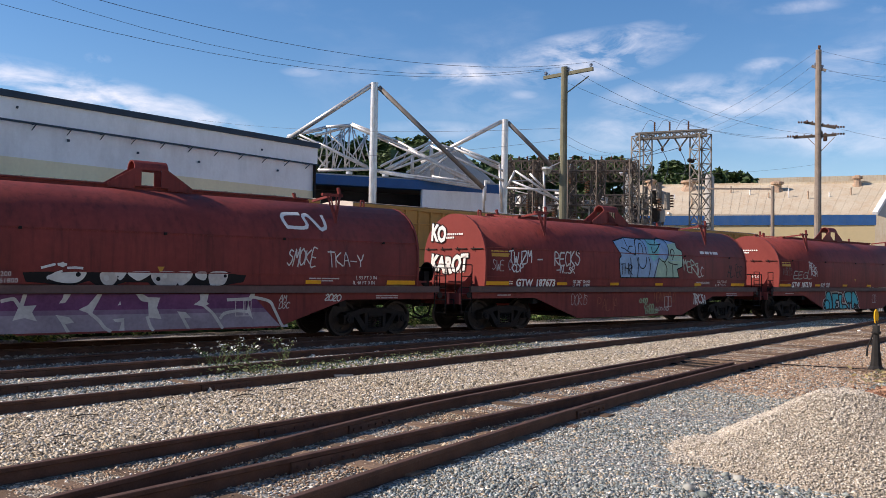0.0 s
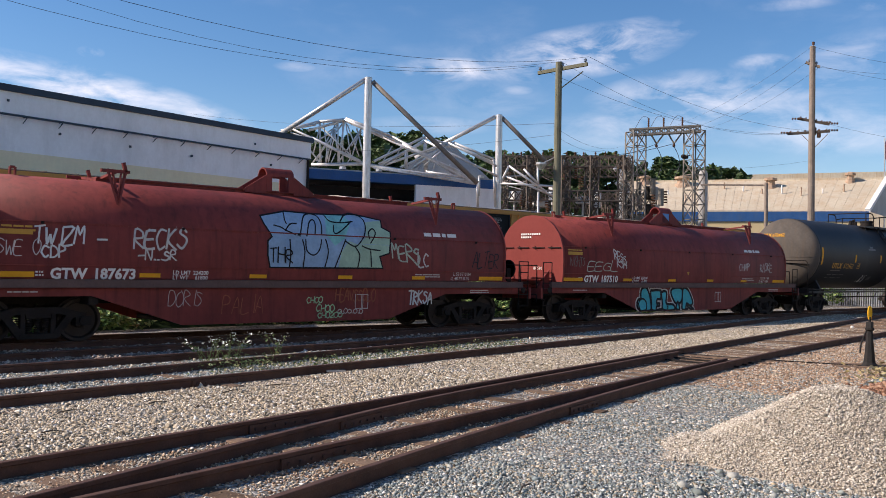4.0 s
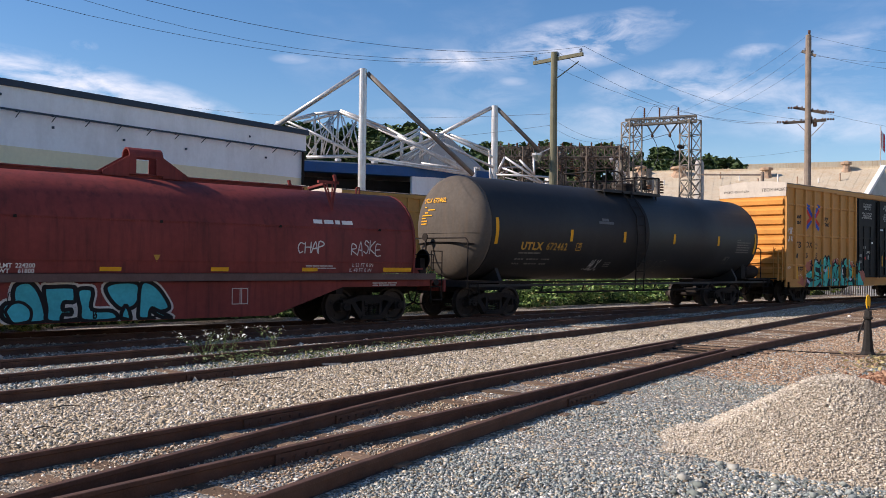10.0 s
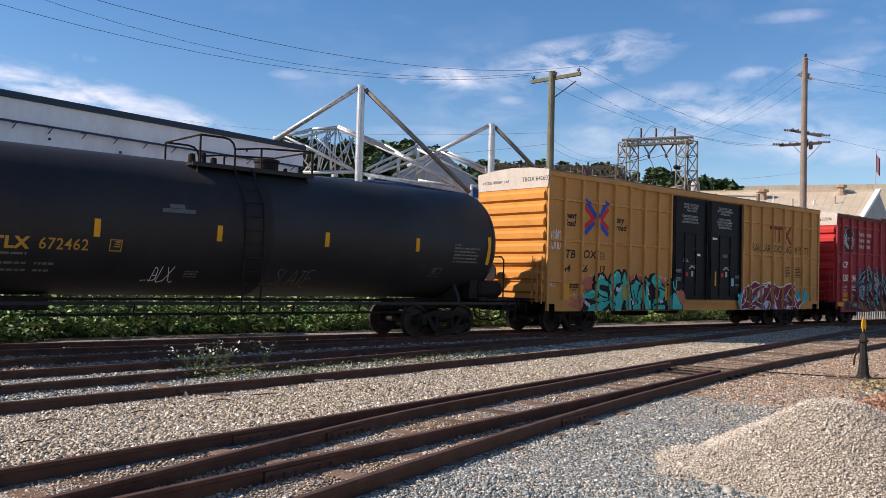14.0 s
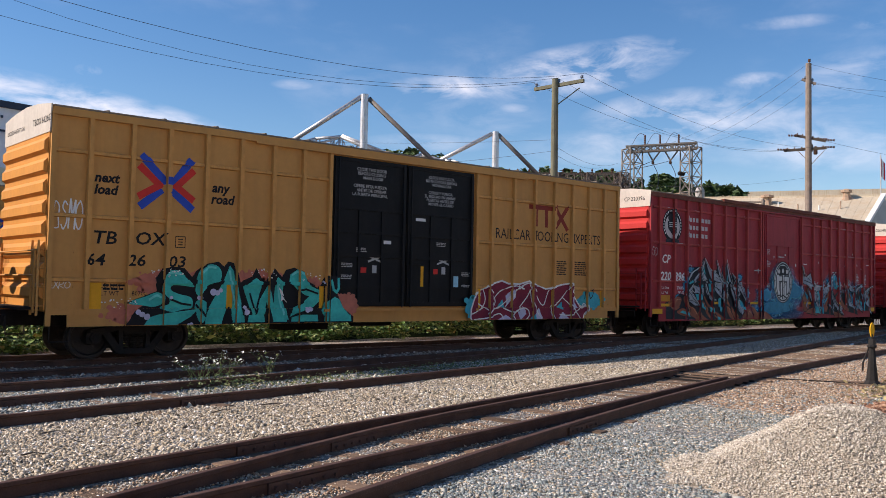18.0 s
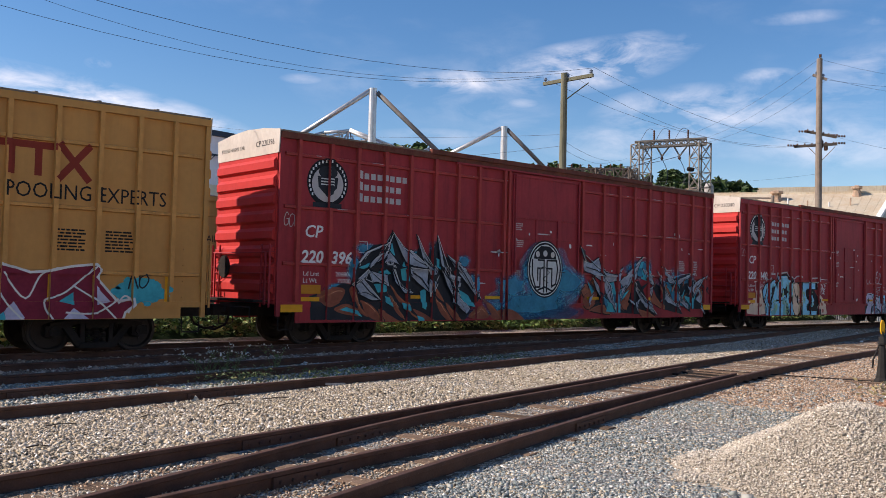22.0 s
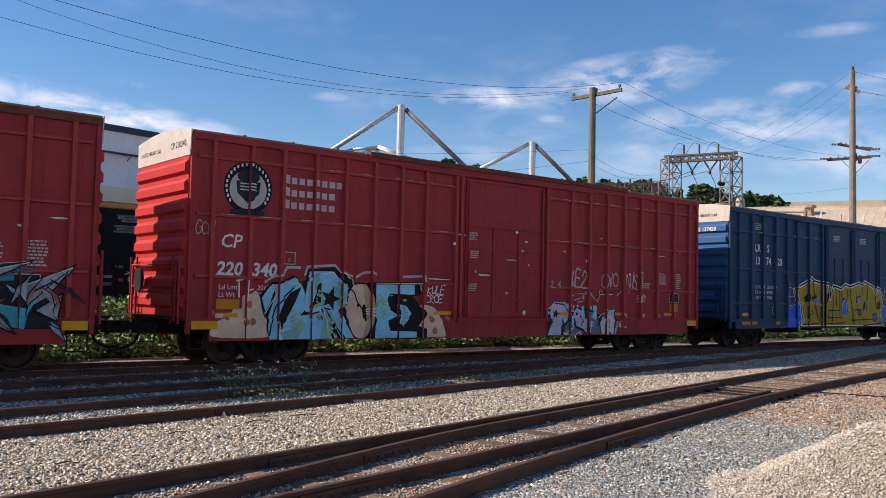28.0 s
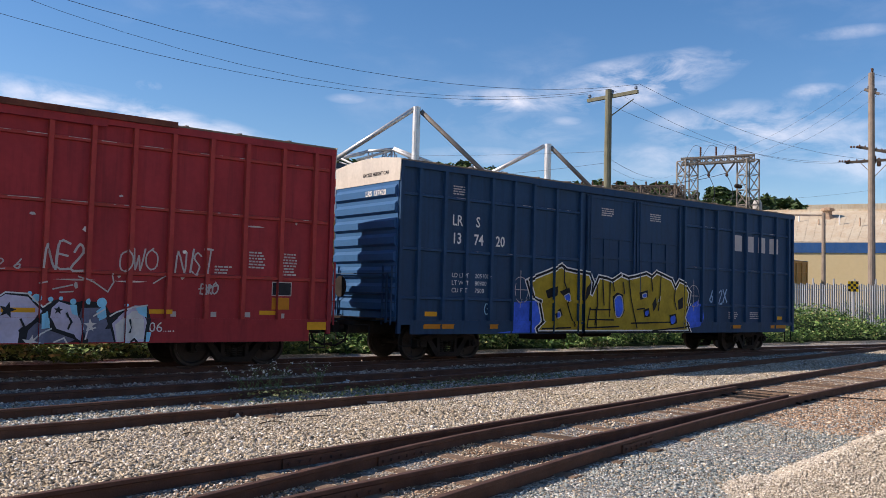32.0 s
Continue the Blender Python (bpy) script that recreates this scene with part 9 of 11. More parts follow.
for pts in ([(12.00, 1.15), (12.13, 1.21), (12.18, 0.88), (12.01, 0.87)], [(13.04, 1.22), (13.21, 1.35), (13.25, 1.10), (13.09, 1.03)], [(13.79, 1.34), (14.05, 1.34), (14.06, 1.10), (13.90, 1.17)], [(12.53, 1.34), (12.66, 1.34), (12.69, 1.12), (12.58, 1.16)], [(14.06, 0.80), (14.16, 0.80), (14.12, 0.59), (14.05, 0.59)]):
    spray(P_AQUA, pts)
dots(P_AQUA, ((11.79, 1.55, 0.04), (11.91, 1.46, 0.08), (12.17, 1.44, 0.05), (12.36, 1.46, 0.04), (13.14, 1.39, 0.10), (12.59, 1.40, 0.06), (12.86, 1.41, 0.06), (11.10, 1.25, 0.05), (13.62, 1.35, 0.03)))
spray(P_CHARCOAL, star(*(11.41, 1.22), 0.16, 0.2))
spray(P_CHARCOAL, star(*(12.32, 1.23), 0.09, 0.1))
spray(P_OFFWHITE, star(*(12.91, 0.94), 0.14, 0.0))
spray(P_OFFWHITE, star(*(11.84, 0.59), 0.17, 0.2))
for pts in ([(11.64, 1.05), (11.71, 0.91), (11.63, 0.83)], [(12.48, 1.17), (12.56, 1.00), (12.51, 0.87)], [(13.68, 1.05), (13.73, 0.89), (13.69, 0.80)], [(13.74, 0.60), (13.81, 0.66), (13.88, 0.58)], [(12.20, 0.85), (12.63, 0.69), (12.76, 0.60)]):
    spray(P_CHARCOAL, pts, 0.04)
for pts in ([(11.10, 1.36), (11.36, 1.56), (11.76, 1.54), (12.01, 1.29), (12.17, 1.38)], [(11.81, 0.55), (12.00, 0.78), (12.20, 0.87)], [(12.82, 0.67), (12.86, 0.84), (13.03, 0.89)], [(13.31, 1.12), (13.43, 1.20), (13.71, 1.30), (14.06, 1.35)], [(12.99, 1.12), (13.20, 1.26)], [(12.26, 0.61), (12.44, 0.69), (12.53, 0.54)]):
    spray(P_OFFWHITE, pts, 0.03)
for text, x, z, h, w, sl, pt, sd in (("NE25", 12.00, 2.05, 0.46, 0.04, 0.1, 0.55, 41), ("OWO", 13.45, 2.08, 0.38, 0.035, 0.1, 0.7, 42), ("NIST", 14.63, 2.05, 0.46, 0.04, 0.1, 0.5, 43), ("286", 11.17, 2.0, 0.2, 0.025, 0.1, 0.8, 44), ("BRO", 15.20, 1.62, 0.22, 0.035, 0.1, 0.6, 45)):
    tag(text, x, z, h, P_GREY, Q_CAR, SIDE, sd, w, sl, pt, posts=QR["posts"])
for pts in ([(11.95, 1.75), (12.07, 1.78)], [(12.66, 1.90), (12.96, 1.80), (13.24, 1.61), (13.35, 1.81), (13.31, 1.98)], [(12.20, 1.64), (12.56, 1.73)], [(12.33, 1.58), (12.57, 1.60)], [(14.16, 1.81), (14.39, 1.96)], [(15.15, 1.72), (15.56, 1.80)]):
    spray(P_GREY, pts, 0.028)
for car, seed in ((R_CAR, 41), (Q_CAR, 42)):
    rnd = random.Random(seed)
    for i in range(26):
        x, z = rnd.uniform(6.2, 18.0), rnd.uniform(1.2, 3.6)
        side = -1.622 if 7.0 < x < 10.6 else SIDE
        w, h = (rnd.uniform(0.03, 0.08), rnd.uniform(0.03, 0.09)) if i % 3 else (rnd.uniform(0.2, 0.5), 0.025)
        bm = bmesh.new()
        poly(bm, [(x + w * math.cos(a) * rnd.uniform(0.5, 1.1), z + h * math.sin(a) * rnd.uniform(0.5, 1.1)) for a in (0.2, 1.2, 2.3, 3.3, 4.4, 5.5)])
        paint("scraped_patch", bm, P_GREY if i % 2 else P_WHITE, car, side, 0.005)

lettered("06....", 14.1, 0.8, 0.3, P_WHITE, Q_CAR, SIDE, posts=ribs_of(RP), proud=PROUD)

N_CAR = couple(box_car("dark blue steel box car with gold block graffiti", M_NAVY, M_BLUEEND, NP, (6.94, 9.21, 11.5), (4.3, 2.9, 1.65), post_mat=M_NAVYPOST, first=0.12), 129.66)
k = dict(posts=ribs_of(NP), proud=PROUD)
lettered("LR", 1.84, 3.60, 0.40, P_WHITE, N_CAR, SIDE, bold=0.006, stretch=0.82, **k)
lettered("S", 2.66, 3.60, 0.40, P_WHITE, N_CAR, SIDE, bold=0.006, stretch=0.82, **k)
for s, x in (("13", 1.88), ("74", 2.64), ("20", 3.42)):
    lettered(s, x - 0.04, 3.12, 0.40, P_WHITE, N_CAR, SIDE, bold=0.008, stretch=0.85, **k)
for i, (a, b) in enumerate((("LD LMT", "205100"), ("LT WT", "80900"), ("CU FT", "7500"))):
    lettered(a, 1.86, 2.22 - 0.2 * i, 0.17, P_WHITE, N_CAR, SIDE, **k)
    lettered(b, 2.66, 2.22 - 0.2 * i, 0.17, P_WHITE, N_CAR, SIDE, **k)
for s, y, z, sz, m in (("EXCESS HEIGHT CAR", 0.15, 4.82, 0.13, P_BLACK), ("LRS 137420", -0.1, 4.28, 0.2, P_WHITE)):
    bm = letters(s, sz, 0.004)
    for v in bm.verts:
        v.co = Vector((0.012 if z < 4.6 else 0.082, y - v.co.x, z + v.co.z))
    bmesh.ops.recalc_face_normals(bm, faces=bm.faces)
    part("end_lettering", bm, m, N_CAR)
mark_bars(4, 14.62, 3.60, 0.56, 0.74, P_GREY, N_CAR, SIDE, name="company_mark", posts=ribs_of(NP), proud=PROUD)
NR = ribs_of(NP) + [("x", 6.85, 11.58, 0.145)]
spray, bubble, dots = sprayer(N_CAR, SIDE, NR, 0.004)
spray(P_BLUE, [(4.01, 0.75), (4.02, 1.60), (4.94, 1.66), (5.22, 1.21), (5.08, 0.75)])
spray(P_BLUE, [(11.85, 1.55), (12.56, 1.81), (12.75, 1.27), (12.63, 0.93), (11.95, 0.85)])
spray(P_BLUE, [(3.47, 0.75), (5.18, 0.89), (5.08, 0.75)])
GOLD = [(4.59, 2.20), (4.92, 2.34), (5.48, 2.52), (5.98, 2.71), (6.18, 2.60), (7.03, 2.50), (7.18, 2.25), (7.12, 1.91), (7.33, 2.25), (7.43, 2.43), (7.78, 2.39), (8.04, 2.33), (8.43, 2.52), (8.78, 2.44), (9.10, 2.49), (9.64, 2.61), (9.93, 2.52), (10.15, 2.67), (10.93, 2.46), (11.12, 2.19), (11.32, 2.44), (11.84, 2.30), (12.09, 2.06), (11.97, 1.55), (11.79, 1.23), (12.08, 0.75), (5.03, 0.75), (4.98, 0.86), (5.24, 1.09), (5.09, 1.65), (4.78, 1.76)]
spray(P_GOLD, GOLD)
spray(P_WHITE, GOLD + GOLD[:1], 0.15)
spray(P_BLACK, GOLD + GOLD[:1], 0.07)
for pts in ([(5.33, 1.95), (5.77, 2.11), (5.71, 1.81), (5.43, 1.72)], [(5.91, 1.94), (6.31, 2.07), (6.36, 1.89), (6.15, 1.69), (6.08, 1.80)], [(5.63, 1.28), (5.95, 1.45), (6.05, 1.25), (5.72, 1.12)], [(6.83, 1.65), (7.04, 1.91), (7.08, 2.25), (6.89, 2.07)], [(8.05, 1.84), (8.26, 1.97), (8.52, 1.91), (8.61, 1.42), (8.49, 1.21), (8.22, 1.24), (8.09, 1.50)], [(9.30, 1.99), (9.71, 2.08), (9.72, 1.86), (9.36, 1.76)], [(9.50, 1.46), (9.78, 1.52), (9.84, 1.25), (9.56, 1.21)], [(11.24, 1.78), (11.51, 1.90), (11.52, 1.54), (11.28, 1.48)], [(9.94, 1.65), (10.11, 1.87), (10.17, 1.62), (10.01, 1.40)], [(10.81, 1.30), (11.16, 1.35), (11.23, 1.04), (10.88, 0.96)]):
    spray(P_BLACK, pts)
for pts in ([(6.10, 1.82), (6.29, 1.89), (6.34, 1.72), (6.18, 1.65)], [(5.74, 1.30), (5.90, 1.35), (5.95, 1.22), (5.79, 1.17)], [(8.13, 1.76), (8.29, 1.88), (8.47, 1.82), (8.53, 1.42), (8.38, 1.24), (8.20, 1.31)], [(9.44, 1.94), (9.63, 1.98), (9.63, 1.86), (9.47, 1.84)], [(10.87, 1.22), (11.10, 1.28), (11.11, 1.08), (10.93, 1.02)], [(9.59, 1.39), (9.75, 1.43), (9.73, 1.29), (9.62, 1.27)]):
    spray(P_BLUE, pts, soft=True)
for pts in ([(8.13, 1.76), (8.29, 1.88), (8.47, 1.82), (8.53, 1.42), (8.38, 1.22), (8.20, 1.27), (8.13, 1.76)], [(6.10, 1.82), (6.29, 1.89), (6.34, 1.72), (6.18, 1.65), (6.10, 1.82)], [(5.74, 1.30), (5.90, 1.35), (5.95, 1.22), (5.79, 1.17), (5.74, 1.30)], [(9.44, 1.94), (9.63, 1.98), (9.63, 1.86), (9.47, 1.84), (9.44, 1.94)], [(10.20, 1.71), (10.34, 1.89), (10.26, 1.62)]):
    spray(P_OVAL, pts, 0.03, True)
for pts in ([(6.06, 2.68), (6.09, 2.21), (6.19, 2.02)], [(6.20, 1.64), (6.38, 1.22), (6.53, 0.93)], [(7.05, 1.48), (6.96, 1.14), (6.92, 0.89)], [(7.33, 2.17), (7.37, 1.57), (7.26, 0.98)], [(7.58, 2.35), (7.65, 1.58)], [(7.91, 2.27), (7.91, 1.24)], [(8.78, 2.40), (8.90, 1.77), (9.07, 1.24), (9.19, 0.89)], [(9.87, 2.48), (9.94, 2.06)], [(10.35, 2.59), (10.31, 1.98), (10.23, 1.44)], [(11.09, 2.15), (11.04, 1.81), (11.16, 1.48)], [(11.58, 1.45), (11.65, 0.98)], [(7.05, 1.43), (7.93, 1.44)], [(6.94, 1.14), (8.07, 1.13)], [(8.91, 1.03), (10.81, 1.07)], [(9.96, 0.80), (12.01, 0.93)], [(6.94, 0.89), (8.33, 0.93)], [(5.18, 0.86), (6.34, 0.89)], [(9.17, 1.46), (9.53, 1.50)], [(7.30, 1.49), (7.31, 0.89)], [(8.04, 2.28), (8.10, 2.02)], [(8.51, 2.29), (8.57, 1.94)]):
    spray(P_BLACK, pts, 0.045)
bm = bmesh.new()
for x0 in (4.35, 12.3):
    for i in range(24):
        a = i * math.pi / 12
        stroke(bm, [(x0 + 0.3 * math.cos(a), 1.95 + 0.36 * math.sin(a)), (x0 + 0.3 * math.cos(a + 0.27), 1.95 + 0.36 * math.sin(a + 0.27))], 0.02)
    stroke(bm, [(x0, 1.45), (x0, 2.5)], 0.02)
    stroke(bm, [(x0 - 0.25, 1.95), (x0 + 0.25, 1.95)], 0.02)
paint("graffiti_ring", bm, P_GREY, N_CAR, SIDE, 0.006, ribs_of(NP), PROUD)
tag("8G", 2.85, 1.25, 0.3, P_PALEBLUE, N_CAR, SIDE, 44, 0.035, 0.0, 0.6)
tag("86 2X", 12.95, 1.75, 0.42, P_STEELBLUE, N_CAR, SIDE, 45, 0.05, 0.0, 0.6, posts=ribs_of(NP))
strips(N_CAR, ((0.95, 1.95), (3.15, 3.5), (14.4, 15.0), (16.9, 17.9)), 0.86, 0.98, SIDE, P_ORANGE, ribs_of(NP), PROUD)
strips(N_CAR, ((1.0, 1.4), (17.2, 17.7)), 1.18, 1.30, SIDE, P_YELLOW, ribs_of(NP), PROUD)
for i, (x, z) in enumerate(((1.85, 4.62), (7.6, 4.5), (9.9, 4.5), (7.2, 2.35), (9.4, 2.45), (10.7, 2.2), (14.3, 1.4), (15.6, 1.4))):
    bars(x, z, 0.55, 0.035, 4, P_GREY, N_CAR, SIDE if not 6.9 < x < 11.5 else -1.586, 0.006, 90 + i)



def scuffs(car, posts, n, seed):
    """Chipped paint along the faces of the ribs."""
    rnd = random.Random(seed)
    bm = bmesh.new()
    for i in range(n):
        z = rnd.choice(ROWS[posts][:2]) + 0.018
        k = rnd.randrange(len(posts) - 1)
        a, b = posts[k] + 0.07, posts[k + 1] - 0.07
        if b - a > 1.2:
            continue
        u = rnd.uniform(a, b - 0.05)
        rect(bm, u, min(b, u + rnd.uniform(0.04, 0.5)), z, z + rnd.uniform(0.006, 0.014))
    tagged(paint("paint_chip", bm, P_GREY, car, SIDE - 0.06, 0.004), kind="stuff")


scuffs(Q_CAR, RP, 60, 5)
scuffs(R_CAR, RP, 22, 6)
scuffs(N_CAR, NP, 12, 7)

# ---- parked cars on the far siding ----
for x, dx in ((4.45, 2.2), (24.72, 0.0), (44.9, 0.0)):
    c = pooling_car("parked yellow box car with black doors on the far siding", False, dx)
    tagged(c, group="parked cars")
    c.location = (x, 37.45, 0)

# ---- coil cars ----
COVER = [(1.36, 1.34), (1.395, 1.65), (1.40, 2.05), (1.385, 2.3), (1.35, 2.5), (1.275, 2.72), (1.16, 2.93), (1.00, 3.12), (0.78, 3.29), (0.52, 3.42), (0.27, 3.49), (0.0, 3.51)]
H0, H1 = 0.10, 14.44  # ends of a coil cover
# Lit copy of the cover red: sun on the leading end put into colour.
M_REDLIT = mat("lit_red_bulkhead_paint", (0.215, 0.044, 0.036), 0.5, vary=0.12, scale=0.9, fine=9, bump=0.03, dirt=(0.20, 0.045, 0.04), dirt_amount=0.4)
M_SILLGREY = mat("dusty_side_sill", (0.13, 0.085, 0.075), 0.7, vary=0.2, scale=2, fine=20, bump=0.1, dirt=(0.08, 0.05, 0.045), dirt_amount=0.4)


def cover_y(z):
    pts = COVER
    if z <= pts[0][1]:
        return -pts[0][0]
    for (ya, za), (yb, zb) in zip(pts, pts[1:]):
        if za <= z <= zb:
            return -(ya + (yb - ya) * (z - za) / (zb - za))
    return 0.0


BELLY = -1.40


def coil_car(label, seed):
    car = tagged(new("coil_car"), label, "freight car", "freight cars")
    L = 14.55
    ring = [(-y, z) for y, z in COVER] + [(y, z) for y, z in COVER[-2::-1]]
    bm = bmesh.new()
    rows = []
    for x in (H0, 4.8, 9.5, H1):
        rows.append([bm.verts.new((x, y, z)) for y, z in ring])
    for a, b in zip(rows, rows[1:]):
        for i in range(len(ring) - 1):
            bm.faces.new((a[i], a[i + 1], b[i + 1], b[i]))
    bm.faces.new(rows[0][::-1])
    bm.faces.new(rows[-1])
    bmesh.ops.recalc_face_normals(bm, faces=bm.faces)
    cover = part("coil_cover", bm, M_RED, car, "arched dark red steel cover")
    for f in cover.data.polygons:
        f.use_smooth = len(f.vertices) == 4
    # rims, seams and end plates
    for x in (H0, H1 - 0.05):
        bm = bmesh.new()
        outer = [(y * 1.012, z + (0.012 if z > 1.5 else 0)) for y, z in ring]
        prism(bm, outer, x - 0.012, x + 0.05)
        part("end_rim", bm, M_REDLIT if x == H0 else M_RED, cover)
    bm = bmesh.new()
    for s in (-1, 1):
        box(bm, H0 + 0.03, H1 - 0.03, s * 1.355 - 0.02, s * 1.355 + 0.02, 2.47, 2.50)
        box(bm, H0 + 0.03, H1 - 0.03, s * 1.392 - 0.02, s * 1.392 + 0.02, 1.60, 1.625)
    part("cover_seam", bm, M_RED, cover)
    for i in range(5):
        bm = bmesh.new()
        x = 1.2 + i * 3.0
        box(bm, x, x + 0.06, -1.40, -1.33, 2.44, 2.50)
        part("hook", bm, M_STEEL, cover)
    # end bulkhead latches
    for i in range(4):
        bm = bmesh.new()
        y = -1.05 + i * 0.7
        box(bm, H0 - 0.05, H0 - 0.01, y - 0.26, y + 0.26, 2.43, 2.455)
        bar(bm, (H0 - 0.05, y + 0.1, 2.38), (H0 - 0.05, y + 0.14, 2.50), 0.015, 6)
        part("end_latch", bm, M_STEEL, cover)
    # ridge beam, lifting bail, guide brackets
    bm = bmesh.new()
    box(bm, 2.7, 11.6, -0.14, 0.14, 3.50, 3.58)
    box(bm, 2.7, 11.6, -0.20, 0.20, 3.575, 3.60)
    part("ridge_beam", bm, M_RED, cover)
    for s in (-1, 1):
        for x, d in ((6.97, -1), (7.73, 1)):
            bm = bmesh.new()
            prism(bm, [(x + d * 0.02, 3.52), (x + d * 0.02, 4.0), (x + d * 0.62, 3.62), (x + d * 0.62, 3.52)], s * 0.215 - 0.015, s * 0.215 + 0.015, "y")
            part("bail_gusset", bm, M_RED, cover)
    bm = bmesh.new()
    arc = [(0.235 * math.cos(math.pi * i / 12), 3.97 + 0.235 * math.sin(math.pi * i / 12)) for i in range(13)]
    prism(bm, arc + [(y * 0.86, 3.97 + (z - 3.97) * 0.86) for y, z in arc[::-1]], 6.95, 7.75)
    for s in (-1, 1):
        for x in (6.95, 7.59):
            box(bm, x, x + 0.16, s * 0.22 - 0.015, s * 0.22 + 0.015, 3.58, 3.98)
    part("lifting_bail", bm, M_RED, cover, "arched lifting bail")
    for x in (2.80, 11.80):
        for s in (-1, 1):
            bm = bmesh.new()
            for d in (-0.2, 0.2):
                beam(bm, (x + d, s * 1.10, 3.70), (x, s * 1.24, 2.93), 0.05)
                beam(bm, (x + d * 0.5, s * 1.10, 3.70), (x, s * 1.22, 3.05), 0.035)
            beam(bm, (x - 0.34, s * 1.10, 3.66), (x + 0.28, s * 1.10, 3.66), 0.07)
            beam(bm, (x + 0.2, s * 1.10, 3.66), (x + 0.14, s * 1.10, 3.86), 0.07)
            beam(bm, (x, s * 1.10, 3.66), (x, s * 0.12, 3.56), 0.06)
            part("stacking_bracket", bm, M_RED, cover)
    for x in (0.9, 13.3):
        bm = bmesh.new()
        bar(bm, (x, -0.2, 3.48), (x, -0.2, 3.66), 0.03, 6)
        bar(bm, (x + 0.1, -0.2, 3.48), (x + 0.1, -0.2, 3.66), 0.03, 6)
        bar(bm, (x, -0.2, 3.66), (x + 0.1, -0.2, 3.66), 0.03, 6)
        part("lifting_eye", bm, M_RED, cover)
    # underframe
    bm = bmesh.new()
    for s in (-1, 1):
        box(bm, -0.55, L + 0.55, s * 1.46 - 0.05, s * 1.46 + 0.05, 1.16, 1.33)
    part("side_sill", bm, M_SILLGREY, car, "dusty brown side sill")
    for s in (-1, 1):
        bm = bmesh.new()
        prism(bm, [(-0.5, 1.17), (-0.5, 0.98), (2.25, 0.98), (4.25, 0.32), (10.05, 0.32), (12.05, 0.98), (L + 0.5, 0.98), (L + 0.5, 1.17)], s * 1.37 - 0.03, s * 1.37 + 0.03, "y")
        part("belly_plate", bm, M_RED, car, "sprayed fish-belly side plate")
    bm = bmesh.new()
    box(bm, 4.3, 10.0, -1.33, 1.33, 0.34, 0.42)
    box(bm, -0.9, L + 0.9, -0.28, 0.28, 0.78, 1.10)
    for x in (2.3, 12.0):
        box(bm, x - 0.1, x + 0.1, -1.33, 1.33, 0.80, 1.15)
    part("centre_sill", bm, M_STEEL, car)
    bm = bmesh.new()
    box(bm, 0.0, L, -1.40, 1.40, 1.14, 1.20)
    part("deck", bm, M_RED, car)
    for x, d in ((0.0, -1), (L, 1)):
        bm = bmesh.new()
        xa, xb = sorted((x + d * 0.05, x + d * 0.95))
        box(bm, xa, xb, -1.35, 1.35, 1.06, 1.12)
        box(bm, x + d * 0.93 - 0.04, x + d * 0.93 + 0.04, -1.45, 1.45, 0.82, 1.14)
        for y in (-0.9, -0.3, 0.3, 0.9):
            box(bm, xa, xb, y - 0.03, y + 0.03, 0.95, 1.06)
        part("end_platform", bm, M_RED, car, "red steel end platform")
        bm = bmesh.new()
        for y in (-0.9, 0.9):
            prism(bm, [(x + d * 0.02, 1.12), (x + d * 0.55, 1.12), (x + d * 0.45, 1.32), (x + d * 0.02, 1.72)], y - 0.03, y + 0.03, "y")
        box(bm, min(x, x + d * 0.5), max(x, x + d * 0.5), -1.0, 1.0, 1.42, 1.47)
        part("bulkhead_brace", bm, M_RED, car)
        for y in (-1.42, 1.42):
            bm = bmesh.new()
            for u in (0.45, 0.85):
                bar(bm, (x + d * u, y, 0.55), (x + d * u, y, 1.95), 0.016, 6)
            for z in (0.6, 0.95, 1.3, 1.62, 1.95):
                bar(bm, (x + d * 0.45, y, z), (x + d * 0.85, y, z), 0.016, 6)
            part("corner_ladder", bm, M_STEEL, car)
        bm = bmesh.new()
        bar(bm, (x + d * 0.80, -1.1, 1.85), (x + d * 0.80, 1.1, 1.85), 0.018, 6)
        for y in (-1.1, -0.4, 0.4, 1.1):
            bar(bm, (x + d * 0.80, y, 1.1), (x + d * 0.80, y, 1.85), 0.018, 6)
        part("end_handrail", bm, M_STEEL, car)
    bm = bmesh.new()
    lathe(bm, [(-0.02, 0.25), (0.02, 0.25), (0.02, 0.29), (-0.02, 0.29)], 20, "x", (L + 0.88, -0.55, 1.72))
    for i in range(4):
        a = i * math.pi / 2
        bar(bm, (L + 0.88, -0.55, 1.72), (L + 0.88, -0.55 + 0.26 * math.cos(a), 1.72 + 0.26 * math.sin(a)), 0.018, 6)
    box(bm, L + 0.66, L + 0.84, -0.7, -0.4, 1.3, 1.75)
    part("brake_wheel", bm, M_STEEL, car)
    bm = bmesh.new()
    for x in (-0.6, L + 0.6):
        bmx = [(x, -1.47, 1.08)]
        lathe(bm, [(-0.01, 0.09), (0.01, 0.09)], 14, "y", bmx[0])
    part("corner_casting", bm, M_STEEL, car)
    bogie(car, 1.30, True)
    bogie(car, L - 1.30, True)
    couplers(car, -1.28, L + 1.28)
    # lettering common to the three
    lo = cover_y
    bars(0.35, 2.36, 0.75, 0.04, 2, P_YELLOWFADED, car, lo, 0.006, seed + 1)
    lettered("L 53 FT 0 IN", 12.35, 1.50, 0.13, P_WHITE, car, lo, 0.006)
    lettered("IL 48 FT 0 IN", 12.27, 1.37, 0.13, P_WHITE, car, lo, 0.006)
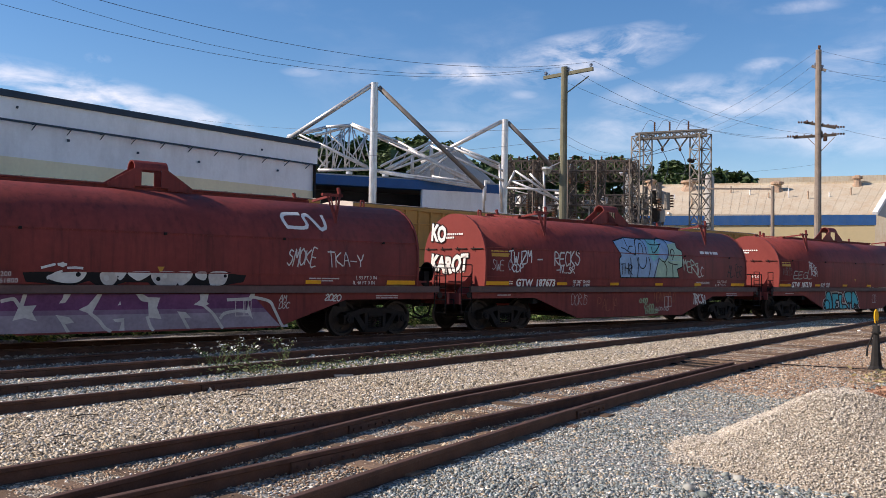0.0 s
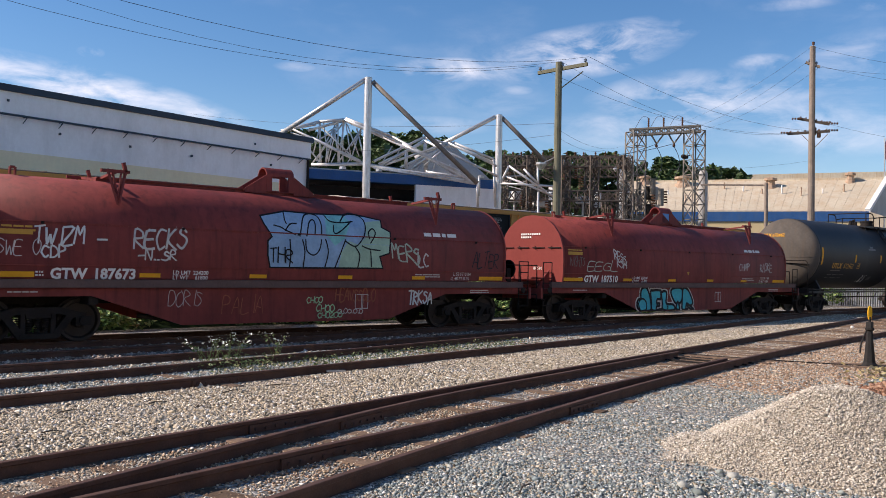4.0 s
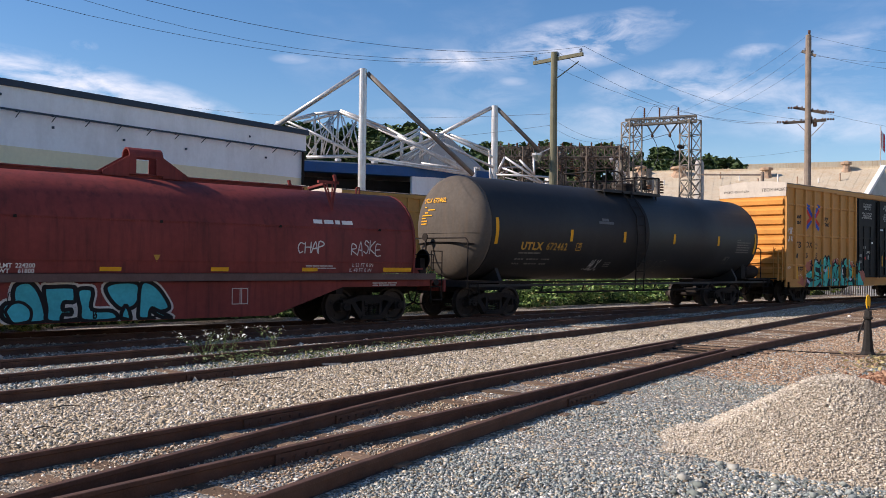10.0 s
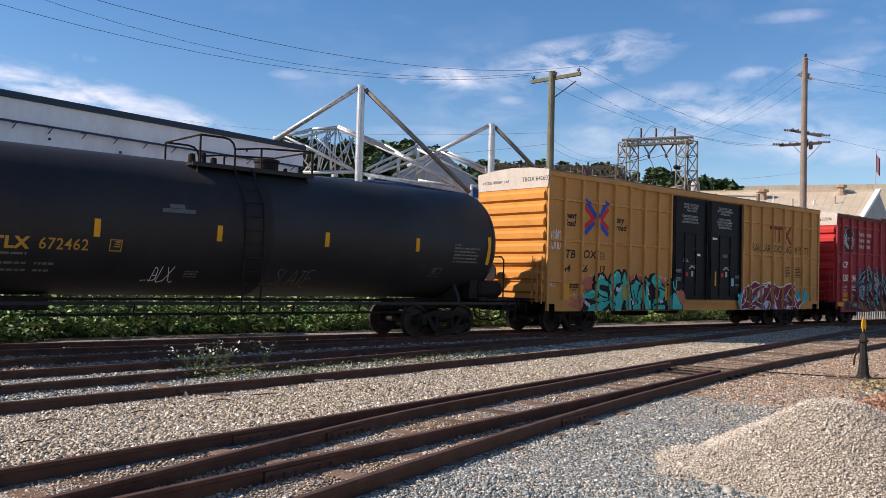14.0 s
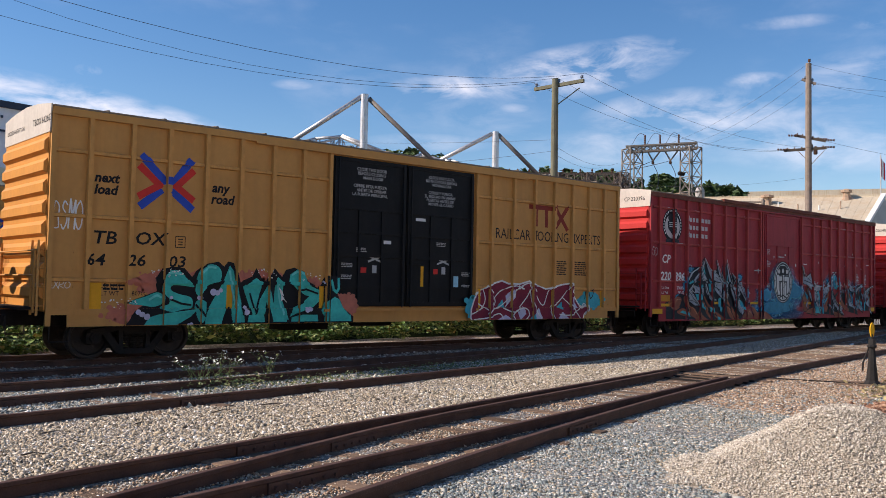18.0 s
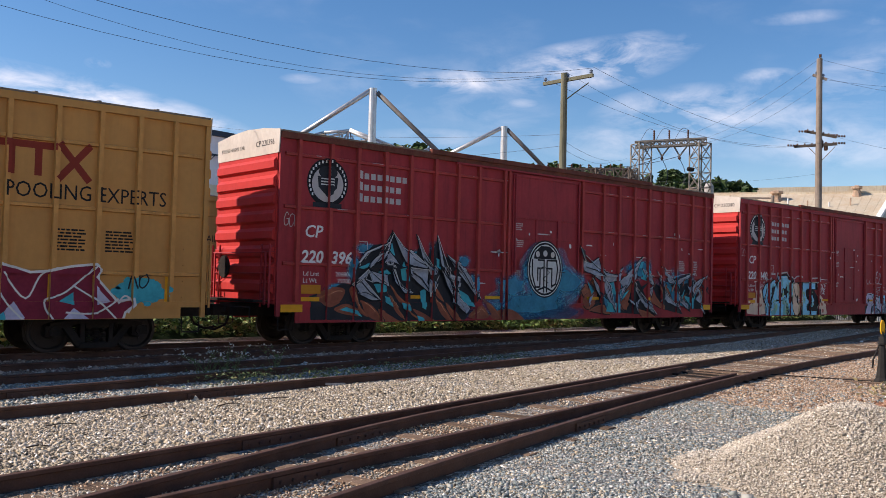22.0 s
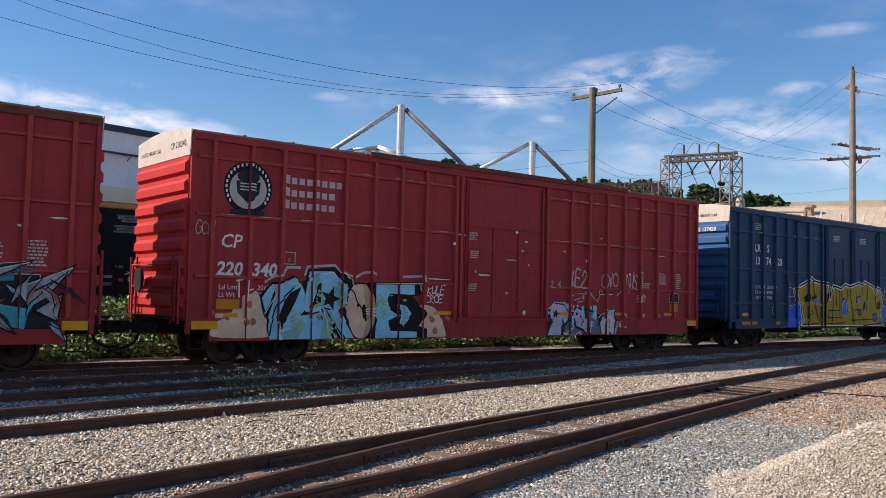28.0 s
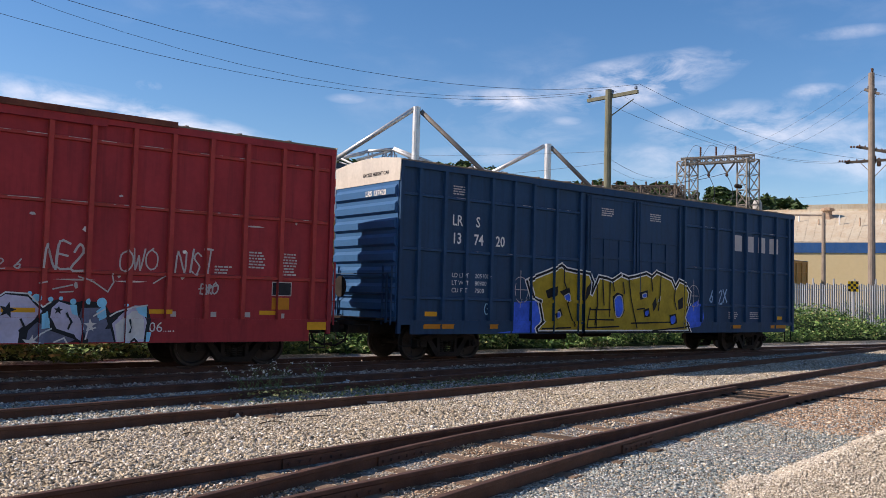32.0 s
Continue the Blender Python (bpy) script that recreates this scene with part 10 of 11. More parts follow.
    bars(10.95, 1.50, 0.9, 0.03, 2, P_GREY, car, lo, 0.006, seed + 2)
    bars(13.0, 1.06, 0.8, 0.03, 2, P_GREY, car, BELLY, 0.006, seed + 3)
    bars(0.6, 1.06, 0.7, 0.03, 1, P_GREY, car, BELLY, 0.006, seed + 4)
    strips(car, ((0.14, 1.10), (13.36, 14.32)), 1.37, 1.48, lo)
    strips(car, ((3.25, 3.72), (5.90, 6.36), (8.42, 8.86), (10.85, 11.3)), 1.38, 1.47, lo)
    strips(car, ((0.35, 1.05),), 2.22, 2.32, lo, P_YELLOWFADED, name="faded_label")
    bm = bmesh.new()
    poly(bm, ((7.05, 1.74), (7.21, 1.74), (7.13, 1.58)))
    paint("jacking_mark", bm, P_YELLOWFADED, car, lo, 0.008)
    bm = bmesh.new()
    for x0, x1 in ((8.95, 9.35), (9.15, 9.19)):
        stroke(bm, [(x0, 0.62), (x0, 0.98), (x1, 0.98), (x1, 0.62), (x0, 0.62)], 0.02)
    paint("data_plate", bm, P_GREY, car, BELLY, 0.008)
    return car


def coil_number(car, number, x):
    lettered("GTW", x, 1.345, 0.305, P_WHITE, car, cover_y, 0.008, bold=0.012)
    lettered(number, x + 0.86, 1.345, 0.305, P_WHITE, car, cover_y, 0.008, bold=0.012)
    bars(x - 0.28, 1.46, 0.2, 0.035, 2, P_WHITE, car, cover_y, 0.006, 12)
    for s, z, u in (("LD LMT", 1.45, 0.0), ("224200", 1.45, 0.48), ("LT WT", 1.34, 0.0), ("61800", 1.34, 0.53)):
        lettered(s, x + 2.6 + u, z, 0.125, P_WHITE, car, cover_y, 0.008, bold=0.003)
    bm = letters(number, 0.14)
    for v in bm.verts:
        v.co = Vector((H0 - 0.03, -0.1 - v.co.x, 1.72 + v.co.z))
    bmesh.ops.recalc_face_normals(bm, faces=bm.faces)
    part("end_lettering", bm, P_WHITE, car)
    bm = bmesh.new()
    for r, (w, z) in enumerate(((0.9, 2.86), (0.5, 2.76))):
        for i in range(int(w / 0.1)):
            y = 0.45 - i * 0.1
            vs = [bm.verts.new((H0 - 0.03, yy, zz)) for yy, zz in ((y, z), (y - 0.07, z), (y - 0.07, z + 0.06), (y, z + 0.06))]
            bm.faces.new(vs)
    part("end_print", bm, P_WHITE, car)


A_CAR = couple(coil_car("dark red covered coil car with purple graffiti on its belly", 200), 0.51)
bm = bmesh.new()
stroke(bm, curvy([(10.82, 3.13), (10.45, 3.11), (10.33, 3.06), (10.30, 2.96), (10.37, 2.80), (10.44, 2.77), (10.84, 2.77), (10.96, 2.85), (10.92, 3.05), (11.01, 3.11), (11.10, 3.07), (11.32, 2.78), (11.42, 2.77), (11.50, 2.84), (11.50, 3.10)], False, 3), 0.085)
paint("company_emblem", bm, P_WHITE, A_CAR, cover_y, 0.01, label="white curving line emblem")
spray, bubble, dots = sprayer(A_CAR, BELLY, (), 0.003)
spray(P_PURPLE, ((0.9, 1.14), (9.35, 1.14), (10.15, 0.36), (0.9, 0.36)), name="graffiti_cloud")
P_DUSKY = flat_paint("dusky_violet_spray_paint", (0.20, 0.135, 0.20), vary=0.25)
spray(P_DUSKY, ((0.9, 0.82), (9.68, 0.80), (10.15, 0.36), (0.9, 0.36)), name="graffiti_cloud")
spray(P_LILAC, ((0.9, 0.72), (9.78, 0.70), (10.15, 0.36), (0.9, 0.36)), name="graffiti_cloud")
for pts in ([(4.24, 0.90), (4.31, 1.14), (4.39, 1.14), (4.33, 0.91), (4.57, 0.92), (4.49, 0.78), (4.59, 0.60), (4.35, 0.67), (4.13, 0.62), (4.20, 0.80)], [(5.09, 1.14), (5.23, 1.14), (5.21, 1.10), (5.13, 0.97), (5.00, 0.95), (5.07, 1.06)], [(5.77, 1.14), (5.87, 1.14), (5.66, 0.72), (5.39, 0.82), (5.58, 0.91)], [(4.94, 0.72), (5.21, 0.67), (5.31, 0.56), (5.13, 0.53), (5.24, 0.36), (5.16, 0.36), (5.05, 0.56)], [(6.25, 0.99), (6.27, 0.91), (6.20, 0.90)], [(6.11, 0.61), (6.34, 0.63), (6.36, 0.36), (6.24, 0.36), (6.29, 0.54), (6.15, 0.55)],
            [(6.58, 1.14), (6.73, 1.14), (6.86, 1.07), (7.13, 1.06), (7.06, 0.84), (7.17, 0.59), (6.88, 0.63), (6.86, 0.96), (6.70, 0.99)], [(7.53, 0.75), (7.73, 0.73), (7.85, 0.61), (7.70, 0.60), (7.84, 0.36), (7.76, 0.36), (7.61, 0.62)], [(8.05, 1.14), (8.27, 1.14), (8.23, 0.95), (8.29, 0.91), (8.15, 0.85), (7.91, 0.90), (8.07, 1.00)], [(9.26, 1.00), (9.33, 1.14), (9.45, 1.14), (9.41, 1.03), (9.29, 0.97), (9.23, 0.72), (9.41, 0.53), (9.31, 0.81)]):
    spray(P_OVAL, pts, name="graffiti_edge")
for pts in ([(3.93, 1.01), (4.01, 1.03), (4.15, 1.04), (4.26, 0.88)], [(5.63, 0.74), (5.81, 0.59), (5.93, 0.44), (6.05, 0.36)], [(6.85, 0.63), (6.92, 0.44), (6.98, 0.36)], [(8.15, 0.88), (8.38, 0.69), (8.52, 0.50), (8.62, 0.36)], [(8.75, 1.00), (9.03, 1.01), (9.28, 1.02)], [(9.39, 1.06), (9.82, 0.96), (9.97, 0.76), (10.20, 0.36), (10.32, 0.36)], [(8.57, 0.59), (8.68, 0.69), (8.97, 0.74), (9.26, 0.72)]):
    spray(P_OVAL, pts, 0.07, True)
spray, bubble, dots = sprayer(A_CAR, cover_y, (), 0.014)
spray(P_BLACK, [(4.29, 1.58), (5.53, 1.63), (5.65, 1.61), (8.74, 1.65), (8.95, 1.59), (9.21, 1.57), (9.15, 1.41), (8.73, 1.34), (8.45, 1.31), (7.83, 1.32), (6.95, 1.31), (6.86, 1.39), (6.37, 1.39), (6.08, 1.31), (5.78, 1.30), (5.60, 1.42), (5.33, 1.33), (5.05, 1.33), (4.61, 1.37), (4.36, 1.39)])
for m, pts in ((P_SILVER, [(4.77, 1.52), (5.03, 1.58), (5.48, 1.61), (5.52, 1.53), (5.38, 1.39), (5.10, 1.37), (4.82, 1.44)]), (P_OVAL, [(5.85, 1.60), (6.14, 1.60), (6.18, 1.46), (6.08, 1.33), (5.91, 1.35), (5.82, 1.48)]), (P_SILVER, [(6.15, 1.60), (6.37, 1.61), (6.26, 1.44), (6.16, 1.51)]), (P_SILVER, [(6.41, 1.61), (6.93, 1.62), (6.70, 1.44), (6.55, 1.46)]), (P_OVAL, [(6.95, 1.60), (7.48, 1.62), (7.50, 1.33), (7.12, 1.32), (6.96, 1.43)]),
               (P_OVAL, [(7.52, 1.62), (7.85, 1.63), (7.82, 1.46), (7.62, 1.32), (7.53, 1.40)]), (P_SILVER, [(7.94, 1.62), (8.20, 1.63), (8.18, 1.45), (7.98, 1.50)]), (P_OVAL, [(8.28, 1.62), (8.71, 1.64), (8.69, 1.40), (8.52, 1.32), (8.32, 1.34)])):
    spray(m, pts, soft=True)
dots(P_BLACK, ((5.37, 1.55, 0.05), (7.08, 1.47, 0.05), (8.67, 1.55, 0.04), (6.19, 1.51, 0.02)))
dots(P_SILVER, ((7.23, 1.53, 0.05), (7.79, 1.53, 0.05), (5.95, 1.48, 0.06)))
for pts in ([(4.65, 1.68), (4.79, 1.72), (4.89, 1.75)], [(5.16, 1.68), (5.30, 1.69), (5.44, 1.68)], [(4.77, 1.47), (4.92, 1.57), (5.03, 1.61)], [(4.97, 1.75), (5.05, 1.77), (5.11, 1.75), (5.05, 1.72), (4.97, 1.75)]):
    spray(P_SILVER, pts, 0.05)
lettered("224200", 3.97 - 0.3, 1.50, 0.14, P_WHITE, A_CAR, cover_y, 0.02)
lettered("61800", 3.97 - 0.1, 1.37, 0.14, P_WHITE, A_CAR, cover_y, 0.02)
tag("SMOKE", 10.29, 1.84, 0.38, P_OVAL, A_CAR, cover_y, 51, 0.03, 0.2, 0.44)
tag("TKA-Y", 11.51, 1.84, 0.32, P_OVAL, A_CAR, cover_y, 52, 0.03, -0.1, 0.7)
tag("AM", 10.10, 0.95, 0.14, P_GREY, A_CAR, BELLY, 53, 0.02)
tag("DSC", 10.09, 0.78, 0.14, P_GREY, A_CAR, BELLY, 54, 0.02)
tag("2020", 11.4, 0.96, 0.16, P_SILVER, A_CAR, BELLY, 55, 0.03, 0.3, 0.75)
B_CAR = couple(coil_car("dark red covered coil car with a pale blue and green throw-up", 220), 17.36)
coil_number(B_CAR, "187673", 1.40)
bars(11.3, 2.58, 1.25, 0.10, 1, P_WHITE, B_CAR, cover_y, 0.008, 3, "company_mark")
spray, bubble, dots = sprayer(B_CAR, cover_y, (), 0.008)
P_SAGE = flat_paint("sage_green_spray_paint", (0.341, 0.496, 0.372), vary=0.2)
THROW = [(6.24, 2.89), (6.98, 3.04), (7.82, 3.02), (8.73, 3.04), (8.94, 3.10), (9.22, 3.06), (9.90, 2.96), (9.85, 2.76), (10.11, 2.65), (10.02, 2.07), (9.71, 1.98), (9.82, 1.67), (6.43, 1.64), (6.36, 1.94), (6.36, 2.28), (6.48, 2.39), (6.29, 2.71)]
spray(P_STEELBLUE, THROW)
spray(P_SAGE, [(8.41, 1.67), (8.49, 2.06), (8.72, 2.36), (9.05, 2.27), (9.28, 2.49), (9.35, 2.87), (9.90, 2.96), (9.85, 2.76), (10.11, 2.65), (10.02, 2.07), (9.71, 1.98), (9.82, 1.67)])
spray(P_PALETEAL, [(8.13, 3.02), (8.73, 3.04), (8.86, 2.85), (8.60, 2.42), (8.29, 2.22), (8.03, 2.52)])
spray(P_BLACK, THROW + THROW[:1], 0.04)
for pts in ([(6.93, 3.02), (6.90, 2.83), (6.92, 2.73)], [(6.57, 2.67), (6.75, 2.63), (6.87, 2.56)], [(6.87, 2.56), (7.03, 2.72), (7.21, 2.74)], [(7.14, 2.46), (6.96, 2.53), (6.87, 2.56)], [(7.26, 2.43), (7.44, 2.89), (7.65, 3.01), (7.88, 2.96), (7.94, 2.76), (7.91, 2.52)], [(7.46, 2.44), (7.58, 2.77), (7.72, 2.86), (7.76, 2.76), (7.71, 2.51)], [(7.42, 2.35), (7.45, 2.08), (7.64, 1.97), (7.81, 2.09), (7.89, 2.36)], [(6.97, 2.33), (6.99, 1.95), (6.96, 1.66)], [(7.33, 2.34), (7.39, 2.04), (7.35, 1.67)], [(8.01, 2.37), (8.08, 2.05), (7.99, 1.68)],
            [(8.62, 2.39), (8.50, 2.14), (8.30, 1.68)], [(8.31, 2.74), (8.29, 2.56), (8.44, 2.57), (8.86, 2.85)], [(8.11, 3.01), (8.23, 2.85), (8.60, 2.83), (8.94, 2.88)], [(8.55, 2.86), (8.77, 3.04), (9.15, 3.06), (9.32, 2.90), (9.25, 2.57), (9.03, 2.29), (8.86, 2.23), (8.61, 2.35)], [(9.38, 2.44), (9.38, 2.61), (9.52, 2.71), (9.60, 2.61), (9.51, 2.45), (9.41, 2.33)], [(9.14, 2.24), (9.36, 2.17), (9.71, 2.14)], [(9.40, 2.12), (9.44, 1.71)], [(8.92, 2.20), (9.05, 2.00), (9.00, 1.69)]):
    spray(P_BLACK, pts, 0.035, True)
tag("THR", 6.41, 1.78, 0.32, P_BLACK, B_CAR, cover_y, 61, 0.03, 0.0, 0.7, lift=0.03)
tag("TWIZM -", 1.04, 2.05, 0.32, P_SILVER, B_CAR, cover_y, 62, 0.04, 0.12, 0.72)
tag("CDP", 1.23, 1.78, 0.22, P_SILVER, B_CAR, cover_y, 63, 0.035, 0.0, 0.75)
tag("SWEJO", 0.37, 1.82, 0.28, P_GREY, B_CAR, cover_y, 64, 0.02, 0.1, 0.6)
tag("RECKS", 3.09, 2.02, 0.40, P_OVAL, B_CAR, cover_y, 65, 0.05, 0.12, 0.62)
tag("-N...SR", 3.20, 1.76, 0.2, P_OVAL, B_CAR, cover_y, 66, 0.035, 0.1, 0.8)
tag("MERS", 10.13, 1.95, 0.42, P_DIMGREEN, B_CAR, cover_y, 67, 0.045, -0.15, 0.62, turn=-10)
tag("LC", 11.06, 1.72, 0.34, P_GREY, B_CAR, cover_y, 68, 0.045, -0.1, 0.6)
tag("ALTER", 13.07, 1.75, 0.42, P_CHARCOAL, B_CAR, cover_y, 69, 0.03, 0.2, 0.5)
tag("CHOO", 7.48, 0.78, 0.13, P_PALEGREEN, B_CAR, BELLY, 70, 0.025, 0.1, 0.9)
tag("CHOO", 7.77, 0.56, 0.18, P_PALEGREEN, B_CAR, BELLY, 71, 0.025, 0.1, 0.75)
tag("CHO2OO", 7.81, 0.40, 0.13, P_PALEGREEN, B_CAR, BELLY, 72, 0.025, 0.1, 0.95)
tag("O.OO.O.O", 8.42, 0.50, 0.11, P_GREY, B_CAR, BELLY, 73, 0.02, 0.0, 1.1)
tag("HEAVSSOLO", 8.33, 0.82, 0.28, P_BROWN, B_CAR, BELLY, 74, 0.03, 0.1, 0.5)
tag("TRKSA", 10.71, 0.72, 0.34, P_SILVER, B_CAR, BELLY, 75, 0.045, 0.1, 0.5)
tag("PALIA", 5.2, 0.55, 0.4, P_BROWN, B_CAR, BELLY, 76, 0.02, 0.1, 0.6)
tag("DORIS", 3.9, 0.75, 0.3, P_GREY, B_CAR, BELLY, 77, 0.014, 0.1, 0.6)
for s, z, sz in (("KAROT", 2.02, 0.60), ("KO", 2.95, 0.62)):
    for m, bold, xx in ((P_BLACK, 0.06, H0 - 0.035), (P_WHITE, 0.03, H0 - 0.040)):
        bm = warped(letters(s, sz, bold, 0, 0.80 if len(s) > 3 else 0.72, 0.92), 0.03, 5)
        for v in bm.verts:
            v.co = Vector((xx - 0.0008 * (v.co.x > 0.4), 1.02 - v.co.x * 1.08, z - 0.24 + v.co.z * 1.12 - 0.03 * math.sin(v.co.x * 3)))
        bmesh.ops.recalc_face_normals(bm, faces=bm.faces)
        part("graffiti_letters", bm, m, B_CAR)
C_CAR = couple(coil_car("dark red covered coil car with turquoise graffiti on its belly", 240), 34.30)
coil_number(C_CAR, "187510", 1.17)
spray, bubble, dots = sprayer(C_CAR, BELLY, (), 0.004)
DELR = ([(4.21, 0.94), (4.26, 1.10), (4.42, 1.17), (4.57, 1.13), (4.71, 0.93), (4.82, 0.59), (4.80, 0.36), (4.28, 0.36), (4.05, 0.45), (4.01, 0.63), (4.08, 0.74), (4.21, 0.78)], [(4.79, 1.02), (4.92, 1.06), (5.34, 1.06), (5.40, 0.98), (5.39, 0.76), (5.19, 0.74), (5.17, 0.60), (5.32, 0.59), (5.32, 0.50), (5.17, 0.49), (5.17, 0.37), (5.44, 0.39), (5.44, 0.36), (4.89, 0.36), (4.84, 0.64)],
        [(5.45, 0.98), (5.70, 1.02), (5.76, 0.91), (5.75, 0.59), (6.17, 0.54), (6.25, 0.36), (5.57, 0.36), (5.50, 0.63)], [(6.02, 1.03), (6.20, 1.14), (6.60, 1.15), (6.75, 1.04), (6.73, 0.75), (6.58, 0.59), (6.33, 0.59), (6.12, 0.79)], [(6.35, 0.42), (6.44, 0.64), (6.53, 0.54), (6.56, 0.36), (6.44, 0.36)], [(6.77, 1.08), (6.94, 1.15), (7.19, 0.99), (7.41, 0.66), (7.39, 0.54), (7.21, 0.50), (7.03, 0.57), (6.98, 0.40), (7.08, 0.36), (6.76, 0.36), (6.73, 0.59)], [(7.03, 0.57), (7.21, 0.50), (7.47, 0.36), (7.31, 0.36), (7.11, 0.45)])
for pts in DELR:
    spray(P_OVAL, curvy(pts, True) + [pts[0]], 0.17, name="graffiti_halo")
for pts in DELR:
    bubble(P_CYAN, pts, P_BLACK, 0.085)
spray(P_CYAN, [(x, z) for x, z in curvy([(4.07, 0.59), (4.19, 0.74), (4.37, 0.76), (4.54, 0.62), (4.54, 0.42), (4.42, 0.36), (4.21, 0.36)], True)], name="graffiti_letter")
spray(P_BLACK, curvy([(4.07, 0.59), (4.19, 0.74), (4.37, 0.76), (4.54, 0.62), (4.54, 0.42), (4.42, 0.36), (4.21, 0.36), (4.07, 0.59)], False), 0.06)
tag("I6", 5.73, 0.4, 0.13, P_BLACK, C_CAR, BELLY, 81, 0.025, 0.0, lift=0.03)
tag("EEGL", 1.3, 1.72, 0.30, P_DIMGREEN, C_CAR, cover_y, 82, 0.032, 0.3, 1.35)
tag("RESS", 2.75, 2.12, 0.30, P_OVAL, C_CAR, cover_y, 83, 0.04, -0.1, 0.55, turn=-18)
tag("KSH", 2.87, 1.86, 0.26, P_OVAL, C_CAR, cover_y, 84, 0.035, 0.0, 0.7, turn=-8)
tag("NIGHTS", 0.44, 1.85, 0.30, P_TANKPRINT, C_CAR, cover_y, 85, 0.018, 0.1, 0.45)
tag("CHAP", 10.7, 1.84, 0.25, P_OVAL, C_CAR, cover_y, 86, 0.03, 0.1, 0.8)
tag("RASKE", 12.3, 1.82, 0.3, P_GREY, C_CAR, cover_y, 87, 0.03, 0.1, 0.65)
tag("FREPS", 4.1, 0.6, 0.35, P_CHARCOAL, C_CAR, BELLY, 88, 0.02, 0.1, 0.3)
bars(11.2, 2.58, 1.25, 0.10, 1, P_WHITE, C_CAR, cover_y, 0.008, 3, "company_mark")

# ---- tank car ----
TR, TZ = 1.60, 2.70
TANKL = 16.5


def tank_y(z):
    return -math.sqrt(max(0.0, TR * TR - (z - TZ) ** 2))


T_CAR = couple(tagged(new("tank_car"), "black cylindrical tank car with yellow stripes and dusty end", "freight car", "freight cars"), 50.64)
M_DUSTYEND = mat("dusty_tank_head", (0.105, 0.09, 0.075), 0.75, vary=0.25, scale=1.0, fine=12, bump=0.04, dirt=(0.07, 0.062, 0.055), dirt_amount=0.65, streak=(0.13, 0.09, 0.06), streak_amount=0.4)
bm = bmesh.new()
lathe(bm, [(0.84, TR), (0.9, TR), (5.6, TR), (8.55, TR), (8.555, TR + 0.006), (8.60, TR + 0.006), (8.605, TR), (12.0, TR), (TANKL - 0.6, TR)], 56, "x", (0, 0, TZ))
shell = part("tank_shell", bm, M_BLACKTANK, T_CAR, "black steel tank", smooth=True)
for d, x in ((-1, 0.84), (1, TANKL - 0.6)):
    bm = bmesh.new()
    prof = [(x + d * 0.62 * math.sin(a), TR * math.cos(a) ** 0.8) for a in [i * math.pi / 2 / 11 for i in range(11)]] + [(x + d * 0.622, 0.02)]
    lathe(bm, prof, 56, "x", (0, 0, TZ))
    part("tank_head", bm, M_DUSTYEND if d < 0 else M_BLACKTANK, T_CAR, "dusty domed end" if d < 0 else "", smooth=True)
for x in (0.9, TANKL - 0.9):
    bm = bmesh.new()
    prism(bm, [(-1.25, 0.98), (-1.25, 1.12), (-0.9, 1.75), (-0.5, 1.45), (0, 1.32), (0.5, 1.45), (0.9, 1.72), (1.25, 1.12), (1.25, 0.98)], x + 0.6 * (1 if x < 5 else -1), x + 0.72 * (1 if x < 5 else -1))
    part("saddle", bm, M_BLACKTANK, T_CAR)
for x, d in ((0.72, -1), (TANKL, 1)):
    bm = bmesh.new()
    xa, xb = sorted((x - d * 3.2, x + d * 0.75))
    box(bm, xa, xb, -0.3, 0.3, 0.78, 1.06)
    xa, xb = sorted((x - d * 0.9, x + d * 0.75))
    box(bm, xa, xb, -1.4, 1.4, 1.04, 1.10)
    part("stub_sill", bm, M_STEEL, T_CAR)
    bm = bmesh.new()
    xa, xb = sorted((x + d * 0.70, x + d * 0.77))
    box(bm, xa, xb, -1.45, 1.45, 0.92, 1.12)
    part("end_sill", bm, M_STEEL, T_CAR)
for s in (-1, 1):
    bm = bmesh.new()
    box(bm, 0.0, TANKL + 0.7, s * 1.36 - 0.04, s * 1.36 + 0.04, 0.93, 1.0)
    part("running_rail", bm, M_BLACKTANK, T_CAR)
bm = bmesh.new()
bar(bm, (3.2, -1.2, 0.72), (13.2, -1.2, 0.72), 0.03, 8)
for x in (3.4, 5.4, 7.4, 9.4, 11.4, 13.0):
    bar(bm, (x, -1.2, 0.72), (x, -1.3, 0.95), 0.02, 6)
part("brake_pipe", bm, M_STEEL, T_CAR)
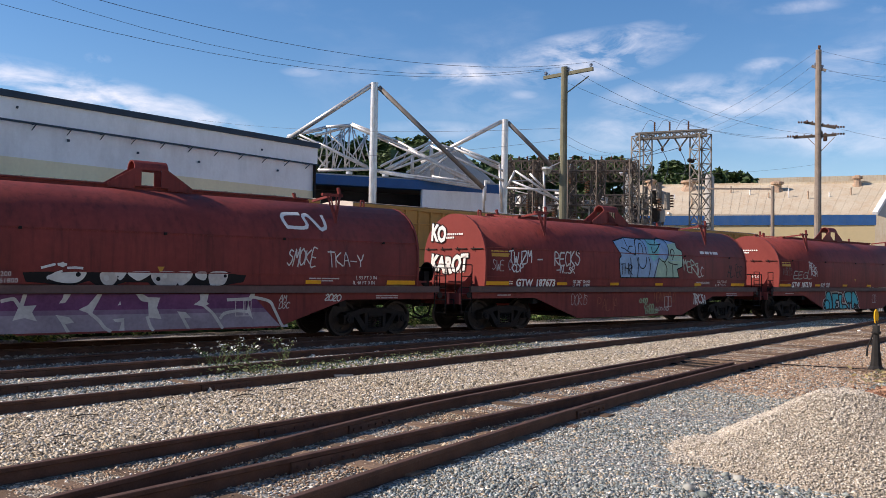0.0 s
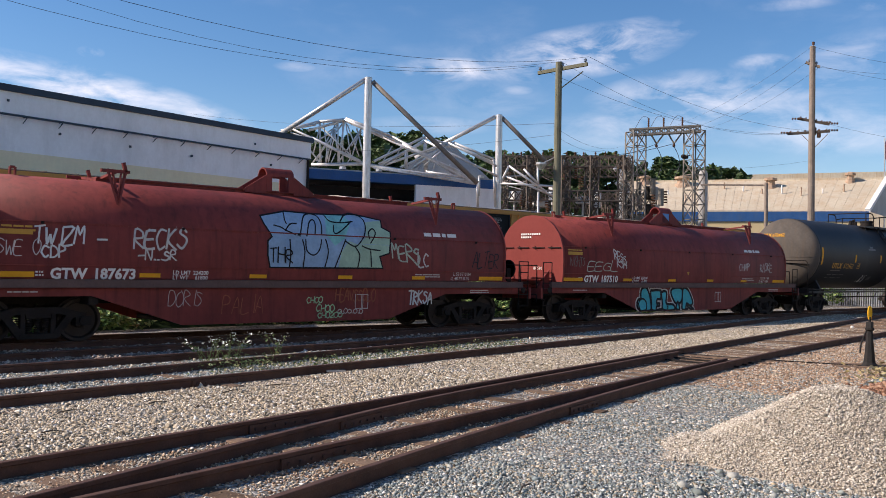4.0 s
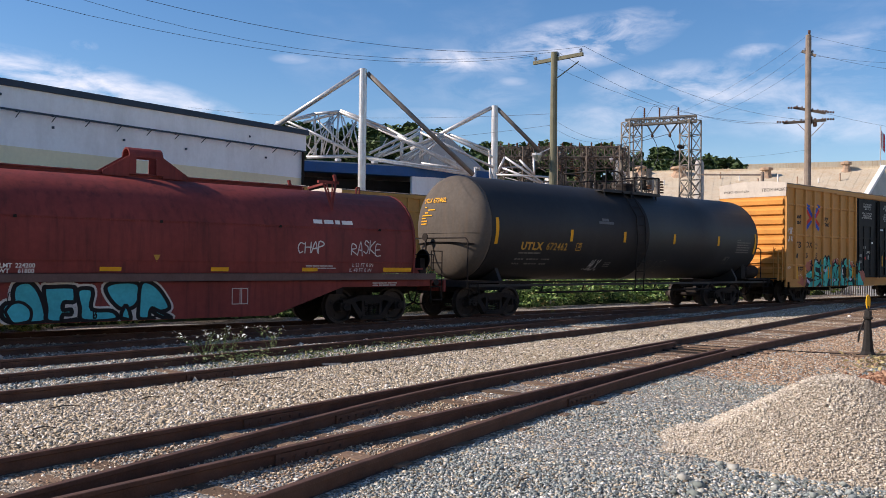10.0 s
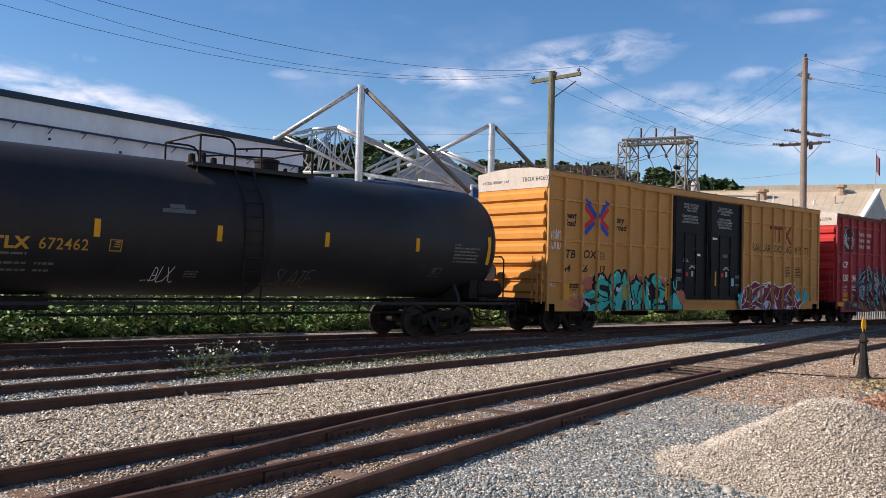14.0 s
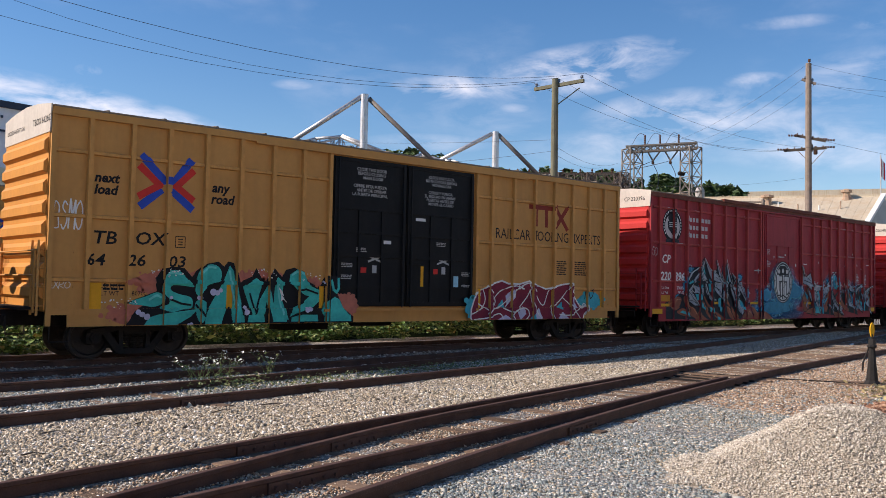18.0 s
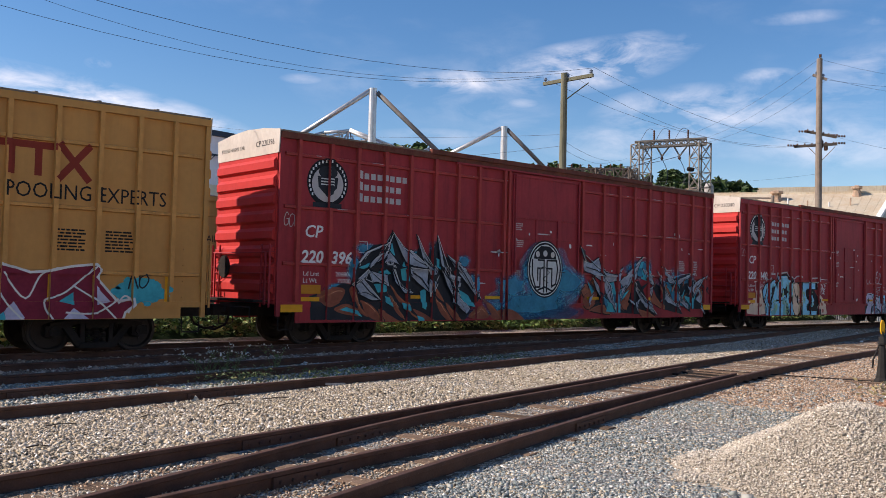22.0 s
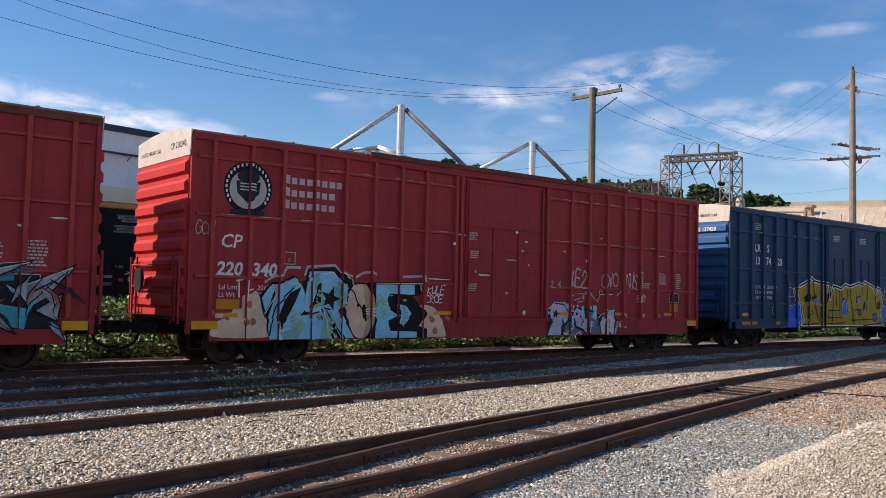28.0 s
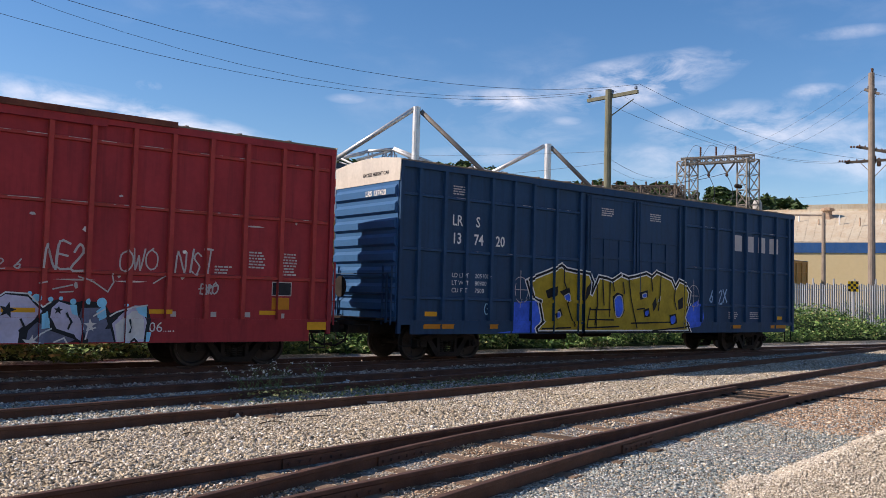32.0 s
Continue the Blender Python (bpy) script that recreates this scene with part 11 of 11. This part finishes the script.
# placard holder: a bent diamond on two struts
bm = bmesh.new()
for pa, pb in (((0.55, 1.12), (0.55, 1.42)), ((0.55, 1.42), (0.42, 1.62)), ((0.42, 1.62), (0.29, 1.42)), ((0.29, 1.42), (0.42, 1.22)), ((0.42, 1.22), (0.55, 1.42)), ((0.29, 1.42), (0.05, 1.42))):
    bar(bm, (0.05, *pa), (0.05, *pb), 0.016, 6)
part("placard_holder", bm, M_STEEL, T_CAR)
for x, d in ((0.72, -1), (TANKL, 1)):
    bm = bmesh.new()
    u = 0.08 if d < 0 else 16.62
    for s in (-1, 1):
        bar(bm, (u, s * 1.38, 1.08), (u, s * 1.38, 2.26), 0.022, 8)
        bar(bm, (u, s * 1.38, 2.26), (u, s * 1.28, 2.36), 0.022, 8)
    bar(bm, (u, -1.28, 2.36), (u, 1.28, 2.36), 0.022, 8)
    part("safety_railing", bm, M_STEEL, T_CAR)
    if d < 0:
        bm = bmesh.new()
        bar(bm, (u - 0.02, 0.5, 2.4), (u - 0.05, 0.5, 2.4), 0.12, 14)
        bar(bm, (u, 0.5, 1.06), (u, 0.5, 2.5), 0.03, 6)
        part("brake_wheel", bm, M_STEEL, T_CAR)
    bm = bmesh.new()
    for k in (0.25, 0.62):
        bar(bm, (x + d * k, -1.43, 0.45), (x + d * k, -1.43, 1.08), 0.016, 6)
    for z in (0.48, 0.78):
        bar(bm, (x + d * 0.25, -1.43, z), (x + d * 0.62, -1.43, z), 0.016, 6)
    part("corner_ladder", bm, M_STEEL, T_CAR)
bm = bmesh.new()
lathe(bm, [(15.75, 0.1), (15.8, 0.22), (15.88, 0.26), (16.72, 0.26), (16.8, 0.22), (16.85, 0.1)], 16, "x", (0, -0.95, 1.38))
part("air_reservoir", bm, M_STEEL, T_CAR, "dark cylindrical air reservoir")
bm = bmesh.new()
box(bm, 15.4, 15.7, -1.2, -0.7, 1.1, 1.75)
bar(bm, (15.55, -0.95, 1.75), (15.55, -0.95, 1.95), 0.08, 8)
part("brake_valve", bm, M_STEEL, T_CAR)
# top platform, dome, railings, side ladder
bm = bmesh.new()
lathe(bm, [(4.22, 0.30), (4.50, 0.30), (4.51, 0.33), (4.58, 0.33), (4.60, 0.28), (4.62, 0.1)], 24, "z", (9.25, 0, 0))
part("manway_dome", bm, M_STEEL, T_CAR)
bm = bmesh.new()
for y in (-0.97, 0.52):
    box(bm, 6.75, 10.05, y, y + 0.45, 4.15, 4.18)
box(bm, 6.75, 10.05, -1.0, -0.95, 4.12, 4.22)
for x in (6.9, 8.4, 9.9):
    for s in (-1, 1):
        bar(bm, (x, s * 0.9, 4.15), (x, s * 0.95, 3.92), 0.03, 6)
part("top_walkway", bm, M_BLACKTANK, T_CAR)
for s in (-0.95, 0.95):
    bm = bmesh.new()
    arc = [(6.95, 4.15), (6.95, 4.86), (7.55, 4.86), (7.70, 4.83), (7.80, 4.74), (7.84, 4.60), (7.84, 4.15)]
    for (xa, za), (xb, zb) in zip(arc, arc[1:]):
        bar(bm, (xa, s, za), (xb, s, zb), 0.026, 8)
    part("grab_hoop", bm, M_STEEL, T_CAR)
bm = bmesh.new()
bar(bm, (6.95, -0.95, 4.86), (6.95, 0.95, 4.86), 0.024, 8)
for s in (-0.95, 0.95):
    bar(bm, (8.55, s, 4.15), (8.55, s, 4.72), 0.026, 8)
    bar(bm, (10.02, s, 4.12), (10.02, s, 4.80), 0.03, 8)
    bar(bm, (7.84, s, 4.62), (8.55, s, 4.72), 0.022, 8)
    bar(bm, (8.55, s, 4.72), (10.02, s, 4.80), 0.024, 8)
bar(bm, (10.02, -0.95, 4.80), (10.02, 0.95, 4.80), 0.024, 8)
part("top_railing", bm, M_STEEL, T_CAR)
for x, r, h in ((7.15, 0.10, 0.30), (7.45, 0.07, 0.36), (7.72, 0.09, 0.26), (9.75, 0.06, 0.2)):
    bm = bmesh.new()
    lathe(bm, [(4.18, r), (4.22, r * 1.4), (4.26, r), (4.2 + h, r * 0.8), (4.22 + h, r * 0.3)], 12, "z", (x, -0.1, 0))
    part("relief_valve", bm, M_STEEL, T_CAR)
bm = bmesh.new()
for x in (7.80, 8.28):
    bar(bm, (x, -1.57, 0.7), (x, -1.67, 2.6), 0.022, 8)
    bar(bm, (x, -1.67, 2.6), (x, -1.60, 3.3), 0.022, 8)
    bar(bm, (x, -1.60, 3.3), (x, -1.0, 4.18), 0.022, 8)
for i in range(11):
    z = 0.75 + i * 0.32
    y = -1.57 - 0.1 * (z - 0.7) / 1.9 if z < 2.6 else (-1.67 + 0.07 * (z - 2.6) / 0.7 if z < 3.3 else -1.60 + 0.60 * (z - 3.3) / 0.88)
    bar(bm, (7.80, y, z), (8.28, y, z), 0.016, 6)
part("side_ladder", bm, M_STEEL, T_CAR)
for x, z0, z1 in ((1.0, 2.2, 2.98), (4.36, 2.35, 2.72), (7.12, 2.38, 2.74), (10.05, 2.38, 2.74), (13.0, 2.38, 2.74), (15.72, 2.1, 2.9)):
    bm = bmesh.new()
    n = 6
    for i in range(n):
        rect(bm, x, x + 0.13, z0 + (z1 - z0) * i / n, z0 + (z1 - z0) * (i + 1) / n)
    paint("reflective_strip", bm, P_YELLOW, T_CAR, tank_y, 0.006)
lettered("UTLX", 2.17, 2.06, 0.315, P_YELLOWFADED, T_CAR, tank_y, 0.006, bold=0.014, stretch=1.12, spacing=1.12)
lettered("672462", 3.31, 2.06, 0.325, P_YELLOWFADED, T_CAR, tank_y, 0.006, bold=0.003, stretch=0.95, spacing=1.08)
for x, z, w in ((2.14, 1.93, 0.98), (2.09, 1.74, 0.42), (2.62, 1.74, 0.55), (3.30, 1.74, 0.38), (2.09, 1.60, 0.3), (2.62, 1.60, 0.55), (3.30, 1.60, 0.38)):
    bars(x, z, w, 0.045, 1, P_TANKPRINT, T_CAR, tank_y, 0.006, int(z * 100 + x * 7))
bm = bmesh.new()
rect(bm, 5.82, 6.59, 2.96, 3.05)
rect(bm, 6.0, 6.35, 3.06, 3.15)
paint("painted_out_patch", bm, P_PATCH, T_CAR, tank_y, 0.006)
for i in range(6):
    bars(14.42, 2.13 + i * 0.095, 1.0 if i < 5 else 0.3, 0.045, 1, P_TANKPRINT, T_CAR, tank_y, 0.006, 141 + i)
bars(6.54, 1.66, 0.33, 0.03, 3, P_TANKPRINT, T_CAR, tank_y, 0.006, 150)
tag("...BLX.", 5.58, 1.45, 0.30, P_WHITE, T_CAR, tank_y, 76, 0.022, 0.1, 0.5)
tag("SLATE", 8.85, 1.40, 0.36, P_TANKPRINT, T_CAR, tank_y, 77, 0.018, 0.2, 0.62)
for pts, m in (([(4.73, 2.07), (4.73, 2.30), (4.97, 2.30), (4.97, 2.07), (4.73, 2.07)], P_YELLOWFADED), ([(13.72, 1.72), (13.8, 1.95), (14.12, 1.95), (14.04, 1.72), (13.72, 1.72)], P_TANKPRINT)):
    bm = bmesh.new()
    stroke(bm, pts, 0.02)
    x, z = pts[0]
    for k in (0.09, 0.14, 0.19):
        stroke(bm, [(x + 0.07 + k * 0.2, z + k), (x + 0.20, z + k)], 0.025)
    paint("data_box", bm, m, T_CAR, tank_y, 0.006)


def head_x(y, z):
    r = min(0.999, math.hypot(y, z - TZ) / TR)
    return 0.84 - 0.62 * math.sin(math.acos(r ** 1.25)) - 0.008


def on_head(name, bm, m):
    for v in bm.verts:
        v.co = Vector((head_x(v.co.y, v.co.z) - 0.01, v.co.y, v.co.z))
    part(name, bm, m, T_CAR)


bm = letters("UTLX 672462", 0.2, 0.004)
for v in bm.verts:
    v.co = Vector((0, 0.95 - v.co.x, 3.45 + v.co.z))
on_head("end_lettering", bm, P_YELLOW)
for i, (y, w) in enumerate(((0.85, 0.14), (0.62, 0.35), (0.8, 0.2), (0.95, 0.55), (0.98, 0.25), (1.0, 0.35), (1.02, 0.35))):
    bm = bmesh.new()
    z = 3.30 - 0.085 * i
    bm.faces.new([bm.verts.new((0, y - k * w, z + h)) for k, h in ((0, 0), (1, 0), (1, 0.035), (0, 0.035))])
    bmesh.ops.subdivide_edges(bm, edges=bm.edges[:], cuts=4, use_grid_fill=True)
    on_head("small_print", bm, P_YELLOW)
# weld seam and brake rod across the head
bm = bmesh.new()
ys = [-1.40 + 0.14 * i for i in range(21)]
for ya, yb in zip(ys, ys[1:]):
    bar(bm, (head_x(ya, 2.52), ya, 2.52), (head_x(yb, 2.52), yb, 2.52), 0.008, 5)
part("weld_seam", bm, M_DUSTYEND, T_CAR)
bm = bmesh.new()
for ya, yb in zip(ys[1:], ys[2:]):
    za, zb = 2.24 - 0.04 * (ya / 1.3) ** 2, 2.24 - 0.04 * (yb / 1.3) ** 2
    bar(bm, (head_x(ya, za) - 0.02, ya, za), (head_x(yb, zb) - 0.02, yb, zb), 0.02, 6)
part("hand_rail", bm, M_STEEL, T_CAR)
bogie(T_CAR, 1.48, True)
bogie(T_CAR, TANKL - 1.9, True)
couplers(T_CAR, -1.15, TANKL + 0.75)

# ---- what moves ----


def ahead(t):
    """How far the train has gone at t."""
    for (t0, s0), (t1, s1) in zip(TRAIN, TRAIN[1:]):
        if t <= t1:
            return s0 + (s1 - s0) * (t - t0) / (t1 - t0)
    return TRAIN[-1][1]


def motions():
    for car, x0 in train_cars:
        walk(car, [(t, pose(x0 + s, AXIS, 0)) for t, s in TRAIN])
    steps = [i * 32.0 / 192 for i in range(193)]
    for axle, x in WHEELS:
        walk(axle, [(t, pose(x, 0, 0.457, 0, math.degrees(ahead(t) / 0.457), 0)) for t in steps])


motions()
